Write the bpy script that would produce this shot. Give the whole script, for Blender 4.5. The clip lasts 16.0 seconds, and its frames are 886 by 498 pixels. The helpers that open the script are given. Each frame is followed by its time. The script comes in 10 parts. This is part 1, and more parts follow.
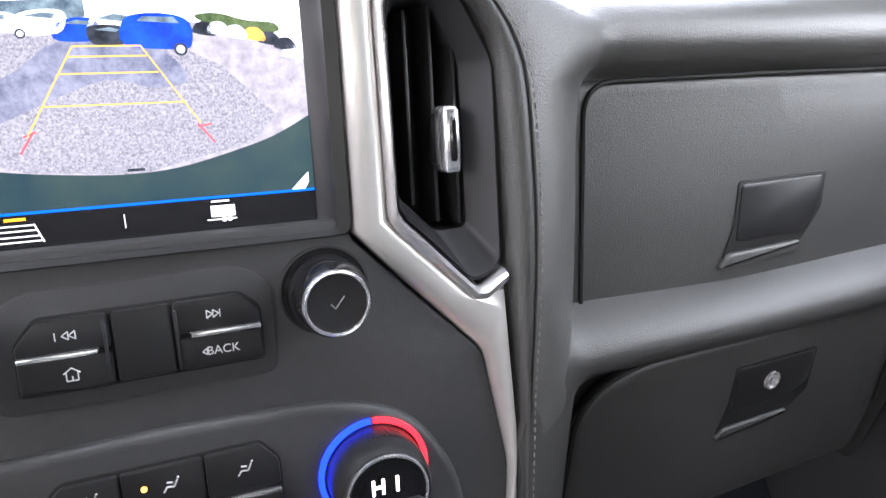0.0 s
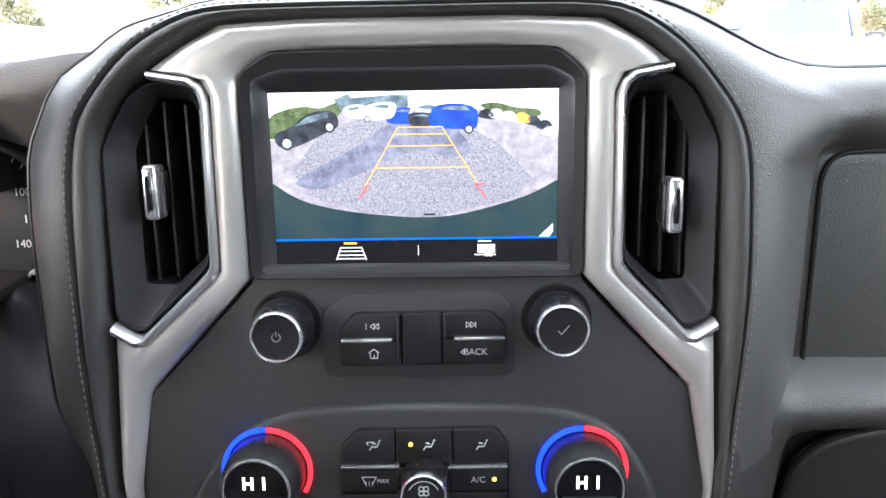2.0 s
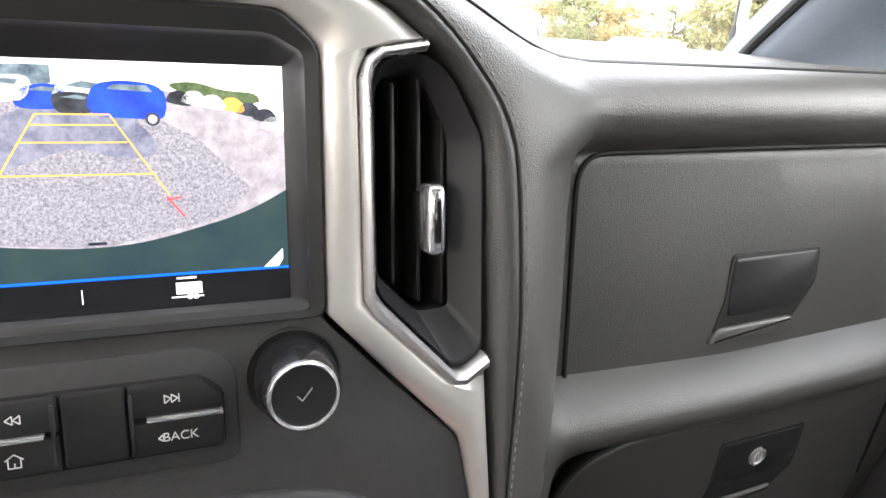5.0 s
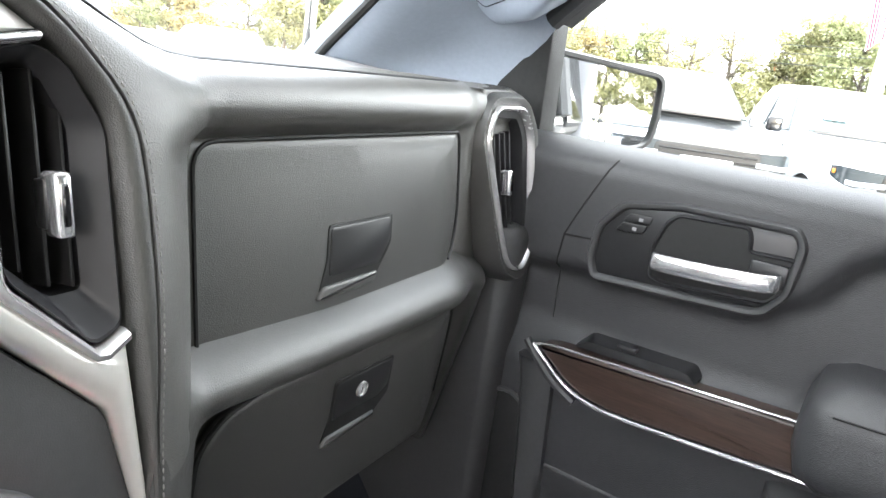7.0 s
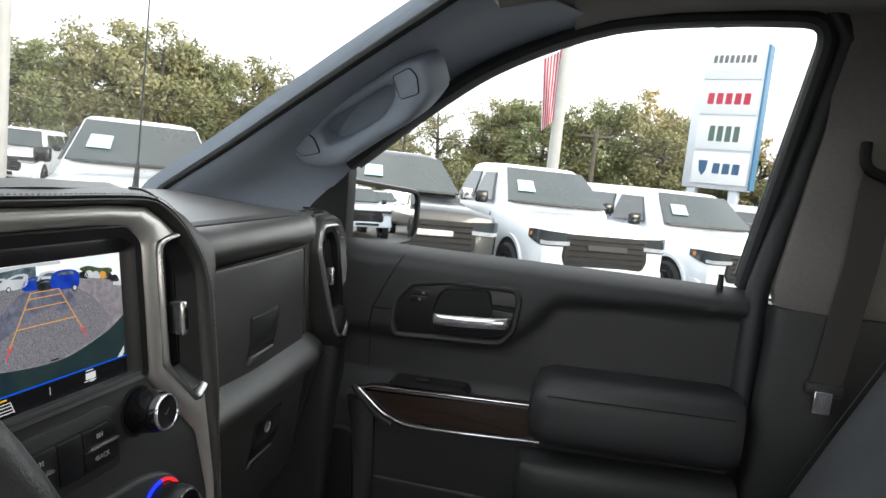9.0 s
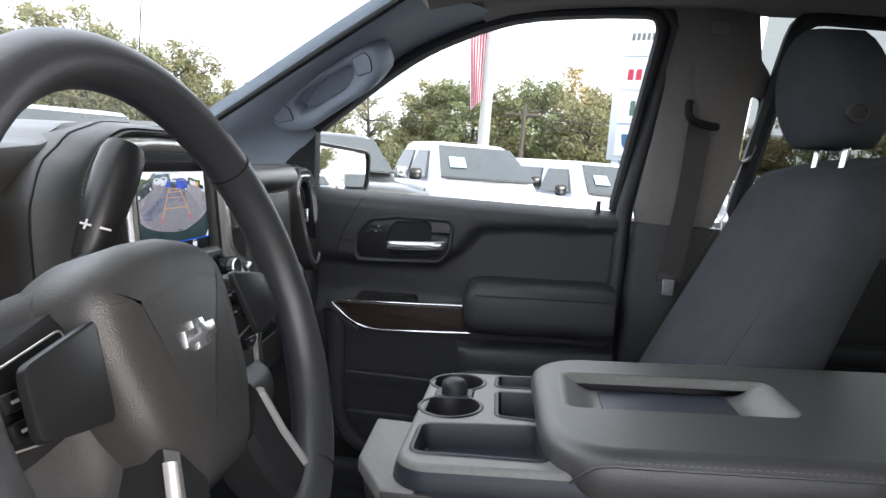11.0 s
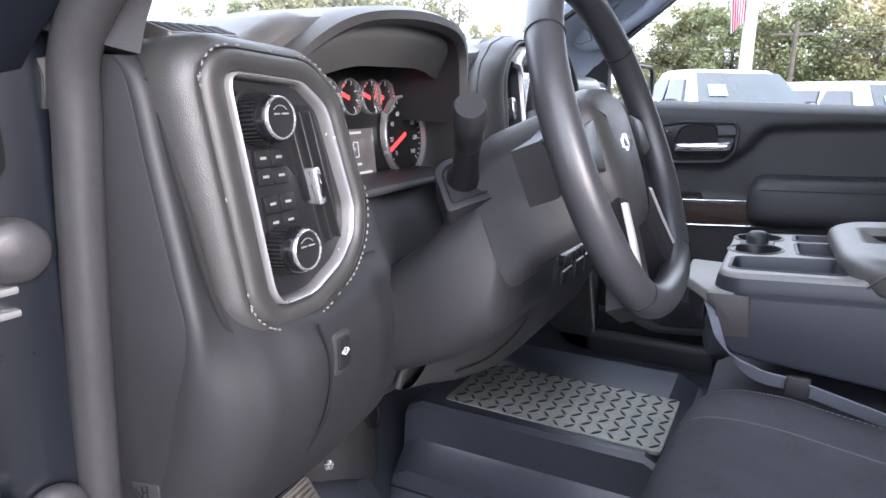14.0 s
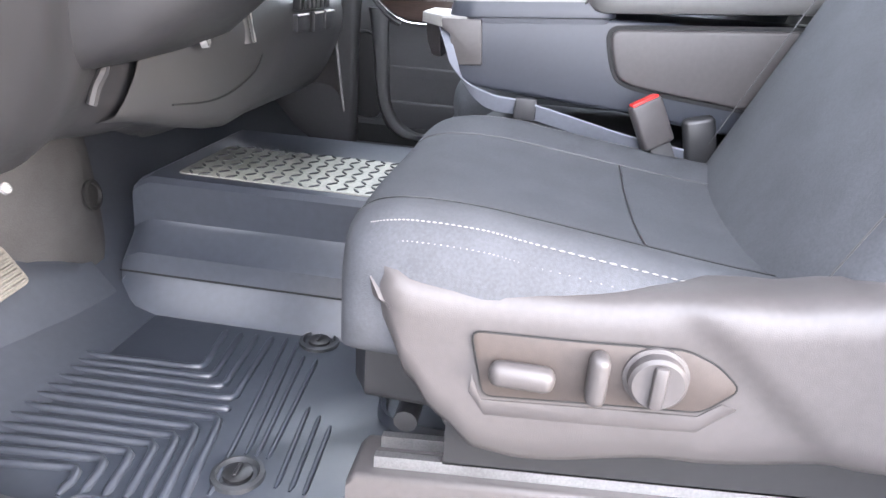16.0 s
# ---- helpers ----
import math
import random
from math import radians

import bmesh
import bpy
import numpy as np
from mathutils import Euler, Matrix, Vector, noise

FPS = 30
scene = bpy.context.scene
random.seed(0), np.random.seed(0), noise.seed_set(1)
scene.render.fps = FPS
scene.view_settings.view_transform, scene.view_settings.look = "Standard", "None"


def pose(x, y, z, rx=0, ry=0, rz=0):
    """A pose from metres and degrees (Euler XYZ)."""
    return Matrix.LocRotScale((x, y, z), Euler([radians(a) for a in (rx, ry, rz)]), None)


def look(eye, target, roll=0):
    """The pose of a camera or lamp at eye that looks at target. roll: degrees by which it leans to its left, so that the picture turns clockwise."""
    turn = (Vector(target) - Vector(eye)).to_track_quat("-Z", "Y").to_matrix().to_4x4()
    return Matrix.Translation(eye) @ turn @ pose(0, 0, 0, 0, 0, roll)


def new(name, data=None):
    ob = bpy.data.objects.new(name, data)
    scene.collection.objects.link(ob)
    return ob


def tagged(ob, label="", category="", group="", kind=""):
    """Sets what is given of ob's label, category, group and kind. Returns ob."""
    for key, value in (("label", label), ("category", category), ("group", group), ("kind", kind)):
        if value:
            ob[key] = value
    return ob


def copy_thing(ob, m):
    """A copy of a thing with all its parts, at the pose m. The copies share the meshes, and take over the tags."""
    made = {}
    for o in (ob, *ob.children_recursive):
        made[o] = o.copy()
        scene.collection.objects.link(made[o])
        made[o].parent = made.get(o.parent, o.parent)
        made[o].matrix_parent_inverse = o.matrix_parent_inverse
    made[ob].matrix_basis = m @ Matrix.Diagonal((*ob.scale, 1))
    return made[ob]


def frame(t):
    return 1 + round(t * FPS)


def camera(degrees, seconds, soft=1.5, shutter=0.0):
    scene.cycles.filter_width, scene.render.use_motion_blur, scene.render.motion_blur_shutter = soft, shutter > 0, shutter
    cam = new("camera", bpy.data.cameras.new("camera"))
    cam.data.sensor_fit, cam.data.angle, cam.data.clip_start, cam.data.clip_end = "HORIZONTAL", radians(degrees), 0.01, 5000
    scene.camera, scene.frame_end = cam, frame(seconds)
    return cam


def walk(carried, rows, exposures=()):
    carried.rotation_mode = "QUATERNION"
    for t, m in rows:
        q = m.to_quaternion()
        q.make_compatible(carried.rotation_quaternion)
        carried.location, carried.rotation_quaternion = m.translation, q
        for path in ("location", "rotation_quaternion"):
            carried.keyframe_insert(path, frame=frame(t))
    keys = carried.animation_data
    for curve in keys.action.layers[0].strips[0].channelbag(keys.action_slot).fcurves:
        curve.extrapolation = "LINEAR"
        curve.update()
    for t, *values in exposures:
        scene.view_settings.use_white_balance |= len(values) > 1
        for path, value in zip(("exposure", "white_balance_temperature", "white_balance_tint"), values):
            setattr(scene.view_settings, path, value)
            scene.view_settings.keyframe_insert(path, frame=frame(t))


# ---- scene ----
cam = camera(66.1, 16.0)
PATH = [
    (0, (0.027, -0.315, 1.372), (0.716, 1.448, 0.728), 0.1),
    (0.5, (0.015, -0.329, 1.378), (0.368, 1.547, 0.781), -1.5),
    (1, (0.014, -0.35, 1.384), (0.137, 1.572, 0.845), -0.7),
    (1.5, (0.018, -0.373, 1.403), (0.028, 1.547, 0.845), -0.9),
    (2, (0.026, -0.392, 1.416), (-0.02, 1.509, 0.798), -1.1),
    (2.5, (0.027, -0.41, 1.42), (-0.062, 1.492, 0.81), -0.7),
    (3, (0.027, -0.411, 1.422), (-0.065, 1.491, 0.811), -0.6),
    (3.2, (0.026, -0.412, 1.421), (-0.065, 1.493, 0.817), -0.7),
    (5.5, (0.043, -0.275, 1.398), (1.045, 1.337, 0.767), 3.3),
    (6, (0.045, -0.285, 1.41), (1.279, 1.141, 0.744), 2.6),
    (6.5, (0.055, -0.311, 1.411), (1.503, 0.91, 0.769), 5.0),
    (7, (-0.01, -0.335, 1.406), (1.598, 0.731, 0.879), 7.8),
    (7.5, (-0.125, -0.339, 1.425), (1.605, 0.524, 0.911), 8.8),
    (8, (-0.217, -0.346, 1.46), (1.569, 0.384, 0.932), 4.3),
    (8.5, (-0.324, -0.343, 1.479), (1.56, 0.251, 1.166), 3.5),
    (9, (-0.412, -0.369, 1.476), (1.531, 0.05, 1.256), 6.1),
    (9.5, (-0.486, -0.38, 1.458), (1.488, -0.13, 1.256), 6.0),
    (9.7, (-0.511, -0.394, 1.455), (1.46, -0.125, 1.249), 4.5),
    (11.8, (-0.964, -0.428, 1.407), (1.003, -0.203, 1.127), 4.8),
    (12, (-0.986, -0.429, 1.409), (0.973, -0.142, 1.128), 4.5),
    (12.5, (-1.029, -0.428, 1.405), (0.899, 0.021, 1.124), 4.3),
    (13, (-1.068, -0.413, 1.405), (0.779, 0.296, 1.109), 2.4),
    (13.5, (-1.087, -0.413, 1.393), (0.667, 0.488, 1.057), 2.3),
    (14, (-1.139, -0.385, 1.353), (0.6, 0.491, 0.896), 1.1),
    (14.3, (-1.168, -0.360, 1.312), (0.619, 0.371, 0.789), 0.0),
    (14.5, (-1.175, -0.348, 1.287), (0.617, 0.331, 0.712), 0.9),
    (15, (-1.18, -0.342, 1.228), (0.622, 0.226, 0.571), 0.1),
    (15.5, (-1.161, -0.374, 1.174), (0.666, -0.005, 0.449), 3.0),
    (16, (-1.119, -0.451, 1.144), (0.719, -0.219, 0.39), 4.4),
]
walk(cam, [(t, look(eye, target, roll)) for t, eye, target, roll in PATH],
     [(0.0, 3.0, 6100, 18), (3.2, 2.85, 5950, 13), (5.5, 3.05, 6700, 15), (6.5, 3.4, 6500, 13), (7.5, 3.15, 6250, 10), (8.0, 2.7, 6300, 10), (8.5, 2.05, 6400, 11), (9.0, 1.15, 6450, 10), (9.7, 0.6, 6500, 10),
      (11.8, 2.1, 5900, 16), (12.5, 2.25, 5950, 17), (13.0, 2.3, 5950, 18), (13.5, 1.9, 5750, 17), (13.8, 1.6, 5700, 18), (14.0, 2.0, 5650, 18), (14.5, 3.1, 5650, 18), (14.8, 3.5, 5650, 18), (15.3, 3.6, 5850, 17), (16.0, 3.55, 5950, 16)])

scene.view_settings.exposure = 0.0

# ---- world and sun ----
world = bpy.data.worlds.new("sky")
scene.world = world
world.use_nodes = True
wn, wl = world.node_tree.nodes, world.node_tree.links
wn.clear()
sky = wn.new("ShaderNodeTexSky")
sky.sky_type = "NISHITA"
sky.sun_disc = False
sky.sun_elevation, sky.sun_rotation = radians(10), radians(208)
sky.dust_density, sky.air_density, sky.ozone_density = 4.0, 1.0, 0.6
cloud = wn.new("ShaderNodeTexNoise")
cloud.inputs["Scale"].default_value, cloud.inputs["Detail"].default_value = 2.2, 6
cramp = wn.new("ShaderNodeValToRGB")
cramp.color_ramp.elements[0].position, cramp.color_ramp.elements[1].position = 0.32, 0.68
cramp.color_ramp.elements[0].color, cramp.color_ramp.elements[1].color = (9.0, 9.3, 10.2, 1), (15.5, 15.2, 14.8, 1)
wmix = wn.new("ShaderNodeMixRGB")
wmix.inputs[0].default_value = 0.75
wbg, wout = wn.new("ShaderNodeBackground"), wn.new("ShaderNodeOutputWorld")
wbg.inputs[1].default_value = 0.13
wl.new(cloud.outputs["Fac"], cramp.inputs[0])
wl.new(sky.outputs[0], wmix.inputs[1])
wl.new(cramp.outputs[0], wmix.inputs[2])
wl.new(wmix.outputs[0], wbg.inputs[0])
wl.new(wbg.outputs[0], wout.inputs[0])
sun = new("sun", bpy.data.lights.new("sun", "SUN"))
sun.data.energy, sun.data.angle, sun.data.color = 1.4, radians(24), (1.0, 0.92, 0.82)
sun.rotation_euler = Vector((math.sin(radians(208)) * 0.985, math.cos(radians(208)) * 0.985, 0.174)).to_track_quat("Z", "Y").to_euler()


# ---- materials ----
def M(name, col, rough=0.5, metal=0.0, bump=0.0, bscale=600, var=0.12, vscale=9, cells=False, coat=0.0, emit=0.0, stretch=(1, 1, 1), spec=0.5):
    """A surface with colour and gloss varied at two scales and a fine relief."""
    m = bpy.data.materials.new(name)
    m.use_nodes = True
    n, l = m.node_tree.nodes, m.node_tree.links
    b = n["Principled BSDF"]
    b.inputs["Metallic"].default_value = metal
    b.inputs["Coat Weight"].default_value = coat
    b.inputs["Coat Roughness"].default_value = 0.06
    b.inputs["Specular IOR Level"].default_value = spec
    tc, mp = n.new("ShaderNodeTexCoord"), n.new("ShaderNodeMapping")
    mp.inputs["Scale"].default_value = stretch
    l.new(tc.outputs["Object"], mp.inputs["Vector"])
    big, fine = n.new("ShaderNodeTexNoise"), n.new("ShaderNodeTexNoise")
    for t, s in ((big, vscale), (fine, vscale * 17)):
        t.inputs["Scale"].default_value, t.inputs["Detail"].default_value = s, 4
        l.new(mp.outputs[0], t.inputs["Vector"])
    add = n.new("ShaderNodeMath")
    add.operation = "ADD"
    l.new(big.outputs["Fac"], add.inputs[0])
    l.new(fine.outputs["Fac"], add.inputs[1])
    ramp = n.new("ShaderNodeValToRGB")
    ramp.color_ramp.elements[0].position, ramp.color_ramp.elements[1].position = 0.62, 1.38
    half = n.new("ShaderNodeMapRange")
    half.inputs["From Max"].default_value = 2.0
    l.new(add.outputs[0], half.inputs["Value"])
    ramp.color_ramp.elements[0].position, ramp.color_ramp.elements[1].position = 0.34, 0.66
    ramp.color_ramp.elements[0].color = (*[c * (1 - var) for c in col], 1)
    ramp.color_ramp.elements[1].color = (*[min(1, c * (1 + var)) for c in col], 1)
    l.new(half.outputs[0], ramp.inputs[0])
    l.new(ramp.outputs[0], b.inputs["Base Color"])
    rr = n.new("ShaderNodeMapRange")
    rr.inputs["From Min"].default_value, rr.inputs["From Max"].default_value = 0.3, 0.7
    rr.inputs["To Min"].default_value, rr.inputs["To Max"].default_value = max(0.02, rough * (0.98 if metal > 0.3 else 0.88)), min(1, rough * (1.02 if metal > 0.3 else 1.12))
    l.new(half.outputs[0], rr.inputs["Value"])
    l.new(rr.outputs[0], b.inputs["Roughness"])
    if bump:
        t = n.new("ShaderNodeTexVoronoi" if cells else "ShaderNodeTexNoise")
        t.inputs["Scale"].default_value = bscale
        l.new(mp.outputs[0], t.inputs["Vector"])
        bp = n.new("ShaderNodeBump")
        bp.inputs["Strength"].default_value, bp.inputs["Distance"].default_value = bump, 0.0006 if bscale > 100 else 0.01
        l.new(t.outputs["Distance" if cells else "Fac"], bp.inputs["Height"])
        l.new(bp.outputs[0], b.inputs["Normal"])
    if emit:
        l.new(ramp.outputs[0], b.inputs["Emission Color"])
        b.inputs["Emission Strength"].default_value = emit
    return m


def glass(name, col=(1, 1, 1), rough=0.0, gloss=0.08):
    """A thin pane: clear with a mirror sheen."""
    m = bpy.data.materials.new(name)
    m.use_nodes = True
    n, l = m.node_tree.nodes, m.node_tree.links
    n.clear()
    out, mix, tr, gl, fr, pw, mr = (n.new("ShaderNode" + k) for k in ("OutputMaterial", "MixShader", "BsdfTransparent", "BsdfGlossy", "LayerWeight", "Math", "MapRange"))
    tr.inputs[0].default_value = (*col, 1)
    gl.inputs["Roughness"].default_value = rough
    pw.operation, pw.inputs[1].default_value = "POWER", 4.0
    mr.inputs["To Min"].default_value, mr.inputs["To Max"].default_value = 0.03, 0.55
    l.new(fr.outputs["Facing"], pw.inputs[0])
    l.new(pw.outputs[0], mr.inputs["Value"])
    l.new(mr.outputs[0], mix.inputs[0])
    l.new(tr.outputs[0], mix.inputs[1])
    l.new(gl.outputs[0], mix.inputs[2])
    l.new(mix.outputs[0], out.inputs[0])
    return m


LEATHER = M("grained_black_vinyl", (0.050, 0.049, 0.047), 0.40, spec=0.75, bump=0.35, bscale=1100, cells=True, var=0.10)
# the black vinyl again, its colour lightened for sky glare on the pads
LEATHER2 = M("sky_lit_grained_pad", (0.084, 0.082, 0.078), 0.36, spec=0.9, bump=0.40, bscale=1000, cells=True, var=0.10)
DOORVINYL = M("door_vinyl", (0.042, 0.042, 0.044), 0.42, bump=0.5, bscale=900, cells=True, var=0.10)
VENTBLACK = M("vent_black_plastic", (0.024, 0.024, 0.026), 0.45, var=0.1, spec=0.4)
PLASTIC = M("dark_moulded_plastic", (0.048, 0.048, 0.049), 0.5, bump=0.35, bscale=1500, var=0.12)
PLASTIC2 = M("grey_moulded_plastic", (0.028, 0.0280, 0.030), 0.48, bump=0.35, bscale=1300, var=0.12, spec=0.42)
GLOSSBLACK = M("gloss_black_plastic", (0.010, 0.010, 0.011), 0.16, var=0.1)
SATIN = M("satin_black_plastic", (0.020, 0.020, 0.021), 0.36, var=0.12)
DEEP = M("unlit_black_plastic", (0.008, 0.008, 0.008), 0.7)
SILVER = M("satin_silver_paint", (0.72, 0.70, 0.665), 0.30, metal=0.50, var=0.03, vscale=8)
CHROME = M("chrome", (0.88, 0.88, 0.89), 0.14, metal=0.82, var=0.0)
CHROME_D = M("dark_chrome", (0.66, 0.65, 0.65), 0.27, metal=0.68, var=0.0)
STITCH = M("grey_thread", (0.22, 0.215, 0.205), 0.8)
WOOD = M("dark_wood_grain_trim", (0.052, 0.034, 0.027), 0.3, var=0.5, vscale=16, stretch=(1, 0.12, 2.5), coat=0.4)
FABRIC = M("charcoal_seat_cloth", (0.070, 0.073, 0.080), 0.88, bump=0.7, bscale=1100, var=0.2, vscale=20, spec=0.25)
SEATPLASTIC = M("warm_grey_seat_plastic", (0.068, 0.062, 0.061), 0.44, bump=0.3, bscale=1300, var=0.1)
HEADLINER = M("grey_headliner_cloth", (0.36, 0.34, 0.32), 0.95, bump=0.4, bscale=800, var=0.06)
PILLARTRIM = M("grey_pillar_plastic", (0.20, 0.20, 0.21), 0.5, bump=0.3, bscale=1100, var=0.06)
# pillar grey with the sky's blue sheen put into its colour
PILLARSKY = M("sky_tinted_pillar_plastic", (0.33, 0.375, 0.445), 0.5, bump=0.3, bscale=1100, var=0.06)
RUBBER = M("black_rubber", (0.030, 0.032, 0.035), 0.5, bump=0.3, bscale=500, var=0.25, vscale=11)
MATRUB = M("moulded_floor_liner_rubber", (0.036, 0.041, 0.052), 0.36, spec=0.7, bump=0.08, bscale=420, var=0.14, vscale=5)
CARPET = M("charcoal_carpet", (0.035, 0.035, 0.036), 0.95, bump=1.0, bscale=500, var=0.3, vscale=30)
SCUFF = M("scuffed_pale_rubber", (0.070, 0.071, 0.073), 0.5, bump=0.3, bscale=300, var=0.75, vscale=13, stretch=(1, 0.35, 1))
DUST = M("dusty_pedal_rubber", (0.145, 0.138, 0.120), 0.75, bump=0.5, bscale=300, var=0.3, vscale=25)
BELT = M("grey_belt_webbing", (0.17, 0.18, 0.21), 0.75, bump=0.6, bscale=900, var=0.1)
RED = M("red_plastic", (0.55, 0.02, 0.015), 0.35)
STEEL = M("bare_steel", (0.45, 0.45, 0.45), 0.35, metal=0.9, var=0.2, vscale=30)
SEALGREY = M("grey_door_seal_rubber", (0.050, 0.049, 0.051), 0.40, bump=0.2, bscale=600, var=0.12)
WHITEINK = M("white_printed_legend", (0.75, 0.75, 0.74), 0.6)
GREYINK = M("grey_printed_legend", (0.30, 0.30, 0.30), 0.6)
LAMP_W = M("lit_white_digits", (1.0, 0.9, 0.78), 0.5, emit=0.8, var=0.02)
LAMP_A = M("lit_amber_lamp", (1.0, 0.42, 0.05), 0.5, emit=0.9, var=0.02)
LAMP_B = M("lit_blue_arc", (0.01, 0.03, 0.95), 0.4, emit=0.8, var=0.02)
LAMP_R = M("lit_red_arc", (0.9, 0.02, 0.03), 0.4, emit=0.5, var=0.02)
NEEDLE = M("lit_red_needle", (1.0, 0.05, 0.04), 0.4, emit=0.7, var=0.02)
GLASS = glass("window_glass", (0.96, 0.98, 0.97))
GLASS_P = glass("privacy_glass", (0.42, 0.44, 0.43))
GLASS_T = M("tinted_car_glass", (0.030, 0.036, 0.040), 0.05, var=0.08, vscale=1.5, spec=0.8)
GLASS_L = M("sky_lit_windscreen", (0.034, 0.044, 0.044), 0.06, var=0.15, vscale=1.2, spec=0.7, coat=0.25)
MIRROR = M("mirror_glass", (0.92, 0.93, 0.93), 0.01, metal=1.0, var=0.0)
PAINT_D = M("dark_blue_grey_car_paint", (0.008, 0.010, 0.015), 0.30, var=0.08, coat=0.15)
PAINT_G = M("grey_car_paint", (0.20, 0.215, 0.225), 0.35, metal=0.3, var=0.06, coat=0.8)
PAINT_W = M("white_car_paint", (0.74, 0.78, 0.84), 0.3, var=0.03, coat=0.8)
PAINT_K = M("dark_grey_car_paint", (0.030, 0.034, 0.037), 0.30, metal=0.2, var=0.05, coat=0.6)
PAINT_S = M("silver_car_paint", (0.42, 0.43, 0.44), 0.3, metal=0.6, var=0.05, coat=0.8)
PAINT_L = M("lime_car_paint", (0.25, 0.45, 0.06), 0.3, var=0.05, coat=0.8)
TYRE = M("tyre_rubber", (0.018, 0.018, 0.019), 0.8, bump=0.6, bscale=90, var=0.3, vscale=30)


# ---- mesh helpers ----
def part(name, bm, material, parent=None, label="", angle=40):
    """Links a bmesh as one mesh object under a thing or a part."""
    bmesh.ops.recalc_face_normals(bm, faces=bm.faces)
    me = bpy.data.meshes.new(name)
    bm.to_mesh(me)
    bm.free()
    me.materials.append(material)
    me.polygons.foreach_set("use_smooth", [True] * len(me.polygons))
    me.set_sharp_from_angle(angle=radians(angle))
    ob = new(name, me)
    if parent is not None:
        ob.parent = parent
        if parent.type == "EMPTY":
            ob.matrix_parent_inverse = parent.matrix_basis.inverted()
    if label:
        ob["label"] = label
    return ob


def thing(name, label, category, at=(0, 0, 0), group="", kind=""):
    ob = new(name)
    ob.empty_display_size = 0.05
    ob.matrix_basis = Matrix.Translation(at)
    return tagged(ob, label, category, group, kind)


def solo(name, bm, material, label, category, group="", kind=""):
    return tagged(part(name, bm, material), label, category, group, kind)


def axes(o, u, v):
    """Local frame: u to the right, v up, w towards the viewer."""
    u, v = Vector(u).normalized(), Vector(v).normalized()
    n = u.cross(v).normalized()
    v = n.cross(u)
    return Matrix(((u.x, v.x, n.x, o[0]), (u.y, v.y, n.y, o[1]), (u.z, v.z, n.z, o[2]), (0, 0, 0, 1)))


ID = Matrix.Identity(4)


def area(p):
    return 0.5 * sum(p[i][0] * p[(i + 1) % len(p)][1] - p[(i + 1) % len(p)][0] * p[i][1] for i in range(len(p)))


def rnd(p, r, n=4):
    """Rounds the corners of a polygon."""
    out = []
    k = len(p)
    for i in range(k):
        a, b, c = Vector(p[i - 1]), Vector(p[i]), Vector(p[(i + 1) % k])
        ra = min(r, (a - b).length * 0.48)
        rc = min(r, (c - b).length * 0.48)
        s, e = b + (a - b).normalized() * ra, b + (c - b).normalized() * rc
        for j in range(n + 1):
            t = j / n
            q = s * (1 - t) ** 2 + b * 2 * t * (1 - t) + e * t * t
            out.append((q.x, q.y))
    return out


def offs(p, d):
    """Moves a polygon's outline inward by d."""
    sgn = 1 if area(p) > 0 else -1
    out, k = [], len(p)
    for i in range(k):
        a, b, c = Vector(p[i - 1]), Vector(p[i]), Vector(p[(i + 1) % k])
        e1, e2 = (b - a), (c - b)
        if e1.length < 1e-9 or e2.length < 1e-9:
            out.append((b.x, b.y))
            continue
        n1 = Vector((-e1.y, e1.x)).normalized() * sgn
        n2 = Vector((-e2.y, e2.x)).normalized() * sgn
        m = (n1 + n2)
        m = m / max(0.35, m.length_squared) * 2 if m.length > 1e-6 else n1
        out.append((b.x + m.x * d, b.y + m.y * d))
    return out


def loop(bm, pts, w, T):
    return [bm.verts.new(T @ Vector((p[0], p[1], w))) for p in pts]


def bridge(bm, a, b, closed=True):
    n = len(a)
    for i in range(n if closed else n - 1):
        j = (i + 1) % n
        try:
            bm.faces.new((a[i], a[j], b[j], b[i]))
        except ValueError:
            pass


def plate(bm, pts, w0, w1, T=ID, r=0.0015, seg=2, back=True):
    """A slab with the outline pts from w0 to w1, its front edge rounded."""
    rings = [loop(bm, pts, w0, T)]
    s = 1 if w1 > w0 else -1
    for k in range(seg + 1):
        a = math.pi / 2 * k / seg
        rings.append(loop(bm, offs(pts, r * (1 - math.cos(a))) if k else pts, w1 - s * r + s * r * math.sin(a), T))
    for a, b in zip(rings, rings[1:]):
        bridge(bm, a, b)
    bm.faces.new(rings[-1])
    if back:
        bm.faces.new(rings[0])
    return bm


def ringf(bm, outer, inner, prof, T=ID):
    """A closed frame between two outlines of one length; prof: (share of the way in, height)."""
    rings = []
    for s, w in prof:
        rings.append(loop(bm, [(a[0] + (b[0] - a[0]) * s, a[1] + (b[1] - a[1]) * s) for a, b in zip(outer, inner)], w, T))
    for a, b in zip(rings, rings[1:]):
        bridge(bm, a, b)
    return bm


def strip(bm, A, B, prof, T=ID, caps=True):
    """A band between two open lines of one length, with the cross-section prof."""
    rows = []
    for s, w in prof:
        rows.append(loop(bm, [(a[0] + (b[0] - a[0]) * s, a[1] + (b[1] - a[1]) * s) for a, b in zip(A, B)], w, T))
    for a, b in zip(rows, rows[1:]):
        bridge(bm, a, b, False)
    bridge(bm, rows[-1], rows[0], False)
    if caps:
        bm.faces.new([r[0] for r in rows])
        bm.faces.new([r[-1] for r in rows])
    return bm


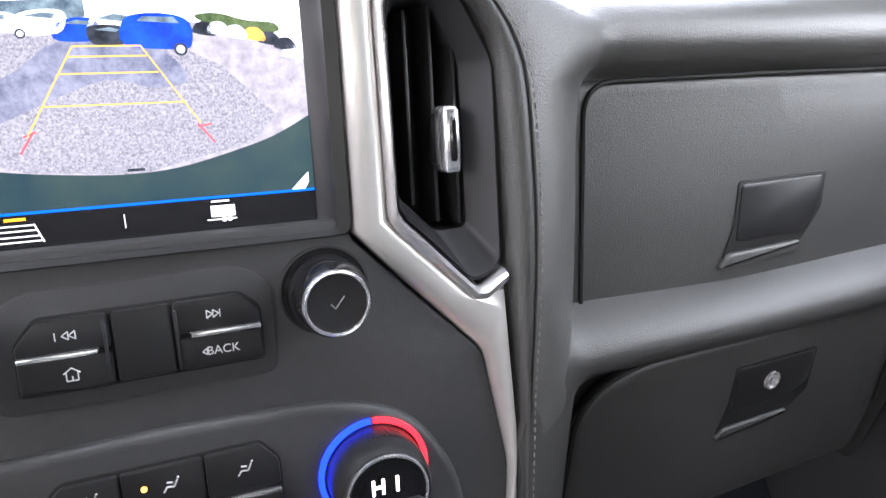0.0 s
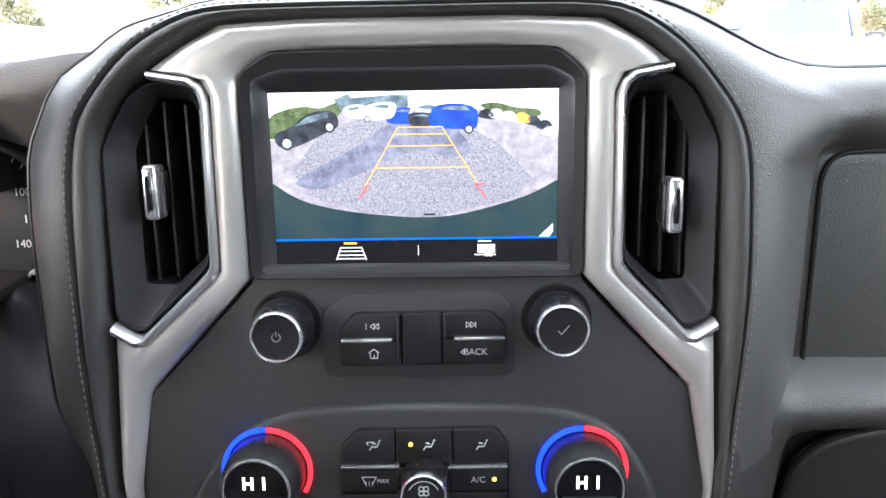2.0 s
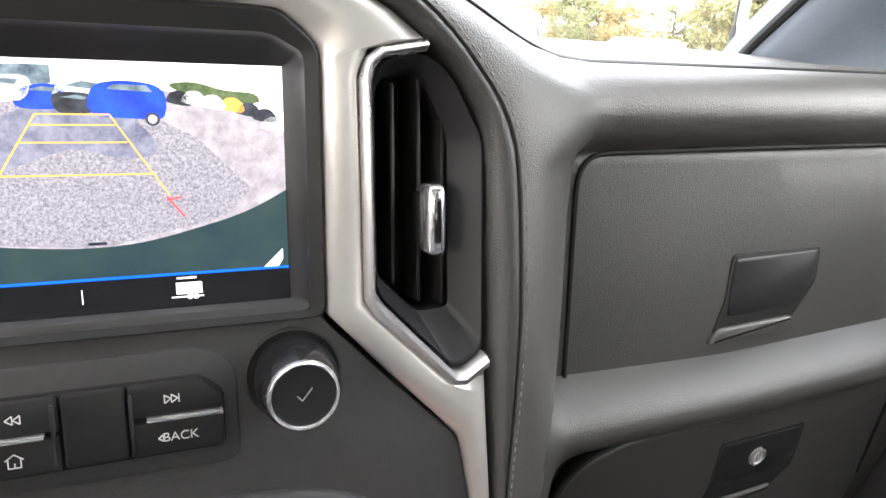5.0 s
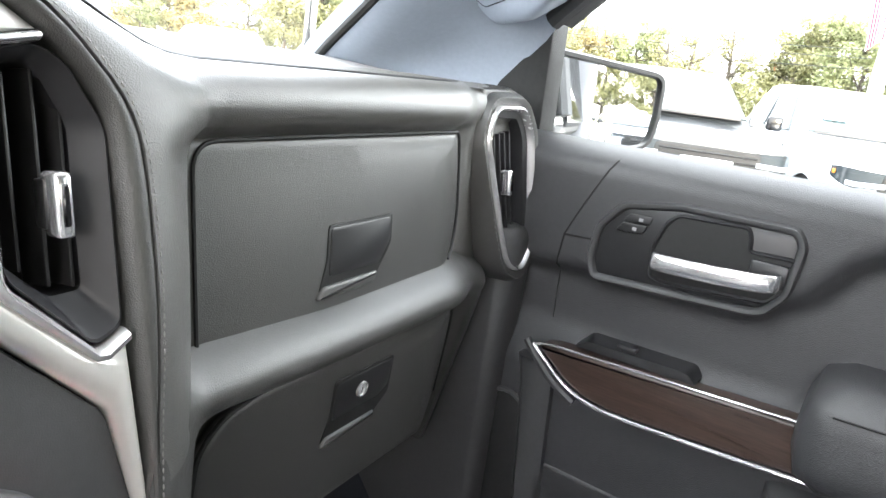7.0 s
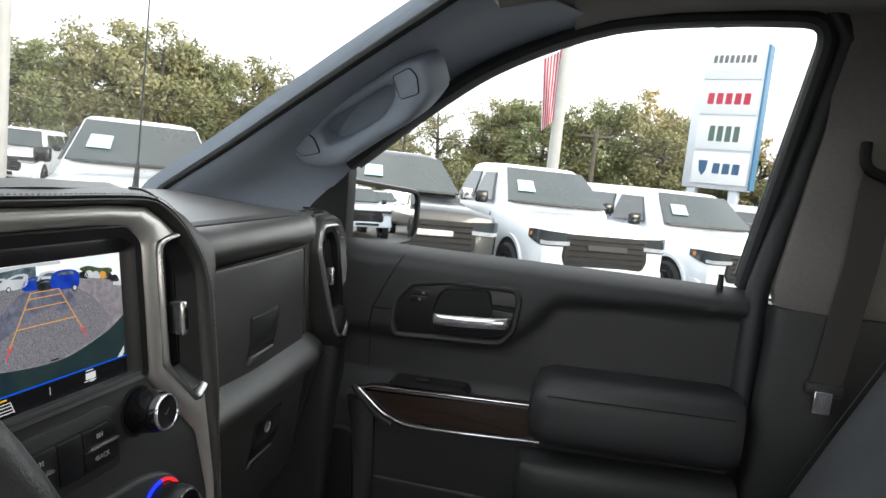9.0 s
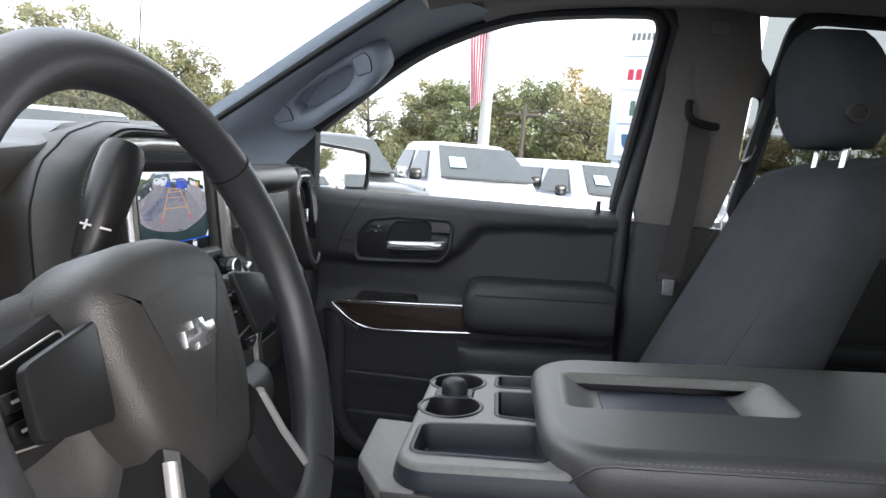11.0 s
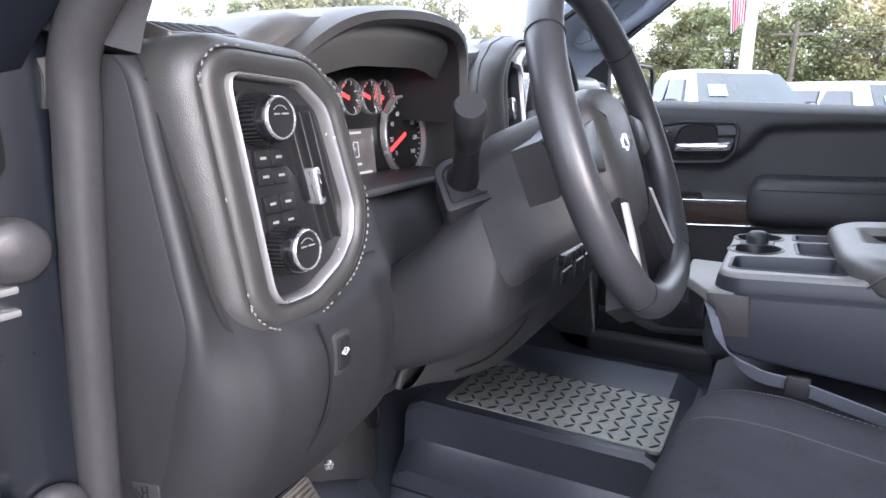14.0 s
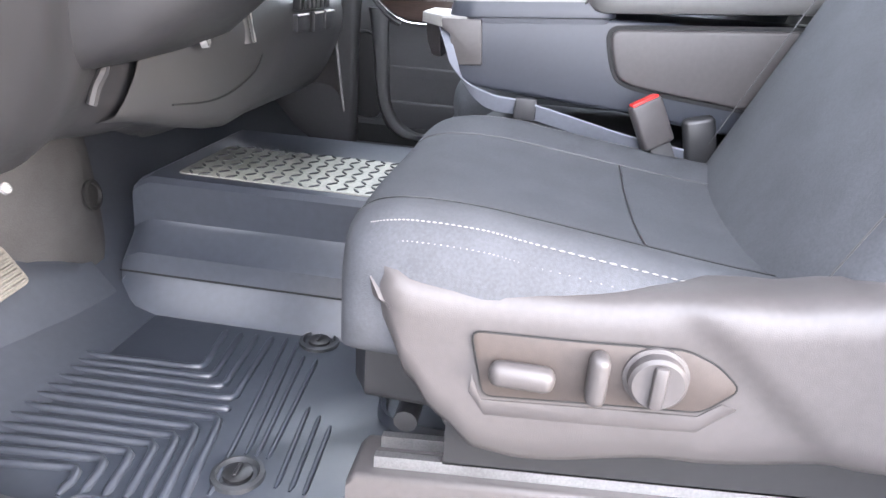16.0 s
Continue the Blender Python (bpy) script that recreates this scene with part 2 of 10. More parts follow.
def loft(bm, rings, closed=True, cap=True):
    vs = [[bm.verts.new(p) for p in r] for r in rings]
    for a, b in zip(vs, vs[1:]):
        bridge(bm, a, b, closed)
    if cap and closed:
        bm.faces.new(vs[0])
        bm.faces.new(vs[-1])
    return bm


def sheet(bm, P, t):
    """A surface of rows of points, given the thickness t behind it."""
    nu, nv = len(P), len(P[0])
    front = [[bm.verts.new(p) for p in row] for row in P]
    back = []
    for i in range(nu):
        row = []
        for j in range(nv):
            a = Vector(P[min(i + 1, nu - 1)][j]) - Vector(P[max(i - 1, 0)][j])
            b = Vector(P[i][min(j + 1, nv - 1)]) - Vector(P[i][max(j - 1, 0)])
            n = a.cross(b)
            n = n.normalized() if n.length > 1e-12 else Vector((0, 0, 1))
            row.append(bm.verts.new(Vector(P[i][j]) - n * t))
        back.append(row)
    for g in (front, back):
        for i in range(nu - 1):
            bridge(bm, g[i], g[i + 1], False)
    bridge(bm, front[0], back[0], False)
    bridge(bm, front[-1], back[-1], False)
    bridge(bm, [r[0] for r in front], [r[0] for r in back], False)
    bridge(bm, [r[-1] for r in front], [r[-1] for r in back], False)
    return bm


def curve3(pts, n=6, closed=False):
    """A smooth line through the points."""
    pts = [Vector(p) for p in pts]
    k, out = len(pts), []
    for i in range(k if closed else k - 1):
        g = (lambda q: pts[q % k]) if closed else (lambda q: pts[max(0, min(k - 1, q))])
        a, b, c, d = g(i - 1), g(i), g(i + 1), g(i + 2)
        for j in range(n):
            t = j / n
            out.append(0.5 * ((2 * b) + (c - a) * t + (2 * a - 5 * b + 4 * c - d) * t * t + (3 * b - a - 3 * c + d) * t ** 3))
    if not closed:
        out.append(pts[-1])
    return out


def curve2(pts, n=6, closed=False):
    return [(p.x, p.y) for p in curve3([(a, b, 0) for a, b in pts], n, closed)]


def tube(bm, path, r, n=8, closed=False, flat=1.0):
    """A round bar along a line; r: radius or radii."""
    path = [Vector(p) for p in path]
    k = len(path)
    rr = r if isinstance(r, (list, tuple)) else [r] * k
    up, rings = None, []
    for i in range(k):
        if closed:
            d = path[(i + 1) % k] - path[i - 1]
        else:
            d = path[min(i + 1, k - 1)] - path[max(i - 1, 0)]
        d.normalize()
        if up is None:
            up = d.orthogonal().normalized()
        up = (up - d * up.dot(d))
        up = up.normalized() if up.length > 1e-6 else d.orthogonal().normalized()
        s = d.cross(up)
        rings.append([bm.verts.new(path[i] + (up * math.cos(a) + s * math.sin(a) * flat) * rr[i]) for a in [2 * math.pi * j / n for j in range(n)]])
    for a, b in zip(rings, rings[1:]):
        bridge(bm, a, b)
    if closed:
        bridge(bm, rings[-1], rings[0])
    else:
        bm.faces.new(rings[0])
        bm.faces.new(rings[-1])
    return bm


def rbox(bm, size, at, r=0.004, seg=2, T=ID, rot=None):
    """A block with rounded edges."""
    g = bmesh.ops.create_cube(bm, size=1)
    m = Matrix.Translation(at) @ (rot.to_4x4() if rot is not None else ID) @ Matrix.Diagonal((*size, 1))
    bmesh.ops.transform(bm, matrix=T @ m, verts=g["verts"])
    if r:
        es = list({e for v in g["verts"] for e in v.link_edges})
        bmesh.ops.bevel(bm, geom=es, offset=r, segments=seg, affect="EDGES", profile=0.5)
    return bm


def lathe(bm, prof, T=ID, n=32, cap=True):
    """A turned shape: prof holds (radius, height) along w."""
    rings = [[bm.verts.new(T @ Vector((r * math.cos(2 * math.pi * j / n), r * math.sin(2 * math.pi * j / n), w))) for j in range(n)] for r, w in prof]
    for a, b in zip(rings, rings[1:]):
        bridge(bm, a, b)
    if cap:
        bm.faces.new(rings[0])
        bm.faces.new(rings[-1])
    return bm


def arcpts(r, a0, a1, n=16, c=(0, 0)):
    return [(c[0] + r * math.cos(radians(a0 + (a1 - a0) * i / n)), c[1] + r * math.sin(radians(a0 + (a1 - a0) * i / n))) for i in range(n + 1)]


def band(bm, r0, r1, a0, a1, w0, w1, T, n=20, c=(0, 0)):
    """A flat arc."""
    A, B = arcpts(r0, a0, a1, n, c), arcpts(r1, a0, a1, n, c)
    return strip(bm, A, B, [(0, w0), (0, w1), (1, w1), (1, w0)], T)


def seg2(bm, a, b, width, w0, w1, T):
    """A straight bar from a to b on a local plane."""
    d = (Vector(b) - Vector(a)).normalized()
    n = Vector((-d.y, d.x)) * width / 2
    a, b = Vector(a), Vector(b)
    return plate(bm, [tuple(a + n), tuple(a - n), tuple(b - n), tuple(b + n)], w0, w1, T, r=min(width, abs(w1 - w0)) * 0.2, seg=1)


def writing(body, size, at, T, material, parent, name="legend"):
    """Letters of the built-in font, as a thin mesh."""
    cu = bpy.data.curves.new(name, "FONT")
    cu.body, cu.size, cu.extrude, cu.align_x, cu.align_y = body, size, size * 0.02, "CENTER", "CENTER"
    tmp = bpy.data.objects.new("tmp", cu)
    scene.collection.objects.link(tmp)
    bpy.context.view_layer.update()
    me = bpy.data.meshes.new_from_object(tmp.evaluated_get(bpy.context.evaluated_depsgraph_get()))
    bpy.data.objects.remove(tmp)
    me.transform(T @ Matrix.Translation(at))
    me.name = name
    me.materials.clear()
    me.materials.append(material)
    ob = new(name, me)
    ob.parent = parent
    if parent.type == "EMPTY":
        ob.matrix_parent_inverse = parent.matrix_basis.inverted()
    return ob


def lerp(x, table):
    """Smooth look-up in a table of (x, value)."""
    if x <= table[0][0]:
        return table[0][1]
    for (a, va), (b, vb) in zip(table, table[1:]):
        if x <= b:
            t = (x - a) / (b - a)
            t = t * t * (3 - 2 * t)
            return va + (vb - va) * t
    return table[-1][1]


# ---- cab shell ----
ST = axes((0, 0.002, 1.34), (1, 0, 0), (0, 0.1357, 0.9907))  # face of the centre stack

# dashboard: one thing with its panels as parts
dash = thing("dashboard", "black grained vinyl dashboard with stitched pads across the cab", "dashboard", (0, 0.2, 1.2))
ZF = [(-0.84, 1.372), (-0.76, 1.384), (-0.69, 1.392), (-0.63, 1.418), (-0.5, 1.436), (-0.4, 1.437), (-0.31, 1.424), (-0.265, 1.404), (-0.2, 1.408), (-0.15, 1.424),
      (-0.1, 1.433), (0, 1.436), (0.1, 1.433), (0.15, 1.416), (0.19, 1.396), (0.25, 1.386), (0.5, 1.386), (0.7, 1.382), (0.76, 1.376), (0.84, 1.362)]
YF = [(-0.84, 0.10), (-0.7, 0.05), (-0.6, 0.03), (-0.35, 0.03), (-0.27, 0.06), (-0.2, 0.045), (0.0, 0.02), (0.15, 0.035), (0.22, 0.062), (0.6, 0.085), (0.72, 0.11), (0.84, 0.16)]
xs = [-0.83 + i * 0.0166 for i in range(101)]
rows = []
for k in range(13):
    t = k / 12
    rows.append([Vector((x, lerp(x, YF) + t * (0.56 - 0.12 * abs(x) ** 2 - lerp(x, YF)), lerp(x, ZF) * (1 - t ** 1.5) + (1.408 - 0.02 * x * x) * t ** 1.5 - 0.012 * max(0, t - 0.75) * 4)) for x in xs])
roll = []
for dy, dz in ((0.004, -0.060), (-0.012, -0.034), (-0.016, -0.016), (-0.010, -0.004)):
    roll.append([Vector((x, lerp(x, YF) + dy * max(0.02, min(1, (-0.15 - x) / 0.1)), lerp(x, ZF) + dz * max(0.02, min(1, (-0.15 - x) / 0.1)))) for x in xs])
rows = roll + rows
part("dash_top", sheet(bmesh.new(), rows, -0.012), LEATHER2, dash, "grained black top pad")


def pface(x):
    return 0.055 * (x - 0.25)


# stitched arch round the centre stack: inner edge and seam on both sides of the middle
AI_L = [(0, 0.083), (0.06, 0.083), (0.108, 0.0805), (0.135, 0.0675), (0.158, 0.050), (0.172, 0.033), (0.181, 0.012), (0.185, -0.05), (0.188, -0.11), (0.192, -0.19), (0.186, -0.31)]
AI_R = [(0, 0.083), (0.06, 0.083), (0.108, 0.0805), (0.133, 0.0675), (0.154, 0.050), (0.167, 0.033), (0.175, 0.012), (0.179, -0.05), (0.181, -0.11), (0.184, -0.19), (0.180, -0.31)]
AS_L = [(0, 0.0885), (0.06, 0.0885), (0.110, 0.0870), (0.137, 0.0795), (0.161, 0.0650), (0.181, 0.0440), (0.194, 0.022), (0.201, -0.02), (0.203, -0.09), (0.202, -0.14), (0.198, -0.19), (0.190, -0.31)]
AS_R = [(0, 0.0885), (0.06, 0.0885), (0.105, 0.0870), (0.128, 0.0810), (0.152, 0.0650), (0.172, 0.0430), (0.186, 0.022), (0.193, -0.005), (0.196, -0.07), (0.194, -0.12), (0.190, -0.17), (0.183, -0.31)]


def arch(right, left):
    """One smooth line over the stack, cut into even steps."""
    line = curve2([(-a, b) for a, b in reversed(left)][:-1] + right, 8)
    cum = [0.0]
    for p, q in zip(line, line[1:]):
        cum.append(cum[-1] + (Vector(q) - Vector(p)).length)
    out, k = [], 0
    for i in range(111):
        d = cum[-1] * i / 110
        while k < len(cum) - 2 and cum[k + 1] < d:
            k += 1
        f = (d - cum[k]) / max(1e-9, cum[k + 1] - cum[k])
        out.append((line[k][0] + (line[k + 1][0] - line[k][0]) * f, line[k][1] + (line[k + 1][1] - line[k][1]) * f))
    return out


ai, asx = arch(AI_R, AI_L), arch(AS_R, AS_L)
ns = []
for i in range(len(asx)):
    d = Vector(asx[min(i + 1, len(asx) - 1)]) - Vector(asx[max(i - 1, 0)])
    ns.append(Vector((-d.y, d.x)).normalized())
# width of the outer fold: narrow over the top, broad beside the wheel, tucked in beside the glove box
OUTW = [lerp(p[1], [(-0.31, 0.020), (-0.20, 0.022), (-0.15, 0.038), (0.0, 0.040), (0.03, 0.034), (0.06, 0.022), (0.084, 0.011), (0.09, 0.010)]) if p[0] < 0 else lerp(p[0], [(0.0, 0.010), (0.10, 0.010), (0.14, 0.005), (0.3, 0.005)]) for p in asx]


def outw(k, add=0.0):
    return [(a[0] + n.x * (w * k + add), a[1] + n.y * (w * k + add)) for a, n, w in zip(asx, ns, OUTW)]


bm = bmesh.new()
lines = [(ai, -0.03), (ai, -0.004)]
for t, w in ((0.08, 0.001), (0.25, 0.006), (0.5, 0.0098), (0.75, 0.0105), (0.92, 0.0090), (1.0, 0.0055)):
    lines.append(([(a[0] + (b[0] - a[0]) * t, a[1] + (b[1] - a[1]) * t) for a, b in zip(ai, asx)], w))
vs = [loop(bm, p, w, ST) for p, w in lines]
for a, b in zip(vs, vs[1:]):
    bridge(bm, a, b, False)
part("stitched_arch", bm, LEATHER, dash, "padded stitched arch round the screen and vents", 70)
bm = bmesh.new()
lines = [(outw(0), 0.0050), (outw(0.04, 0.0008), 0.0078), (outw(0.12, 0.001), 0.0082), (outw(0.4), 0.0045), (outw(0.7), -0.004), (outw(0.93), -0.014), (outw(1.0), -0.019), (outw(1.0, 0.002), -0.030), (outw(1.0, 0.002), -0.13)]
vs = [loop(bm, p, w, ST) for p, w in lines]
for a, b in zip(vs, vs[1:]):
    bridge(bm, a, b, False)
part("arch_fold", bm, LEATHER, dash, "outer leather fold of the arch", 70)


def stitches(name, path, parent, step=0.0046, half=0.0015, r=0.0006, label=""):
    """A row of single stitches along a fine line."""
    bm = bmesh.new()
    acc, last = 0.0, path[0]
    for q in path[1:]:
        acc += (q - last).length
        if acc > step:
            d = (q - last).normalized()
            tube(bm, [q - d * half, q, q + d * half], [r * 0.5, r, r * 0.5], 5)
            acc = 0
        last = q
    return tagged(part(name, bm, STITCH, parent, label), kind="stuff")


stitches("stitch_line", curve3([ST @ Vector((a[0] + n.x * 0.0034, a[1] + n.y * 0.0034, 0.0086)) for a, n in zip(asx, ns)], 8), dash, label="row of grey stitches")
bm = bmesh.new()
tube(bm, [ST @ Vector((a[0], a[1], 0.0058)) for a in asx], 0.0009, 5)
part("arch_seam", bm, DEEP, dash)
bm = bmesh.new()
tube(bm, [ST @ Vector((*p, -0.0175)) for p in outw(1.0)[:62]], 0.0014, 6)
part("seam_bead", bm, SATIN, dash)


# passenger side: a soft pad that rolls over the front and runs down beside the arch
def smooth(x, a, b):
    t = max(0.0, min(1.0, (x - a) / (b - a)))
    return t * t * (3 - 2 * t)


def seam_x(z):
    return lerp((z - 1.34) / 0.9907, sorted((b, a) for a, b in AS_R[2:]))


def stack_y(z, w):
    return 0.002 + 0.137 * (z - 1.34) - w


def drop(x):
    return 0.036 * smooth(x, 0.58, 0.69)


PADP = [(0.064, 1.3862, 1.4330), (0.058, 1.3868, 1.4262), (0.050, 1.3838, 1.4150), (0.043, 1.3780, 1.4020), (0.038, 1.3700, 1.3880), (0.036, 1.3610, 1.3720), (0.0375, 1.3530, 1.3580), (0.043, 1.3460, 1.3470),
        (0.052, 1.3410, 1.3410), (0.060, 1.3360, 1.3360), (0.065, 1.3280, 1.3280), (0.066, 1.30, 1.30), (0.063, 1.26, 1.26), (0.060, 1.22, 1.22), (0.058, 1.185, 1.185), (0.058, 1.15, 1.15)]
grid = [0.0, 0.05, 0.11, 0.18, 0.26, 0.34, 0.43, 0.52, 0.62, 0.73, 0.86, 1.0]
rows = []
for k, (py, pz, zl) in enumerate(PADP):
    xl = seam_x(zl) + 0.001 if k else 0.118
    yl = stack_y(zl, 0.0068) if k else 0.034
    cols = [xl + (0.268 - xl) * g for g in grid] + [0.268 + 0.0136 * (i + 1) for i in range(40)]
    row = []
    for x in cols:
        t = max(0.0, min(1.0, (x - xl) / (0.268 - xl)))
        yy = 0.038 + (py - 0.038) * (1 - smooth(x, 0.640, 0.676)) if pz < 1.35 else py
        yy += pface(x) + drop(x)
        if pz < 1.345 and x > 0.66:
            yy += (0.03 * (1.345 - pz) - 0.010) * smooth(x, 0.66, 0.70) * -0.6
        yy += 0.05 * smooth(x, 0.795, 0.815)
        e = t * t * (3 - 2 * t)
        yk = t ** 1.7 if k > 3 else e
        row.append(Vector((x, yl + (yy - yl) * yk, zl + (pz - zl) * e - 0.004 * smooth(x, 0.62, 0.72) * (pz > 1.35))))
    rows.append(row)
bm = bmesh.new()
sheet(bm, rows, 0.004)
part("passenger_pad", bm, LEATHER2, dash, "soft grained pad round the glove box", 70)
bm = bmesh.new()
tube(bm, curve3([p + Vector((0, 0, 0.0006)) for p in rows[0]], 2), 0.0016, 6)
part("seam_bead", bm, SATIN, dash)

# rolled ledge and lower panel, lapping over the foot of the arch
ZB = [(0.183, 1.150), (0.190, 1.168), (0.200, 1.184), (0.212, 1.194), (0.265, 1.190), (0.40, 1.188), (0.60, 1.190), (0.66, 1.186), (0.71, 1.172), (0.81, 1.160)]
LEDGE = [(0.052, 0.003), (0.043, -0.001), (0.033, -0.006), (0.022, -0.0125), (0.0145, -0.0205), (0.0115, -0.0285), (0.0130, -0.0365), (0.020, -0.0430), (0.031, -0.0470), (0.045, -0.0490), (0.051, -0.055), (0.052, -0.09), (0.058, -0.14), (0.070, -0.20), (0.105, -0.245), (0.20, -0.275)]
rows = []
for k, (py, dz) in enumerate(LEDGE):
    row = []
    for i in range(58):
        x = 0.183 + (0.0062 * i if i < 15 else 0.0868 + 0.0128 * (i - 14))
        zz = lerp(x, ZB) + dz
        side = 1 - smooth(x, 0.238, 0.272)
        yy = py + (0.012 + 0.09 * max(0, -dz - 0.05) - py) * side if k > 6 else py
        right = smooth(x, 0.655, 0.685)
        yy = yy + (0.016 + 0.25 * max(0, -dz - 0.05) - yy) * right if k > 6 else yy
        yy += pface(x) + drop(x) * 0.9 + 0.10 * smooth(x, 0.68, 0.83) ** 1.5
        yl = stack_y(zz, 0.010)
        t = max(0.0, min(1.0, (x - 0.183) / 0.075))
        row.append(Vector((x, yl + (yy - yl) * (t * t * (3 - 2 * t)), zz)))
    rows.append(row)
bm = bmesh.new()
sheet(bm, rows, 0.004)
part("lower_panel", bm, LEATHER, dash, "rolled ledge between the two glove boxes", 70)


def soft_door(bm, outline, f, depth=0.010):
    """A door that follows the surface f, with rounded edges."""
    c = (sum(p[0] for p in outline) / len(outline), sum(p[1] for p in outline) / len(outline))
    rings = []
    for d, h in ((0.0, depth), (0.0, 0.0042), (0.0008, 0.0022), (0.0022, 0.0008), (0.0045, 0.0001), (0.009, 0.0)):
        rings.append([Vector((x, f(x, z) + h, z)) for x, z in offs(outline, d)])
    inner = offs(outline, 0.009)
    for t in (0.88, 0.72, 0.56, 0.40, 0.24, 0.08):
        rings.append([Vector((x, f(x, z), z)) for x, z in [(c[0] + (a - c[0]) * t, c[1] + (b - c[1]) * t) for a, b in inner]])
    return loft(bm, rings)


def upper_y(x, z):
    return 0.0530 + 0.085 * (z - 1.27) + pface(x) + 0.75 * drop(x) - 0.004 * (1 - ((x - 0.45) / 0.2) ** 2)


def lower_y(x, z):
    return 0.0400 - 0.09 * (z - 1.10) + pface(x) + 0.75 * drop(x) - 0.003 * (1 - ((x - 0.46) / 0.2) ** 2)


def latch(door_, f, cx, cz, rec, pad_, lip, slope):
    """Recessed release: dark pocket, paddle and the lip below it."""
    T = axes((cx, f(cx, cz), cz), (1, 0.055, 0), (0, slope, 1))
    loc = lambda p: rnd([(x - cx, z - cz) for x, z in p], 0.004, 3)
    part("latch_recess", plate(bmesh.new(), loc(rec), -0.004, 0.0009, T, 0.0006, 2), DEEP, door_, "", 25)
    part("latch_paddle", plate(bmesh.new(), loc(pad_), -0.002, 0.0019, T, 0.0012, 2), SATIN, door_, "black release paddle")
    bm = bmesh.new()
    plate(bm, loc(lip), -0.002, 0.0040, T, 0.0028, 3)
    part("latch_lip", bm, LEATHER, door_, "", 60)
    return T


glove = part("glove_box_door", soft_door(bmesh.new(), rnd([(0.258, 1.165), (0.40, 1.176), (0.600, 1.182), (0.634, 1.206), (0.652, 1.240), (0.641, 1.300), (0.628, 1.333), (0.420, 1.3345), (0.2555, 1.3345), (0.2555, 1.25)], 0.017, 5), upper_y), LEATHER,
             dash, "upper glove box door in grained vinyl", 50)
latch(glove, upper_y, 0.44, 1.229, [(0.389, 1.1975), (0.464, 1.1985), (0.492, 1.233), (0.4925, 1.2605), (0.402, 1.2605), (0.400, 1.228)], [(0.4025, 1.2150), (0.472, 1.2155), (0.4895, 1.2365), (0.4895, 1.2580), (0.4045, 1.2580), (0.4030, 1.230)], [(0.386, 1.1960), (0.462, 1.1975), (0.470, 1.2090), (0.394, 1.2075)], 0.085)
bm = bmesh.new()
gap = rnd([(0.2680, 1.168), (0.2675, 1.250), (0.2670, 1.3335), (0.420, 1.3355), (0.636, 1.3340), (0.6440, 1.300), (0.6530, 1.240), (0.640, 1.206), (0.612, 1.188)], 0.022, 6)[4:-4]
tube(bm, [Vector((x, upper_y(x, z) - 0.0006, z)) for x, z in gap], 0.0017, 6)
part("door_gap", bm, DEEP, dash)
low = part("lower_glove_door", soft_door(bmesh.new(), rnd([(0.30, 0.968), (0.615, 0.972), (0.650, 1.00), (0.662, 1.095), (0.655, 1.120), (0.635, 1.133), (0.43, 1.1375), (0.325, 1.1345), (0.290, 1.124), (0.271, 1.102), (0.266, 1.00)], 0.014, 5), lower_y), LEATHER,
           dash, "lower glove box door in grained vinyl", 50)
bm = bmesh.new()
tube(bm, [Vector((x, lower_y(x, z) + 0.0008, z)) for x, z in rnd([(0.2635, 1.00), (0.2685, 1.103), (0.288, 1.1265), (0.324, 1.1370), (0.43, 1.1400), (0.636, 1.1355), (0.6575, 1.1215), (0.6645, 1.095), (0.6525, 1.00)], 0.014, 5)[3:-3]], 0.0024, 6)
part("door_gap", bm, DEEP, dash)
LK = latch(low, lower_y, 0.456, 1.079, [(0.408, 1.0455), (0.481, 1.0475), (0.508, 1.070), (0.507, 1.1125), (0.416, 1.1125), (0.416, 1.075)], [(0.4185, 1.0700), (0.488, 1.0715), (0.504, 1.0800), (0.5045, 1.1100), (0.4185, 1.1100)], [(0.406, 1.0440), (0.479, 1.0460), (0.487, 1.0560), (0.413, 1.0545)], -0.09)
bm = bmesh.new()
lathe(bm, [(0.0085, 0.001), (0.0085, 0.0036), (0.0065, 0.0043), (0.0062, 0.0026), (0.001, 0.0026)], LK @ Matrix.Translation((0.002, 0.012, 0.0)), 20)
rbox(bm, (0.0012, 0.006, 0.001), (0.002, 0.012, 0.0030), 0, T=LK)
part("lock_cylinder", bm, CHROME_D, low, "round key lock")

# black fascia under the screen
bm = bmesh.new()
FA = [(-0.0985, -0.060), (-0.0985, -0.069), (-0.1725, -0.146), (-0.1795, -0.206), (-0.172, -0.32), (0.172, -0.32), (0.1795, -0.206), (0.1665, -0.139), (0.0985, -0.069), (0.0985, -0.060)]
plate(bm, rnd(FA, 0.006, 3), -0.04, 0.0005, ST, 0.002)
part("fascia", bm, PLASTIC, dash, "matt black centre fascia")
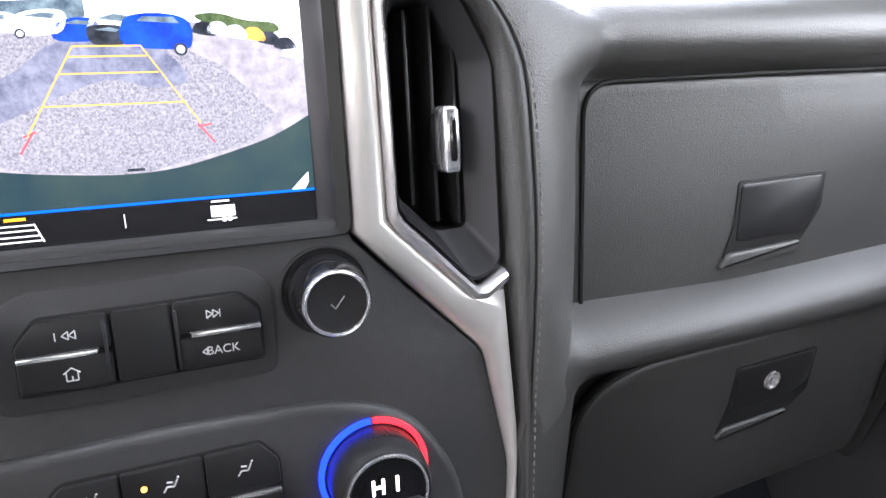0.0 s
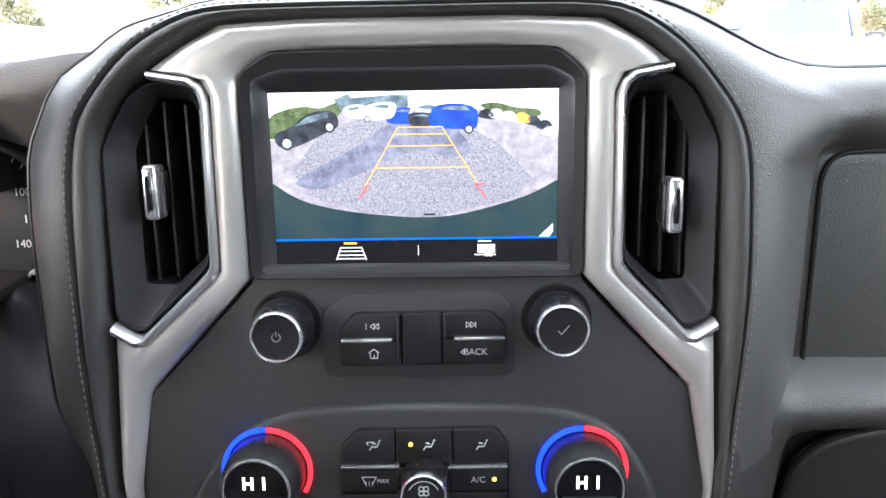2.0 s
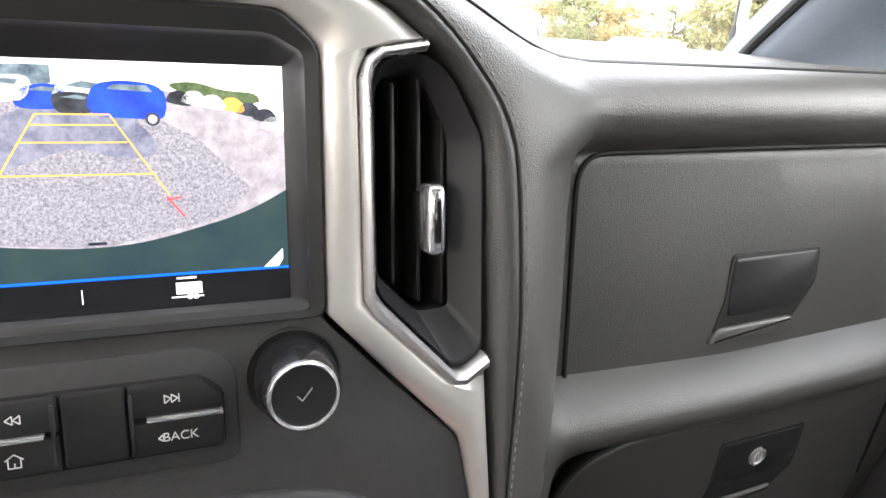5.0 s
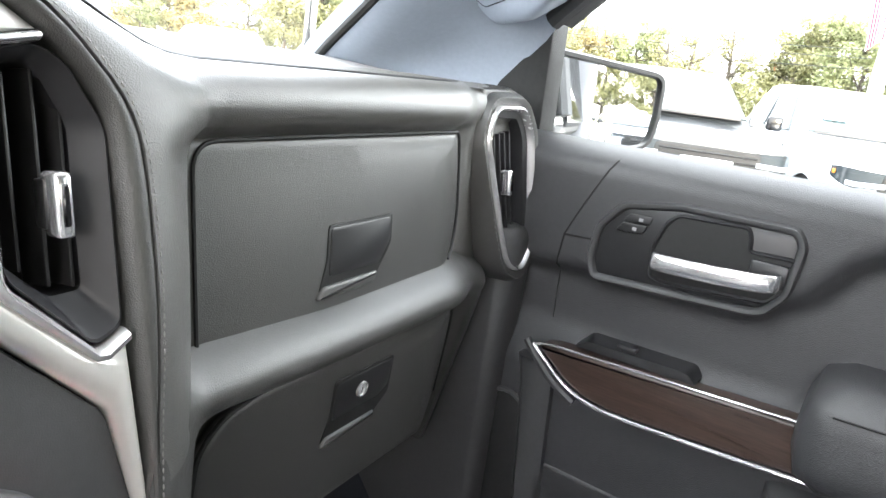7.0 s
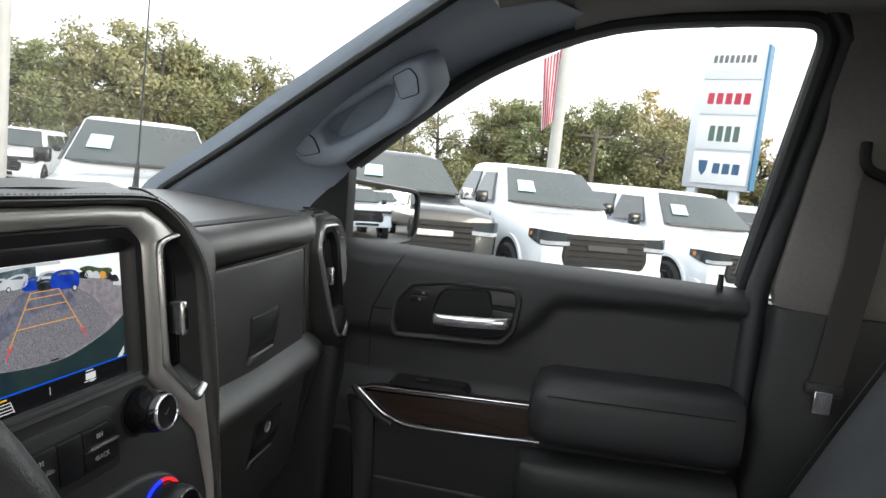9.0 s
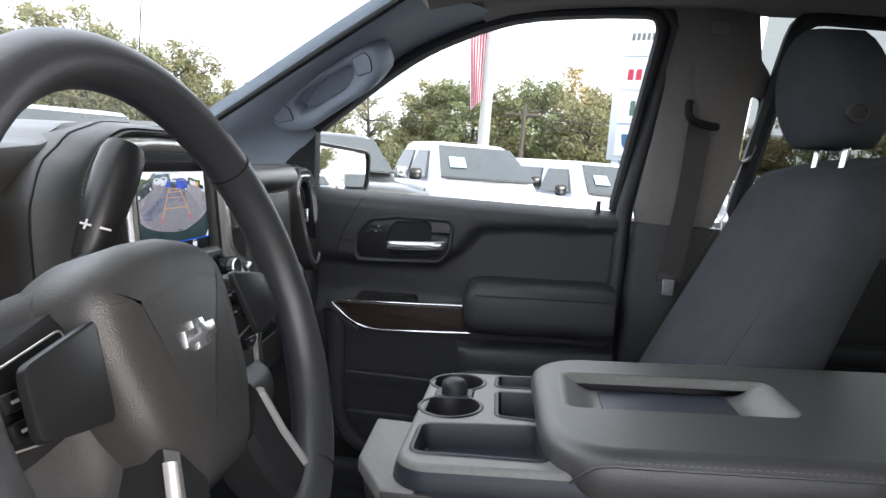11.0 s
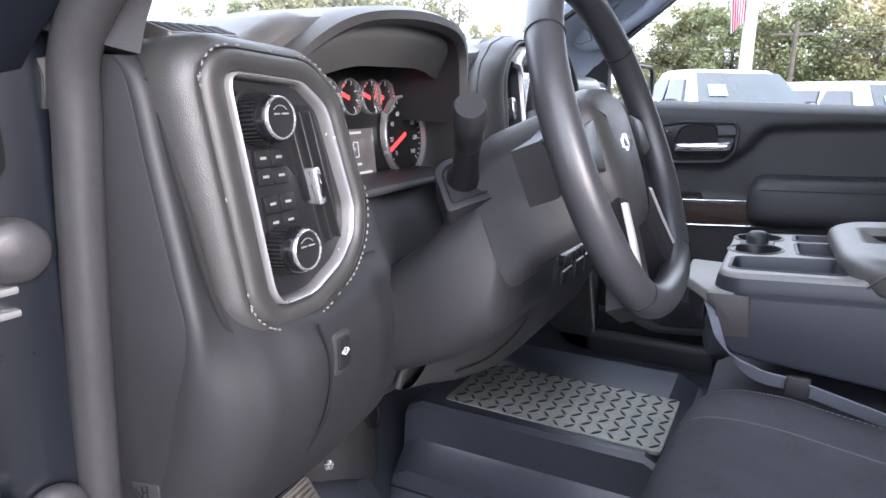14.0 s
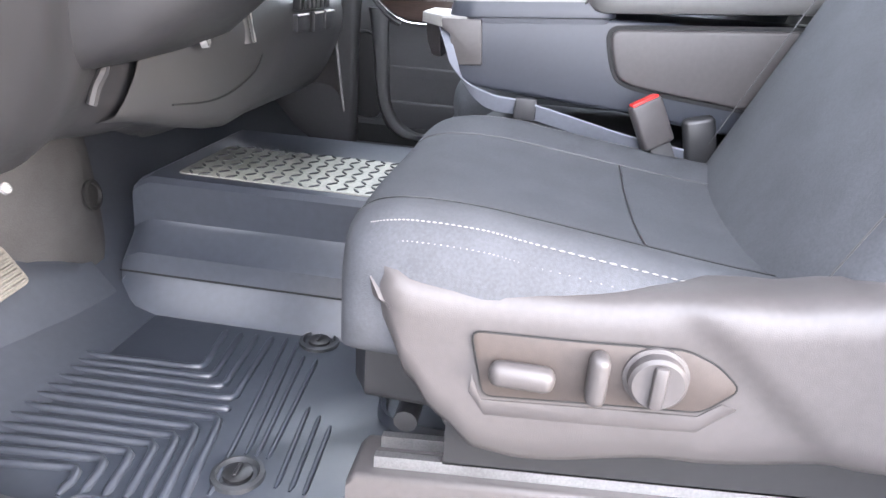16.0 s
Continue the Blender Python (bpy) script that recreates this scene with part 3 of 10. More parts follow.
# brushed silver surround
SA = [(0, 0.0825), (0.060, 0.0825), (0.108, 0.0800), (0.132, 0.0675), (0.1495, 0.0560), (0.1215, 0.0515), (0.1160, 0.0400), (0.1172, -0.0620), (0.1690, -0.1080), (0.1845, -0.1010), (0.1895, -0.19), (0.184, -0.31)]
SB = [(0, 0.0665), (0.055, 0.0665), (0.083, 0.0645), (0.0925, 0.0590), (0.0992, 0.0510), (0.1000, 0.0450), (0.1005, 0.0380), (0.1005, -0.0665), (0.1290, -0.0980), (0.1665, -0.1370), (0.1795, -0.206), (0.172, -0.31)]
for s in (1, -1):
    bm = bmesh.new()
    A = [(s * (a - (0.006 if s > 0 else 0.0) * max(0.0, min(1.0, (a - 0.12) / 0.06))), b) for a, b in SA]
    B = [(s * a, b) for a, b in SB]
    strip(bm, A, B, [(0, -0.02), (0, 0.003), (0.1, 0.0055), (0.35, 0.0072), (0.65, 0.0068), (0.9, 0.0042), (1, 0.001), (1, -0.02)], ST)
    part("silver_surround", bm, SILVER, dash, "satin silver surround", 50)
# climate pod
bm = bmesh.new()
CP = [(-0.155, -0.32), (0.155, -0.32), (0.150, -0.205), (0.124, -0.162), (0.086, -0.1485), (0, -0.1465), (-0.078, -0.1495), (-0.113, -0.164), (-0.1475, -0.206)]
plate(bm, rnd(CP, 0.02, 5), -0.01, 0.0065, ST, 0.005, 3)
part("climate_pod", bm, PLASTIC, dash, "raised black climate panel")

# ---- touch screen ----
scr = thing("touch_screen", "touch screen lit with a rear camera view of a gravel lot", "screen", ST @ Vector((0, 0, 0)))
bz_o = rnd([(-0.0995, -0.0675), (0.1, -0.0675), (0.1, 0.0505), (0.083, 0.066), (-0.0805, 0.066), (-0.0995, 0.0535)], 0.006, 4)
DU, DV0, DV1 = 0.0855, -0.060, 0.0427
bz_i = []
for a, b in bz_o:
    bz_i.append((max(-DU, min(DU, a * 0.9)), max(DV0, min(DV1, b * 0.92))))
bm = bmesh.new()
ringf(bm, bz_o, bz_i, [(0, -0.012), (0, 0.0022), (0.08, 0.003), (0.45, 0.0012), (0.55, -0.0025), (1.0, -0.0082)], ST)
part("bezel", bm, SATIN, scr, "black bezel", 30)
W0 = -0.0085


def emat(name, col, strength=0.9, noise_col=None, nscale=300):
    m = bpy.data.materials.new(name)
    m.use_nodes = True
    n, l = m.node_tree.nodes, m.node_tree.links
    b = n["Principled BSDF"]
    b.inputs["Base Color"].default_value = (0.01, 0.01, 0.01, 1)
    b.inputs["Roughness"].default_value = 0.2
    b.inputs["Emission Strength"].default_value = strength * 0.36
    b.inputs["Emission Color"].default_value = (*col, 1)
    if noise_col:
        t, r, tc = n.new("ShaderNodeTexNoise"), n.new("ShaderNodeValToRGB"), n.new("ShaderNodeTexCoord")
        t.inputs["Scale"].default_value, t.inputs["Detail"].default_value, t.inputs["Roughness"].default_value = nscale, 8, 0.72
        r.color_ramp.elements[0].position, r.color_ramp.elements[1].position = 0.36, 0.64
        r.color_ramp.elements[0].color, r.color_ramp.elements[1].color = (*col, 1), (*noise_col, 1)
        l.new(tc.outputs["Object"], t.inputs["Vector"])
        l.new(t.outputs["Fac"], r.inputs[0])
        l.new(r.outputs[0], b.inputs["Emission Color"])
    return m


E_SKY = emat("screen_sky", (0.86, 0.93, 0.98), 1.3, (1.0, 0.98, 0.94), 40)
E_GRAV = emat("screen_gravel", (0.13, 0.13, 0.155), 0.9, (0.40, 0.385, 0.42), 900)
E_DIRT = emat("screen_worn_ground", (0.25, 0.235, 0.26), 0.9, (0.44, 0.41, 0.44), 160)
E_SHADE = emat("screen_wet_track", (0.10, 0.11, 0.17), 0.9, (0.26, 0.27, 0.34), 130)
E_BUMP = emat("screen_bumper", (0.010, 0.032, 0.045), 0.9, (0.030, 0.055, 0.05), 20)
E_BAR = emat("screen_black_bar", (0.004, 0.004, 0.005), 0.9)
E_BLUE = emat("screen_blue_rule", (0.0, 0.12, 0.85), 1.0)
E_OR = emat("screen_orange_guide", (0.85, 0.42, 0.08), 1.0)
E_RD = emat("screen_red_guide", (0.85, 0.08, 0.10), 1.0)
E_WHITE = emat("screen_white_icon", (0.85, 0.85, 0.85), 1.0)
E_AMB = emat("screen_amber_icon", (0.95, 0.5, 0.02), 1.0)
E_TREE = emat("screen_far_trees", (0.03, 0.06, 0.02), 0.9, (0.14, 0.19, 0.08), 250)
E_BLK = emat("screen_black_car", (0.008, 0.010, 0.016), 0.9, (0.05, 0.06, 0.08), 120)
E_BLU = emat("screen_blue_car", (0.004, 0.030, 0.40), 0.95, (0.01, 0.08, 0.62), 90)
E_WHT = emat("screen_white_car", (0.60, 0.66, 0.70), 0.95, (0.85, 0.88, 0.9), 90)
E_GLS = emat("screen_car_glass", (0.05, 0.08, 0.11), 0.9, (0.22, 0.30, 0.33), 140)


def flat(name, pts, lay, mat, label=""):
    """A lit patch of the display, a hair in front of the one under it."""
    bm = bmesh.new()
    lim = [(max(-DU, min(DU, a)), max(DV0, min(DV1, b))) for a, b in pts]
    plate(bm, lim, W0 - 0.0006 + lay * 0.00008, W0 + lay * 0.00008, ST, r=0.00001, seg=1)
    return part(name, bm, mat, disp, label)


def px(x, y):
    """Display coordinates from a grid of 1139 by 670 over the panel."""
    return (-DU + (x - 202) / (910 - 202) * 2 * DU - (y - 207) * 0.0000001, DV1 - (y - 207) / (628 - 207) * (DV1 - DV0))


def pxs(*p):
    return [px(a, b) for a, b in p]


disp = part("display", plate(bmesh.new(), [(-DU, DV0), (DU, DV0), (DU, DV1), (-DU, DV1)], W0 - 0.002, W0, ST, 0.0001, 1), E_BAR, scr, "lit rear camera picture")
flat("picture_sky", pxs((202, 207), (910, 207), (910, 330), (202, 330)), 1, E_SKY)
hz = curve2(pxs((202, 322), (280, 268), (380, 250), (470, 247), (560, 252), (700, 252), (780, 262), (850, 285), (910, 312)), 4)
flat("picture_ground", hz + pxs((910, 520), (202, 520)), 2, E_DIRT)
flat("picture_gravel", pxs((330, 300), (460, 262), (560, 262), (650, 275), (760, 330), (850, 420), (800, 470), (600, 515), (420, 500), (300, 460), (250, 400)), 3, E_GRAV)
flat("picture_track", curve2(pxs((500, 285), (640, 290), (700, 350), (640, 365), (560, 350), (430, 400), (330, 440), (260, 425), (330, 380), (430, 330)), 4, True), 4, E_SHADE)
flat("picture_wood", curve2(pxs((202, 268), (240, 248), (290, 240), (330, 244), (372, 232), (375, 262), (300, 285), (202, 318)), 4, True), 4, E_TREE)
flat("picture_far_wood", curve2(pxs((720, 243), (760, 238), (810, 250), (860, 255), (860, 272), (760, 262)), 4, True), 3, E_TREE)
flat("picture_building", pxs((362, 225), (395, 212), (520, 208), (545, 212), (545, 245), (480, 250), (380, 252)), 4, E_GLS)
flat("picture_building_roof", pxs((400, 211), (500, 207), (640, 209), (640, 218), (500, 216), (405, 222)), 5, E_WHT)


def scar(pts, win, mat, lay, wheels=()):
    flat("picture_car", curve2(pxs(*pts), 3, True), lay, mat)
    flat("picture_car_window", pxs(*win), lay + 1, E_GLS)
    for x, y, r in wheels:
        flat("picture_wheel", [(px(x, y)[0] + r * math.cos(a * 0.5236), px(x, y)[1] + r * math.sin(a * 0.5236)) for a in range(12)], lay + 1, E_BLK)
        flat("picture_wheel_rim", [(px(x, y)[0] + r * 0.62 * math.cos(a * 0.5236), px(x, y)[1] + r * 0.62 * math.sin(a * 0.5236)) for a in range(12)], lay + 2, E_WHT)


scar([(215, 305), (255, 290), (290, 262), (335, 250), (365, 258), (372, 285), (350, 300), (260, 338), (222, 335)], [(262, 288), (295, 265), (345, 254), (348, 266), (300, 280)], E_BLK, 5, [(243, 328, 0.0042), (350, 290, 0.0034)])
scar([(385, 250), (400, 240), (430, 238), (448, 250), (445, 268), (395, 268)], [(398, 245), (425, 242), (425, 249), (400, 252)], E_WHT, 5)
scar([(430, 258), (445, 240), (480, 233), (510, 235), (515, 250), (500, 272), (440, 274)], [(450, 244), (480, 238), (500, 240), (495, 248)], E_WHT, 5, [(444, 272, 0.002)])
scar([(490, 268), (505, 252), (530, 246), (560, 250), (560, 282), (500, 284)], [(510, 256), (530, 250), (550, 252), (548, 258)], E_BLU, 5)
scar([(545, 262), (560, 240), (590, 236), (620, 240), (625, 275), (560, 288)], [(560, 248), (590, 240), (615, 244), (612, 254)], E_WHT, 5)
scar([(545, 262), (580, 258), (602, 264), (600, 290), (552, 290)], [(556, 266), (580, 262), (595, 266), (590, 270)], E_BLK, 6)
scar([(600, 255), (625, 240), (680, 240), (712, 255), (712, 292), (690, 300), (602, 292)], [(625, 252), (635, 244), (685, 245), (695, 256)], E_BLU, 7, [(692, 300, 0.0028)])
flat("picture_tailgate", pxs((604, 258), (708, 262), (706, 290), (604, 286)), 9, E_BLU)
for x, y, m in ((735, 262, E_BLK), (760, 262, E_WHT), (790, 268, E_WHT), (822, 272, E_OR), (850, 280, E_BLK), (878, 290, E_BLK), (890, 305, E_WHT)):
    flat("picture_parked_car", curve2(pxs((x - 20, y + 4), (x - 10, y - 8), (x + 8, y - 8), (x + 20, y + 6), (x + 16, y + 16), (x - 18, y + 10)), 3, True), 5, m)
arc_b = curve2(pxs((202, 425), (260, 462), (330, 485), (430, 502), (560, 513), (660, 508), (760, 485), (840, 460), (910, 425)), 5)
flat("picture_bumper", arc_b + pxs((910, 568), (202, 568)), 10, E_BUMP)
flat("picture_tow_mark", pxs((578, 504), (607, 504), (607, 509), (578, 509)), 11, E_BLK)
flat("picture_corner", pxs((862, 568), (900, 532), (900, 552), (890, 568)), 11, E_WHT)
flat("picture_bar", pxs((202, 567), (910, 567), (910, 628), (202, 628)), 11, E_BAR)
flat("blue_rule", pxs((202, 565), (910, 565), (910, 569.5), (202, 569.5)), 12, E_BLUE)


def sline(pa, pb, wd, mat, lay=12):
    bm = bmesh.new()
    seg2(bm, px(*pa), px(*pb), wd, W0 - 0.0004 + lay * 0.00008, W0 + lay * 0.00008, ST)
    part("guide_line", bm, mat, disp)


for a, b in (((518, 293), (430, 440)), ((626, 293), (712, 430)), ((518, 293), (626, 293)), ((508, 310), (634, 310)), ((492, 338), (650, 338)), ((458, 391), (690, 391))):
    sline(a, b, 0.0006, E_OR)
for a, b in (((440, 432), (416, 468)), ((424, 440), (444, 432)), ((706, 430), (733, 466)), ((706, 436), (730, 432))):
    sline(a, b, 0.0008, E_RD)
for a, b in (((366, 586), (354, 619)), ((418, 586), (430, 619)), ((366, 588), (418, 588)), ((363, 597), (421, 597)), ((360, 607), (424, 607)), ((356, 616), (428, 616))):
    sline(a, b, 0.0006, E_WHITE, 13)
sline((374, 577), (407, 577), 0.0012, E_AMB, 13)
sline((562, 584), (562, 609), 0.0004, E_WHITE, 13)
flat("trailer_icon", pxs((711, 583), (755, 583), (755, 604), (711, 604)), 13, E_WHITE)
sline((713, 575), (746, 575), 0.0008, E_WHITE, 13)
sline((703, 609), (757, 609), 0.0006, E_WHITE, 13)
for x in (734, 744):
    bm = bmesh.new()
    band(bm, 0.0007, 0.0012, 0, 360, W0, W0 + 0.0011, ST, 12, px(x, 609))
    part("icon_wheel", bm, E_WHITE, disp)

# ---- air vents of the centre stack ----
VF = [(0.1500, 0.0500), (0.1280, 0.0462), (0.1225, 0.0370), (0.1235, -0.0580), (0.1680, -0.1005), (0.1840, -0.0930), (0.1825, 0.0120), (0.1640, 0.0420)]
VC = [(0.1480, 0.0420), (0.1310, 0.0390), (0.1278, 0.0330), (0.1280, -0.0530), (0.1500, -0.0730), (0.1690, -0.0720), (0.1680, 0.0120), (0.1560, 0.0350)]
VA = [(0.1500, 0.0555), (0.1260, 0.0518), (0.1190, 0.0465), (0.1162, 0.0370), (0.1172, -0.0610), (0.1215, -0.0690), (0.1660, -0.1085), (0.1730, -0.1092), (0.1860, -0.1010)]
VB = [(0.1500, 0.0505), (0.1285, 0.0468), (0.1240, 0.0430), (0.1222, 0.0360), (0.1230, -0.0580), (0.1260, -0.0630), (0.1665, -0.1010), (0.1715, -0.1012), (0.1845, -0.0935)]


def chrome_tab(parent, T, name="adjuster_tab"):
    bm = bmesh.new()
    rbox(bm, (0.009, 0.033, 0.016), (0, 0, 0.0), 0.003, 3, T)
    tab = part(name, bm, CHROME, parent, "chrome sliding tab")
    bm = bmesh.new()
    rbox(bm, (0.0035, 0.021, 0.004), (0.0, 0, 0.0075), 0.001, 1, T)
    part("tab_slot", bm, GLOSSBLACK, tab)
    bm = bmesh.new()
    rbox(bm, (0.012, 0.026, 0.012), (0.0, 0, -0.008), 0.003, 2, T)
    part("tab_carrier", bm, SATIN, tab)


for s, tv in ((1, -0.0255), (-1, -0.0140)):
    v = thing("air_vent", "tall black air vent with a chrome edge beside the screen", "air vent", ST @ Vector((0.15 * s, 0, 0)), "dashboard air vents")
    nar = 0.006 if s > 0 else 0.0
    mm = (lambda p: [(s * (a - nar * max(0.0, min(1.0, (a - 0.12) / 0.06))), b) for a, b in p])
    fo, fi = rnd(VF, 0.006, 3), rnd(VC, 0.004, 3)
    bm = bmesh.new()
    ringf(bm, mm(fo), mm(fi), [(0, -0.02), (0, 0.0025), (0.1, 0.0035), (0.75, -0.006), (1, -0.010), (1, -0.045)], ST)
    part("frame", bm, VENTBLACK, v, "", 30)
    bm = bmesh.new()
    plate(bm, mm(fi), -0.050, -0.0445, ST, 0.0003, 1)
    part("throat", bm, DEEP, v)
    bm = bmesh.new()
    strip(bm, mm(VA), mm(VB), [(0, -0.01), (0, 0.0045), (0.25, 0.0085), (0.6, 0.0090), (0.9, 0.0060), (1, 0.0035), (1, -0.01)], ST)
    part("chrome_edge", bm, CHROME_D, v, "bright chrome edge", 60)
    for u, lo, hi in ((0.1345, -0.058, 0.037), (0.1475, -0.068, 0.039), (0.1595, -0.070, 0.026)):
        bm = bmesh.new()
        rot = Matrix.Rotation(radians(6 * s), 3, "Y")
        rbox(bm, (0.0022, hi - lo, 0.022), (u * s, (lo + hi) / 2, -0.021), 0.0008, 2, ST, rot)
        part("slat", bm, SATIN, v)
    chrome_tab(v, ST @ Matrix.Translation((0.1545 * s - nar * 0.4, tv, -0.001)))

# ---- radio buttons ----
radio = thing("radio_controls", "black radio buttons with chrome bars and two round knobs", "control panel", ST @ Vector((0, -0.1, 0)))
bm = bmesh.new()
rec = rnd([(-0.058, -0.130), (0.060, -0.130), (0.060, -0.085), (0.046, -0.0755), (-0.044, -0.0768), (-0.058, -0.090)], 0.008, 4)
plate(bm, rec, -0.004, 0.0022, ST, 0.0018, 2)
part("raised_surround", bm, PLASTIC, radio)
bm = bmesh.new()
plate(bm, rnd([(-0.0475, -0.1225), (0.0540, -0.1215), (0.0540, -0.0955), (0.0448, -0.0872), (-0.0378, -0.0878), (-0.0470, -0.0985)], 0.003), 0.0, 0.0028, ST, 0.0004)
part("button_well", bm, DEEP, radio)
for nm, pts in (("skip_back_button", [(-0.0462, -0.1040), (-0.0100, -0.1040), (-0.0100, -0.0890), (-0.0370, -0.0892), (-0.0460, -0.0992)]),
                ("home_button", [(-0.0465, -0.1213), (-0.0100, -0.1210), (-0.0100, -0.1062), (-0.0462, -0.1062)]),
                ("blank_pad", [(-0.0086, -0.1206), (0.0150, -0.1202), (0.0150, -0.0888), (-0.0086, -0.0890)]),
                ("skip_forward_button", [(0.0162, -0.1032), (0.0530, -0.1032), (0.0528, -0.0972), (0.0440, -0.0885), (0.0162, -0.0888)]),
                ("back_button", [(0.0162, -0.1204), (0.0533, -0.1200), (0.0531, -0.1056), (0.0162, -0.1056)])):
    part(nm, plate(bmesh.new(), rnd(pts, 0.0015, 3), 0.001, 0.0052, ST, 0.001), SATIN, radio)
for a, b, v in ((-0.0460, -0.0150, -0.1051), (0.0225, 0.0532, -0.1043)):
    part("chrome_bar", plate(bmesh.new(), [(a, v - 0.0011), (b, v - 0.0011), (b, v + 0.0011), (a, v + 0.0011)], 0.002, 0.0068, ST, 0.0008), CHROME, radio)
for u in (-0.0118, 0.0168):
    bm = bmesh.new()
    rbox(bm, (0.0016, 0.026, 0.001), (u, -0.105, 0.0054), 0.0004, 1, ST)
    part("divider", bm, PLASTIC2, radio)


def ink(parent, items, T, mat=WHITEINK, w=0.0054, width=0.0005):
    """Thin printed strokes."""
    bm = bmesh.new()
    for a, b in items:
        seg2(bm, a, b, width, w - 0.0002, w + 0.0001, T)
    return tagged(part("printed_symbol", bm, mat, parent), kind="stuff")


def tri_icon(u, v, h, d):
    return [((u, v - h), (u, v + h)), ((u, v - h), (u + d * h * 1.4, v)), ((u, v + h), (u + d * h * 1.4, v))]


ink(radio, tri_icon(-0.0255, -0.0965, 0.0018, -1) + tri_icon(-0.0228, -0.0965, 0.0018, -1) + [((-0.0305, -0.0983), (-0.0305, -0.0947))], ST)
ink(radio, tri_icon(0.0300, -0.0958, 0.0018, 1) + tri_icon(0.0327, -0.0958, 0.0018, 1) + [((0.0357, -0.0976), (0.0357, -0.0940))], ST)
ink(radio, [((-0.0285, -0.1165), (-0.0285, -0.1128)), ((-0.0285, -0.1165), (-0.0240, -0.1165)), ((-0.0240, -0.1165), (-0.0240, -0.1128)), ((-0.0295, -0.1132), (-0.02625, -0.1108)), ((-0.0230, -0.1132), (-0.02625, -0.1108)), ((-0.0262, -0.1165), (-0.0262, -0.1145))], ST)
ink(radio, tri_icon(0.0285, -0.1130, 0.0014, -1), ST)
writing("BACK", 0.0056, (0.0355, -0.1130, 0.0054), ST, WHITEINK, radio)


def knob(parent, u, v, r, h, name, T=ST, w0=0.0, face=SATIN, ringmat=CHROME):
    """A turned knob with a dark skirt, a bright ring and a dished cap."""
    K = T @ Matrix.Translation((u, v, w0))
    bm = bmesh.new()
    lathe(bm, [(r * 1.18, -0.002), (r * 1.18, 0.0012), (r * 1.12, 0.002), (r * 1.02, 0.0012), (r * 0.9, 0.0012)], K, 40)
    part("knob_seat", bm, DEEP, parent)
    bm = bmesh.new()
    lathe(bm, [(r, 0.001), (r, h * 0.35), (r * 0.97, h * 0.62), (r * 0.90, h * 0.84), (r * 0.82, h * 0.93)], K, 48, False)
    ob = part(name, bm, GLOSSBLACK if ringmat is CHROME else SATIN, parent, "round knob")
    bm = bmesh.new()
    lathe(bm, [(r * 0.83, h * 0.92), (r * 0.815, h * 0.99), (r * 0.785, h * 1.01), (r * 0.745, h * 1.005), (r * 0.72, h * 0.96)], K, 48, False)
    part("knob_ring", bm, ringmat, ob, "bright ring")
    bm = bmesh.new()
    lathe(bm, [(r * 0.73, h * 0.97), (r * 0.5, h * 0.955), (r * 0.01, h * 0.95)], K, 48, False)
    part("knob_cap", bm, face, ob)
    return ob, K


kn, K = knob(radio, -0.0790, -0.0955, 0.0185, 0.030, "power_knob")
bm = bmesh.new()
band(bm, 0.0022, 0.0027, 120, 420, 0.0286, 0.0291, K, 20)
seg2(bm, (0, 0.0005), (0, 0.0035), 0.0005, 0.0286, 0.0291, K)
part("printed_symbol", bm, GREYINK, kn)
kn, K = knob(radio, 0.0845, -0.0930, 0.0185, 0.030, "tuning_knob")
bm = bmesh.new()
seg2(bm, (-0.0028, 0.0), (-0.0008, -0.0022), 0.0005, 0.0286, 0.0291, K)
seg2(bm, (-0.0008, -0.0022), (0.0035, 0.0030), 0.0005, 0.0286, 0.0291, K)
part("printed_symbol", bm, GREYINK, kn)

# ---- climate panel ----
CT = ST @ Matrix.Translation((0, 0, 0.0065))
clim = thing("climate_controls", "climate panel with lit temperature dials and amber lamps", "control panel", CT @ Vector((0, -0.2, 0)))
part("button_well", plate(bmesh.new(), rnd([(-0.0495, -0.232), (0.0555, -0.231), (0.0555, -0.1700), (0.0470, -0.1595), (-0.0380, -0.1610), (-0.0490, -0.1725)], 0.003), -0.002, 0.0008, CT, 0.0003), DEEP, clim)
for nm, pts in (("face_vent_button", [(-0.0484, -0.1840), (-0.0150, -0.1835), (-0.0150, -0.1622), (-0.0375, -0.1626), (-0.0482, -0.1732)]),
                ("body_vent_button", [(-0.0140, -0.1835), (0.0205, -0.1830), (0.0205, -0.1615), (-0.0140, -0.1620)]),
                ("floor_vent_button", [(0.0215, -0.1830), (0.0546, -0.1825), (0.0544, -0.1705), (0.0462, -0.1608), (0.0215, -0.1614)]),
                ("front_defrost_button", [(-0.0486, -0.2030), (-0.004, -0.2025), (-0.004, -0.1876), (-0.0484, -0.1880)]),
                ("rear_defrost_button", [(-0.0488, -0.2200), (-0.004, -0.2195), (-0.004, -0.2038), (-0.0486, -0.2042)]),
                ("air_conditioning_button", [(0.008, -0.2022), (0.0548, -0.2018), (0.0546, -0.1868), (0.008, -0.1872)]),
                ("recirculation_button", [(0.008, -0.2192), (0.0550, -0.2188), (0.0548, -0.2030), (0.008, -0.2034)])):
    part(nm, plate(bmesh.new(), rnd(pts, 0.0015, 3), 0.0, 0.0030, CT, 0.0009), SATIN, clim)
for a, b in ((-0.0484, -0.012), (0.018, 0.0546)):
    part("chrome_bar", plate(bmesh.new(), [(a, -0.1867), (b, -0.1862), (b, -0.1845), (a, -0.1850)], 0.001, 0.0045, CT, 0.0006), CHROME, clim)


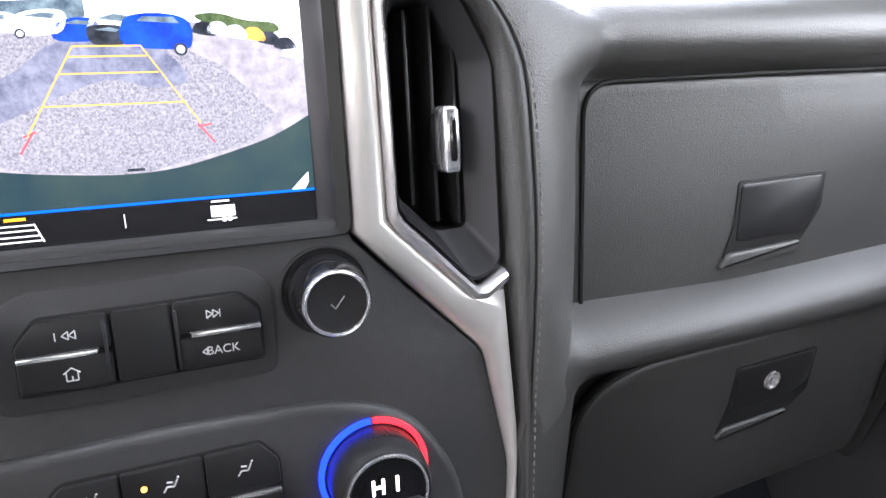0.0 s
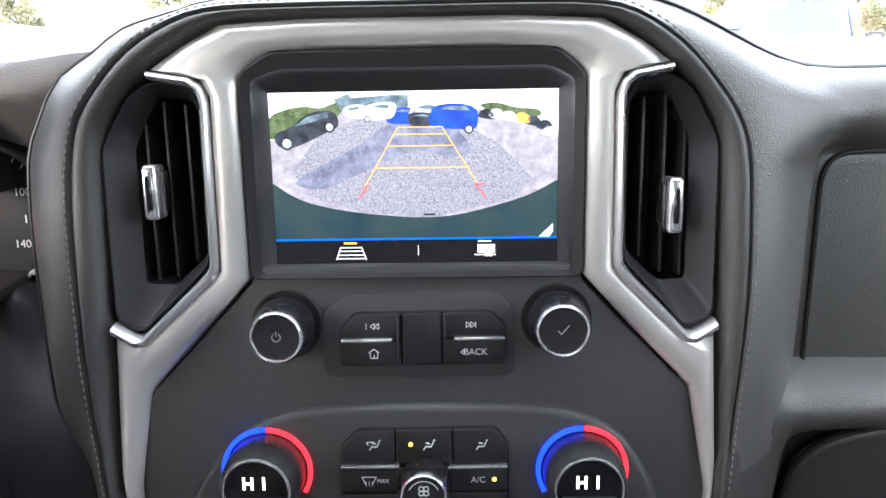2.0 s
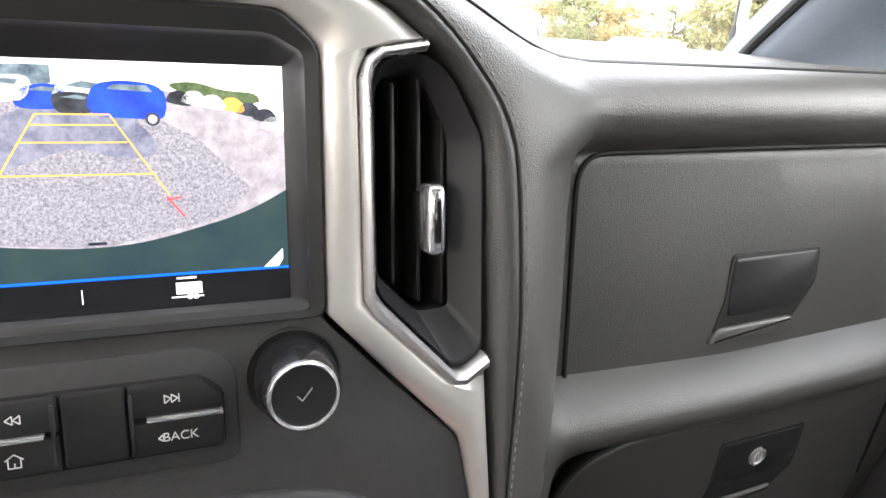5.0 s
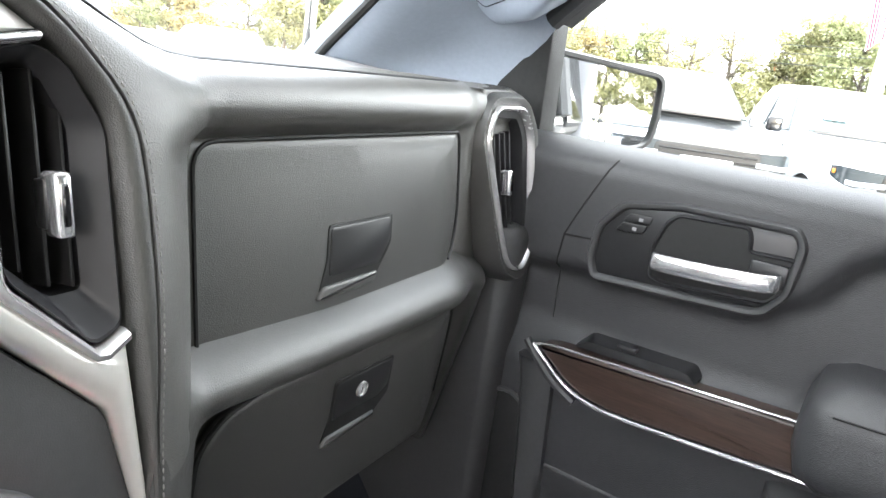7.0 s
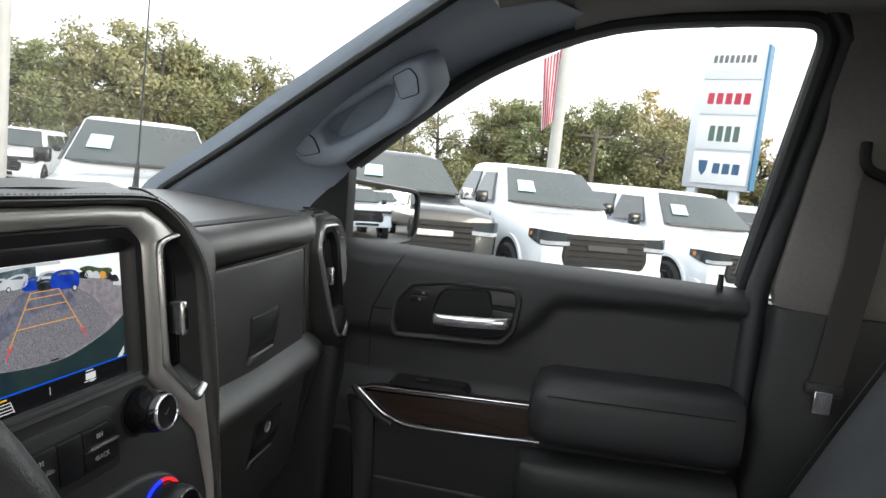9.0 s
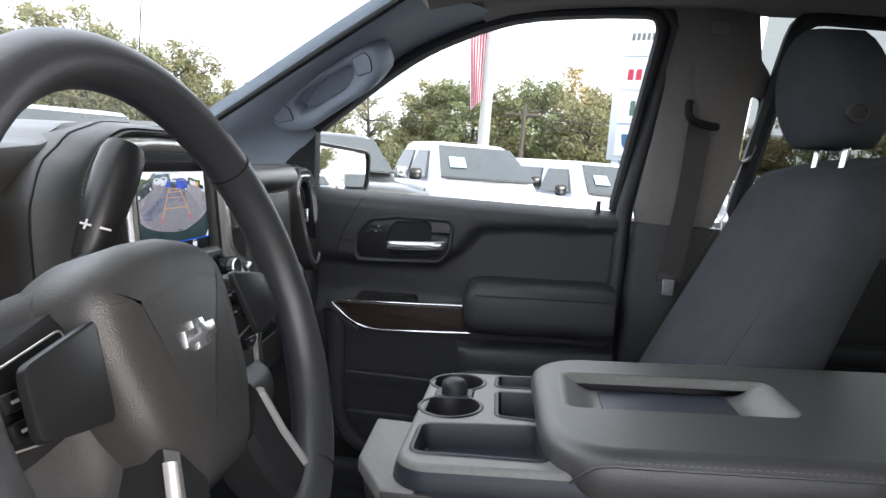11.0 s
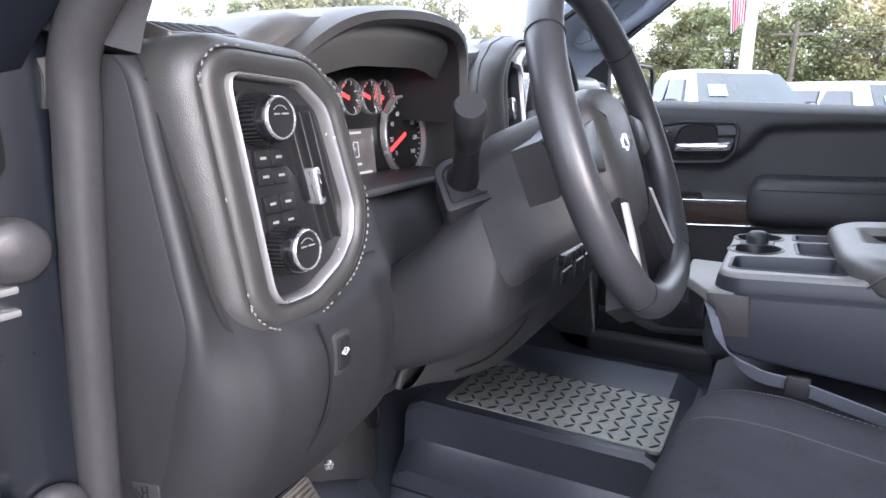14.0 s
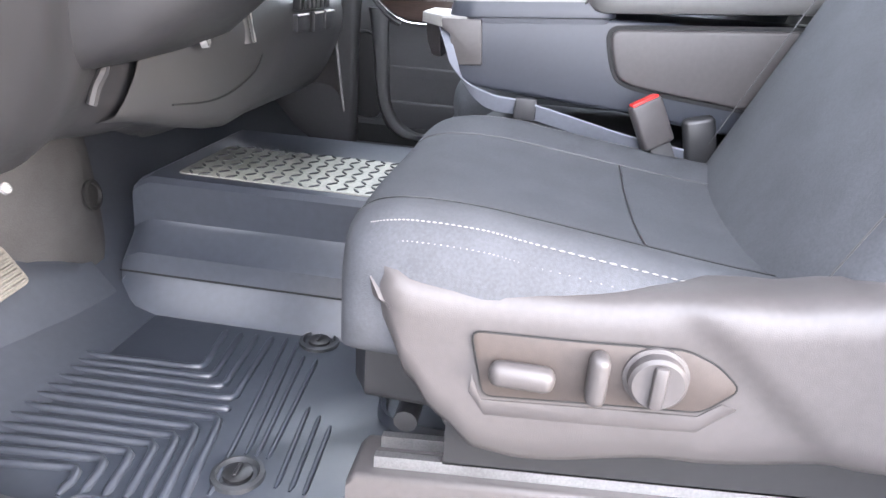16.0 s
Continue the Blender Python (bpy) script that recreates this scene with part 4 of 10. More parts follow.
def seat_icon(u, v):
    return [((u, v), (u + 0.0016, v + 0.0034)), ((u, v), (u - 0.003, v + 0.0004)), ((u - 0.003, v + 0.0004), (u - 0.0046, v - 0.002)), ((u + 0.0016, v + 0.0040), (u + 0.0024, v + 0.0046)), ((u - 0.0005, v + 0.0022), (u - 0.003, v + 0.0026))]


for u in (-0.0260, 0.0075, 0.0400):
    ink(clim, seat_icon(u, -0.1725), CT, w=0.0032, width=0.0008)
ink(clim, [((-0.0325, -0.1695), (-0.0275, -0.1690)), ((-0.0322, -0.1698), (-0.0312, -0.1712))], CT, w=0.0032)
ink(clim, [((-0.036, -0.1925), (-0.027, -0.1925)), ((-0.036, -0.1925), (-0.0335, -0.1975)), ((-0.027, -0.1925), (-0.0295, -0.1975)), ((-0.0335, -0.1955), (-0.0335, -0.1985)), ((-0.0315, -0.1955), (-0.0315, -0.1985)), ((-0.0295, -0.1955), (-0.0295, -0.1985))], CT, w=0.0032)
ink(clim, [((-0.036, -0.2095), (-0.027, -0.2095)), ((-0.036, -0.2140), (-0.027, -0.2140)), ((-0.036, -0.2095), (-0.036, -0.2140)), ((-0.027, -0.2095), (-0.027, -0.2140)), ((-0.0335, -0.211), (-0.0335, -0.2155)), ((-0.0315, -0.211), (-0.0315, -0.2155)), ((-0.0295, -0.211), (-0.0295, -0.2155))], CT, w=0.0032)
ink(clim, [((0.0325, -0.2115), (0.0425, -0.2105)), ((0.0325, -0.2115), (0.033, -0.2130)), ((0.033, -0.2130), (0.0425, -0.2130)), ((0.0425, -0.2105), (0.0425, -0.2130))], CT, w=0.0032, width=0.0007)
writing("MAX", 0.0036, (-0.0228, -0.1952, 0.0033), CT, WHITEINK, clim)
writing("REAR", 0.0036, (-0.0226, -0.2118, 0.0033), CT, WHITEINK, clim)
writing("A/C", 0.0056, (0.0365, -0.1945, 0.0033), CT, WHITEINK, clim)
for u, v in ((-0.0050, -0.1708), (0.0465, -0.1942), (0.0467, -0.2112)):
    bm = bmesh.new()
    lathe(bm, [(0.0013, 0.0028), (0.0013, 0.0034), (0.0006, 0.0037)], CT @ Matrix.Translation((u, v, 0)), 14)
    part("amber_lamp", bm, LAMP_A, clim, "lit amber lamp")
kn, K = knob(clim, 0.0035, -0.1950, 0.0168, 0.022, "fan_knob", CT)
writing("ON/OFF", 0.0048, (0, -0.0042, 0.0212), K, WHITEINK, kn)
bm = bmesh.new()
band(bm, 0.0092, 0.0098, 25, 155, 0.0210, 0.0214, K, 16)
for q in range(4):
    band(bm, 0.0012, 0.0018, 0, 360, 0.0210, 0.0214, K, 10, (0.0021 * math.cos(q * 1.571 + 0.78), 0.0032 + 0.0021 * math.sin(q * 1.571 + 0.78)))
part("printed_symbol", bm, WHITEINK, kn)
for u, word, tilt in ((-0.0955, "AUTO", 0), (0.1010, "SYNC", 0)):
    D = CT @ Matrix.Translation((u, -0.1890, 0))
    bm = bmesh.new()
    band(bm, 0.0258, 0.0285, 90, 212, 0.0, 0.0016, D, 28)
    part("blue_arc", bm, LAMP_B, clim, "lit blue arc")
    bm = bmesh.new()
    band(bm, 0.0258, 0.0285, -32, 88, 0.0, 0.0016, D, 28)
    part("red_arc", bm, LAMP_R, clim, "lit red arc")
    bm = bmesh.new()
    lathe(bm, [(0.0245, 0.0), (0.0245, 0.012), (0.0232, 0.021), (0.0215, 0.025), (0.0205, 0.0255)], D, 48, False)
    dial = part("temperature_dial", bm, SATIN, clim, "round temperature dial with lit digits")
    bm = bmesh.new()
    lathe(bm, [(0.0207, 0.0250), (0.0203, 0.0266), (0.0193, 0.0266), (0.0190, 0.0250)], D, 48, False)
    part("dial_ring", bm, CHROME, dial, "bright ring")
    bm = bmesh.new()
    lathe(bm, [(0.0191, 0.0253), (0.0001, 0.0253)], D, 48, False)
    part("dial_face", bm, GLOSSBLACK, dial)
    for i, (a, b) in enumerate((((-0.0070, 0.0008), (-0.0070, 0.0088)), ((-0.0022, 0.0008), (-0.0022, 0.0088)), ((-0.0070, 0.0048), (-0.0022, 0.0048)), ((0.0048, 0.0008), (0.0048, 0.0088)))):
        bm = bmesh.new()
        seg2(bm, a, b, 0.0014, 0.0252, 0.0257, D)
        part("lit_digit", bm, LAMP_W, dial)
    bm = bmesh.new()
    plate(bm, [(-0.0150, -0.0042)] + arcpts(0.0188, 200, 340, 14) + [(0.0150, -0.0042)], 0.0250, 0.0262, D, 0.0004, 1)
    part("dial_button", bm, SATIN, dial)
    writing(word, 0.0046, (0, -0.0098, 0.0264), D, WHITEINK, dial)
    bm = bmesh.new()
    for q in range(9):
        a = radians(62 + q * 5)
        rbox(bm, (0.0006, 0.001, 0.008), (0.0243 * math.cos(a), 0.0243 * math.sin(a), 0.010), 0, T=D)
    tagged(part("dial_grip", bm, PLASTIC2, dial), kind="stuff")
# row of small keys and a socket under the climate panel
bm = bmesh.new()
rings = []
low_a = [(-0.030, 1.088), (-0.040, 1.045), (-0.030, 0.99), (-0.008, 0.932), (0.012, 0.907), (0.050, 0.898), (0.20, 0.90)]
low_b = [(-0.040, 1.098), (-0.066, 1.082), (-0.070, 1.040), (-0.046, 0.975), (-0.012, 0.928), (0.050, 0.905), (0.20, 0.90)]
for x, dz, dy, k in ((-0.40, 0.052, 0.030, 0), (-0.35, 0.046, 0.014, 0), (-0.28, 0.026, 0.004, 0), (-0.20, 0.008, 0.0, 0.05), (-0.160, 0.0, 0.0, 0.3), (-0.125, 0, 0, 0.9), (-0.10, 0, 0, 1), (0.0, 0, 0, 1), (0.10, 0, 0, 1), (0.125, 0, 0, 1), (0.160, 0.0, 0.0, 1), (0.175, 0.0, 0.004, 0.9), (0.184, 0.0, 0.020, 0.8)):
    rings.append([Vector((x, y + dy, z + dz * (1.09 - z) / 0.19)) for y, z in curve2([(a[0] * (1 - k) + b[0] * k, a[1] * (1 - k) + b[1] * k) for a, b in zip(low_a, low_b)], 5)])
loft(bm, rings, False, False)
part("lower_stack_panel", bm, PLASTIC, dash, "smooth slanted panel under the stack", 60)
bm = bmesh.new()
tube(bm, curve3([(-0.335, -0.004, 0.968), (-0.26, -0.016, 0.962), (-0.205, -0.028, 0.972), (-0.165, -0.042, 0.998), (-0.150, -0.047, 1.035), (-0.145, -0.044, 1.070)], 8), 0.0014, 6)
part("panel_seam", bm, DEEP, dash)
keys = thing("switch_row", "row of light-edged toggle keys low on the centre stack", "switch", (0, -0.07, 1.06))
LK = axes((0, -0.0705, 1.062), (1, 0, 0), (0, 0.02, 1))
for i in range(7):
    bm = bmesh.new()
    rbox(bm, (0.0125, 0.020, 0.014), (-0.082 + i * 0.0215, 0.022, 0.004), 0.003, 2, LK)
    key = part("key", bm, SATIN, keys)
    bm = bmesh.new()
    rbox(bm, (0.0120, 0.005, 0.012), (-0.082 + i * 0.0215, 0.0315, 0.006), 0.0015, 1, LK)
    part("key_edge", bm, SILVER, key, "bright key edge")
for u, v, w_, h_ in ((-0.070, -0.006, 0.052, 0.026), (0.004, -0.008, 0.046, 0.032), (0.062, -0.008, 0.046, 0.032)):
    bm = bmesh.new()
    rbox(bm, (w_, h_, 0.010), (u, v, 0.003), 0.003, 2, LK)
    key = part("socket_cover", bm, PLASTIC2, keys, "small hinged socket cover")
    bm = bmesh.new()
    rbox(bm, (w_ * 0.92, 0.003, 0.004), (u, v + h_ * 0.44, 0.0075), 0.001, 1, LK)
    part("cover_edge", bm, SILVER, key)
bm = bmesh.new()
lathe(bm, [(0.017, 0.0), (0.017, 0.008), (0.0145, 0.009), (0.013, 0.003), (0.001, 0.003)], axes((-0.335, -0.045, 1.055), (0.95, 0.31, 0), (0, 0.2, 1)), 28)
solo("start_button", bm, CHROME_D, "round start button with a bright ring on the dashboard", "button")


# ---- passenger end vent ----
PT = axes((0.745, 0.086, 1.26), (1, -0.05, 0), (0, 0.12, 1))


def pv(pts):
    return [(x - 0.745, z - 1.26) for x, z in pts]


PO = rnd(pv([(0.692, 1.325), (0.708, 1.361), (0.772, 1.362), (0.794, 1.330), (0.808, 1.200), (0.800, 1.165), (0.780, 1.148), (0.748, 1.165), (0.728, 1.215)]), 0.014, 4)
vent = thing("air_vent", "narrow outer air vent in a bright ring at the passenger end", "air vent", PT @ Vector((0, 0, 0)), "dashboard air vents")
bm = bmesh.new()
ringf(bm, offs(PO, -0.022), offs(PO, -0.002), [(0, -0.03), (0.15, 0.000), (0.5, 0.010), (0.85, 0.008), (1, 0.002), (1, -0.02)], PT)
part("padded_rim", bm, LEATHER, vent, "stitched padded rim", 60)
bm = bmesh.new()
ringf(bm, offs(PO, -0.004), offs(PO, 0.005), [(0, -0.01), (0, 0.005), (0.2, 0.0105), (0.5, 0.0125), (0.8, 0.0100), (1, 0.003), (1, -0.01)], PT)
part("bright_ring", bm, CHROME_D, vent, "satin bright ring", 60)
bm = bmesh.new()
ringf(bm, offs(PO, 0.005), offs(PO, 0.013), [(0, -0.01), (0, 0.003), (0.9, 0.001), (1, -0.004), (1, -0.03)], PT)
part("frame", bm, VENTBLACK, vent, "", 30)
bm = bmesh.new()
plate(bm, offs(PO, 0.012), -0.036, -0.030, PT, 0.0003, 1)
part("throat", bm, DEEP, vent)
for i in range(4):
    u = -0.020 + i * 0.0115
    bm = bmesh.new()
    rbox(bm, (0.0022, 0.140, 0.016), (u + 0.010, 0.0, -0.013), 0.0007, 1, PT @ Matrix.Rotation(radians(8), 4, "Z"))
    part("slat", bm, PLASTIC2, vent)
chrome_tab(vent, PT @ Matrix.Translation((0.006, 0.008, 0.0)))
path = curve3([PT @ Vector((a, b, 0.0095)) for a, b in offs(PO, -0.012)], 2, True)
bm = bmesh.new()
acc, last = 0, path[0]
for q in path[1:]:
    acc += (q - last).length
    if acc > 0.0046:
        d = (q - last).normalized()
        tube(bm, [q - d * 0.0015, q, q + d * 0.0015], [0.0003, 0.0006, 0.0003], 5)
        acc = 0
    last = q
tagged(part("stitch_line", bm, STITCH, vent), kind="stuff")

# ---- driver end: switch pod ----
DT = axes((-0.675, -0.008, 1.265), (1, -0.02, 0), (0, 0.10, 1))


def dv(pts):
    return [(x + 0.675, z - 1.265) for x, z in pts]


DO = rnd(dv([(-0.749, 1.356), (-0.740, 1.3635), (-0.662, 1.3575), (-0.634, 1.336), (-0.607, 1.244), (-0.613, 1.216), (-0.633, 1.194), (-0.676, 1.1745), (-0.716, 1.1735), (-0.727, 1.187)]), 0.010, 4)
pod = thing("switch_pod", "driver switch pod with vent, knobs and keys in bright ring", "control panel", DT @ Vector((0, 0, 0)))
bm = bmesh.new()
wide = lambda p, k: [(a - 0.020 * k * max(0.0, min(1.0, (-0.02 - a) / 0.045)), b) for a, b in p]
ringf(bm, wide(offs(DO, -0.030), 1.0), offs(DO, -0.0005), [(0, -0.05), (0.02, -0.016), (0.06, -0.004), (0.14, 0.004), (0.30, 0.0105), (0.42, 0.0115), (0.455, 0.0095), (0.49, 0.0122), (0.62, 0.0145), (0.85, 0.0125), (0.96, 0.008), (1, 0.002), (1, -0.02)], DT)
part("padded_rim", bm, LEATHER, pod, "stitched padded rim", 60)
bm = bmesh.new()
ringf(bm, offs(DO, -0.0008), offs(DO, 0.0040), [(0, -0.01), (0, 0.005), (0.2, 0.0095), (0.5, 0.0115), (0.8, 0.0095), (1, 0.004), (1, -0.01)], DT)
part("bright_ring", bm, CHROME_D, pod, "bright ring", 60)
bm = bmesh.new()
plate(bm, offs(DO, 0.0055), -0.02, 0.001, DT, 0.001)
part("face", bm, SATIN, pod)
bm = bmesh.new()
plate(bm, rnd(dv([(-0.684, 1.339), (-0.648, 1.337), (-0.634, 1.300), (-0.623, 1.238), (-0.629, 1.217), (-0.656, 1.211)]), 0.006), -0.005, 0.0022, DT, 0.0005)
part("throat", bm, DEEP, pod)
for i in range(3):
    bm = bmesh.new()
    rbox(bm, (0.0022, 0.118, 0.014), (0.007 + i * 0.0130, 0.006 - 0.002 * i, 0.002), 0.0007, 1, DT @ Matrix.Rotation(radians(13), 4, "Z"))
    part("slat", bm, PLASTIC2, pod)
chrome_tab(pod, DT @ Matrix.Translation((0.010, 0.003, 0.012)) @ Matrix.Rotation(radians(10), 4, "Z"))


def grip_knob(parent, u, v, r, h, T, name):
    ob, KK = knob(parent, u, v, r, h, name, T, 0.001, SATIN, CHROME)
    bm = bmesh.new()
    for q in range(36):
        a = 2 * math.pi * q / 36
        rbox(bm, (0.001, 0.0012, h * 0.55), (r * 1.0 * math.cos(a), r * 1.0 * math.sin(a), h * 0.36), 0, T=KK)
    tagged(part("knob_knurl", bm, SATIN, ob), kind="stuff")
    bm = bmesh.new()
    band(bm, r * 0.45, r * 0.48, 40, 140, h * 0.965, h * 0.98, KK, 12)
    seg2(bm, (-r * 0.35, r * 0.15), (-r * 0.05, r * 0.15), 0.0012, h * 0.96, h * 0.975, KK)
    seg2(bm, (r * 0.08, r * 0.15), (r * 0.45, r * 0.15), 0.0012, h * 0.96, h * 0.975, KK)
    part("printed_symbol", bm, GREYINK, ob)
    return ob


grip_knob(pod, -0.0430, 0.0615, 0.0205, 0.030, DT, "drive_mode_knob")
grip_knob(pod, -0.0305, -0.0450, 0.0205, 0.032, DT, "headlight_knob")
for k, (x0, z0) in enumerate(((-0.7245, 1.2890), (-0.7235, 1.2740), (-0.7190, 1.2515), (-0.7180, 1.2360))):
    for j in range(2):
        bm = bmesh.new()
        plate(bm, rnd([(x0 + 0.675 + j * 0.0185, z0 - 1.265), (x0 + 0.675 + j * 0.0185 + 0.0175, z0 - 1.2655), (x0 + 0.675 + j * 0.0185 + 0.0170, z0 - 1.2655 + 0.0140), (x0 + 0.675 + j * 0.0185 - 0.001, z0 - 1.265 + 0.0140)], 0.0015, 2), 0.0, 0.0050, DT, 0.001)
        key = part("key", bm, SATIN, pod)
        c = (x0 + 0.675 + j * 0.0185 + 0.0085, z0 - 1.265 + 0.007)
        bm = bmesh.new()
        seg2(bm, (c[0] - 0.0035, c[1]), (c[0] + 0.0035, c[1]), 0.0022, 0.0049, 0.0052, DT)
        part("printed_bar", bm, GREYINK, key)
path = curve3([DT @ Vector((a, b, 0.0136)) for a, b in wide(offs(DO, -0.0185), 0.62)], 2, True)
bm = bmesh.new()
acc, last = 0, path[0]
for q in path[1:]:
    acc += (q - last).length
    if acc > 0.0050:
        d = (q - last).normalized()
        tube(bm, [q - d * 0.0018, q + Vector((0, -0.0006, 0)), q + d * 0.0018], [0.0006, 0.0011, 0.0006], 5)
        acc = 0
    last = q
tagged(part("stitch_line", bm, STITCH, pod), kind="stuff")

# driver knee panel and end cap of the dashboard
bm = bmesh.new()
KP = {-0.800: [(0.036, 1.372), (0.022, 1.355), (0.010, 1.30), (-0.009, 1.22), (-0.019, 1.17), (-0.027, 1.11), (-0.015, 1.04), (0.023, 0.975), (0.081, 0.922), (0.101, 0.909)],
      -0.794: [(0.036, 1.372), (0.022, 1.355), (0.010, 1.30), (-0.009, 1.22), (-0.019, 1.17), (-0.028, 1.11), (-0.016, 1.04), (0.022, 0.975), (0.080, 0.922), (0.101, 0.909)],
      -0.780: [(0.042, 1.372), (0.028, 1.355), (0.016, 1.30), (-0.002, 1.22), (-0.020, 1.17), (-0.033, 1.11), (-0.021, 1.04), (0.018, 0.975), (0.078, 0.921), (0.100, 0.908)],
      -0.748: [(0.040, 1.372), (0.030, 1.35), (0.020, 1.30), (0.002, 1.22), (-0.024, 1.17), (-0.044, 1.11), (-0.027, 1.04), (0.014, 0.975), (0.075, 0.919), (0.098, 0.904)],
      -0.700: [(0.030, 1.330), (0.028, 1.30), (0.020, 1.25), (0.000, 1.18), (-0.040, 1.155), (-0.050, 1.11), (-0.030, 1.04), (0.012, 0.975), (0.072, 0.918), (0.098, 0.903)],
      -0.600: [(0.035, 1.330), (0.030, 1.30), (0.020, 1.25), (0.000, 1.18), (-0.034, 1.150), (-0.044, 1.11), (-0.026, 1.04), (0.014, 0.975), (0.068, 0.920), (0.098, 0.908)],
      -0.520: [(0.050, 1.300), (0.045, 1.27), (0.035, 1.24), (0.010, 1.18), (-0.012, 1.140), (-0.020, 1.09), (-0.008, 1.03), (0.024, 0.975), (0.070, 0.928), (0.098, 0.918)],
      -0.440: [(0.060, 1.300), (0.055, 1.27), (0.045, 1.22), (0.030, 1.16), (0.018, 1.110), (0.012, 1.06), (0.022, 1.01), (0.045, 0.970), (0.080, 0.940), (0.110, 0.930)],
      -0.300: [(0.060, 1.300), (0.050, 1.25), (0.040, 1.19), (0.022, 1.13), (0.010, 1.080), (0.010, 1.03), (0.024, 0.98), (0.050, 0.945), (0.085, 0.925), (0.115, 0.915)],
      -0.225: [(0.050, 1.330), (0.040, 1.25), (0.020, 1.17), (0.000, 1.10), (-0.004, 1.050), (0.004, 1.00), (0.022, 0.96), (0.050, 0.925), (0.085, 0.905), (0.115, 0.895)],
      -0.160: [(0.000, 1.330), (-0.010, 1.22), (-0.020, 1.15), (-0.030, 1.08), (-0.026, 1.030), (-0.012, 0.98), (0.010, 0.94), (0.045, 0.905), (0.085, 0.885), (0.115, 0.875)]}
keysx = sorted(KP)
rows = []
bend = lambda z: lerp(z, [(1.08, 0.045), (1.17, 0.010)])  # how broadly the panel rounds into the end cap
for x in [-0.8055, -0.8053, -0.8048, -0.8038, -0.802, -0.7990, -0.7955] + [-0.791 + 0.631 * i / 63 for i in range(64)]:
    row = []
    for j in range(10):
        zc = lerp(x, [(-0.68, 1.40), (-0.63, 1.252), (-0.30, 1.240), (-0.24, 1.19), (-0.16, 1.10)])
        y_, z_ = lerp(x, [(k, KP[k][j][0]) for k in keysx]), lerp(x, [(k, KP[k][j][1]) for k in keysx])
        q_ = max(0.0, min(1.0, (-x - 0.8055 + bend(z_)) / bend(z_)))
        y_ += bend(z_) * (1 - math.sqrt(1 - q_ * q_))
        row.append(Vector((x, y_ + (0.03 * min(1, (z_ - zc) / 0.04) if z_ > zc else 0) + 0.03 * max(0, min(1, (x + 0.24) / 0.06)), min(z_, zc + 0.0002 * (10 - j)))))
    rows.append(curve3(row, 4))
sheet(bm, rows, -0.012)
part("knee_panel", bm, PLASTIC2, dash, "grey moulded knee panel under the column", 60)
bm = bmesh.new()
CAP = [(y + bend(z) + 0.0004, z) for y, z in KP[-0.800]] + [(0.112, 0.935), (0.122, 0.97), (0.118, 1.05), (0.115, 1.15), (0.112, 1.25), (0.105, 1.375)]
CAP = [(p.y, p.z) for p in curve3([Vector((0, y, z)) for y, z in CAP[:10]], 4)] + CAP[10:]
EC = axes((-0.797, 0, 0), (0, -1, 0), (0, 0, 1))
plate(bm, [(-y, z) for y, z in CAP], -0.03, 0.0085, EC, 0.0006, 1)
part("end_cap", bm, PLASTIC2, dash, "grey end cap facing the door", 50)
bm = bmesh.new()
plate(bm, rnd([(-0.066, 1.034), (-0.034, 1.040), (-0.032, 1.026), (-0.052, 1.014)], 0.002), 0.008, 0.0095, EC, 0.0004)
part("fuse_mark", bm, PLASTIC, dash)
bm = bmesh.new()
for a, b in (((-0.060, 1.030), (-0.050, 1.020)), ((-0.052, 1.034), (-0.052, 1.022)), ((-0.046, 1.036), (-0.046, 1.024)), ((-0.052, 1.029), (-0.046, 1.030))):
    seg2(bm, a, b, 0.0015, 0.0094, 0.0101, EC)
part("fuse_mark_stroke", bm, DEEP, dash)
# dark gap along the pod and the seam under the defroster
bm = bmesh.new()
tube(bm, curve3([(-0.7930, 0.0215, 1.352), (-0.7915, 0.0120, 1.31), (-0.7870, -0.0015, 1.25), (-0.7810, -0.0130, 1.195), (-0.7700, -0.0190, 1.166), (-0.745, -0.022, 1.154)], 6), 0.0030, 6)
part("panel_gap", bm, DEEP, dash)
bm = bmesh.new()
tube(bm, [(-0.804, 0.0300, 1.357), (-0.792, 0.0195, 1.355), (-0.778, 0.0150, 1.352)], 0.0016, 5)
part("panel_gap", bm, DEEP, dash)
# seam lines on the knee panel
bm = bmesh.new()
tube(bm, curve3([(-0.700, -0.0475, 1.158), (-0.690, -0.052, 1.120), (-0.688, -0.043, 1.065), (-0.695, -0.005, 1.000)], 6), 0.0013, 5)
part("panel_seam", bm, DEEP, dash)
bm = bmesh.new()
tube(bm, curve3([(-0.598, -0.006, 1.190), (-0.560, -0.006, 1.186), (-0.530, 0.006, 1.180)], 6), 0.0012, 5)
part("panel_seam", bm, DEEP, dash)
# parking brake switch
BK = axes((-0.668, -0.0475, 1.122), (1, 0.04, 0), (0, 0.03, 1))
brk = thing("parking_brake_switch", "small black parking brake switch with a printed circle", "switch", BK @ Vector((0, 0, 0)))
part("surround", plate(bmesh.new(), rnd([(-0.013, -0.019), (0.013, -0.019), (0.013, 0.019), (-0.013, 0.019)], 0.005), -0.006, 0.002, BK, 0.001), PLASTIC, brk)
part("rocker", plate(bmesh.new(), rnd([(-0.009, -0.015), (0.009, -0.015), (0.009, 0.015), (-0.009, 0.015)], 0.003), 0.0, 0.005, BK, 0.002), SATIN, brk)
bm = bmesh.new()
band(bm, 0.0028, 0.0036, 0, 360, 0.0048, 0.0053, BK, 18, (0, 0.002))
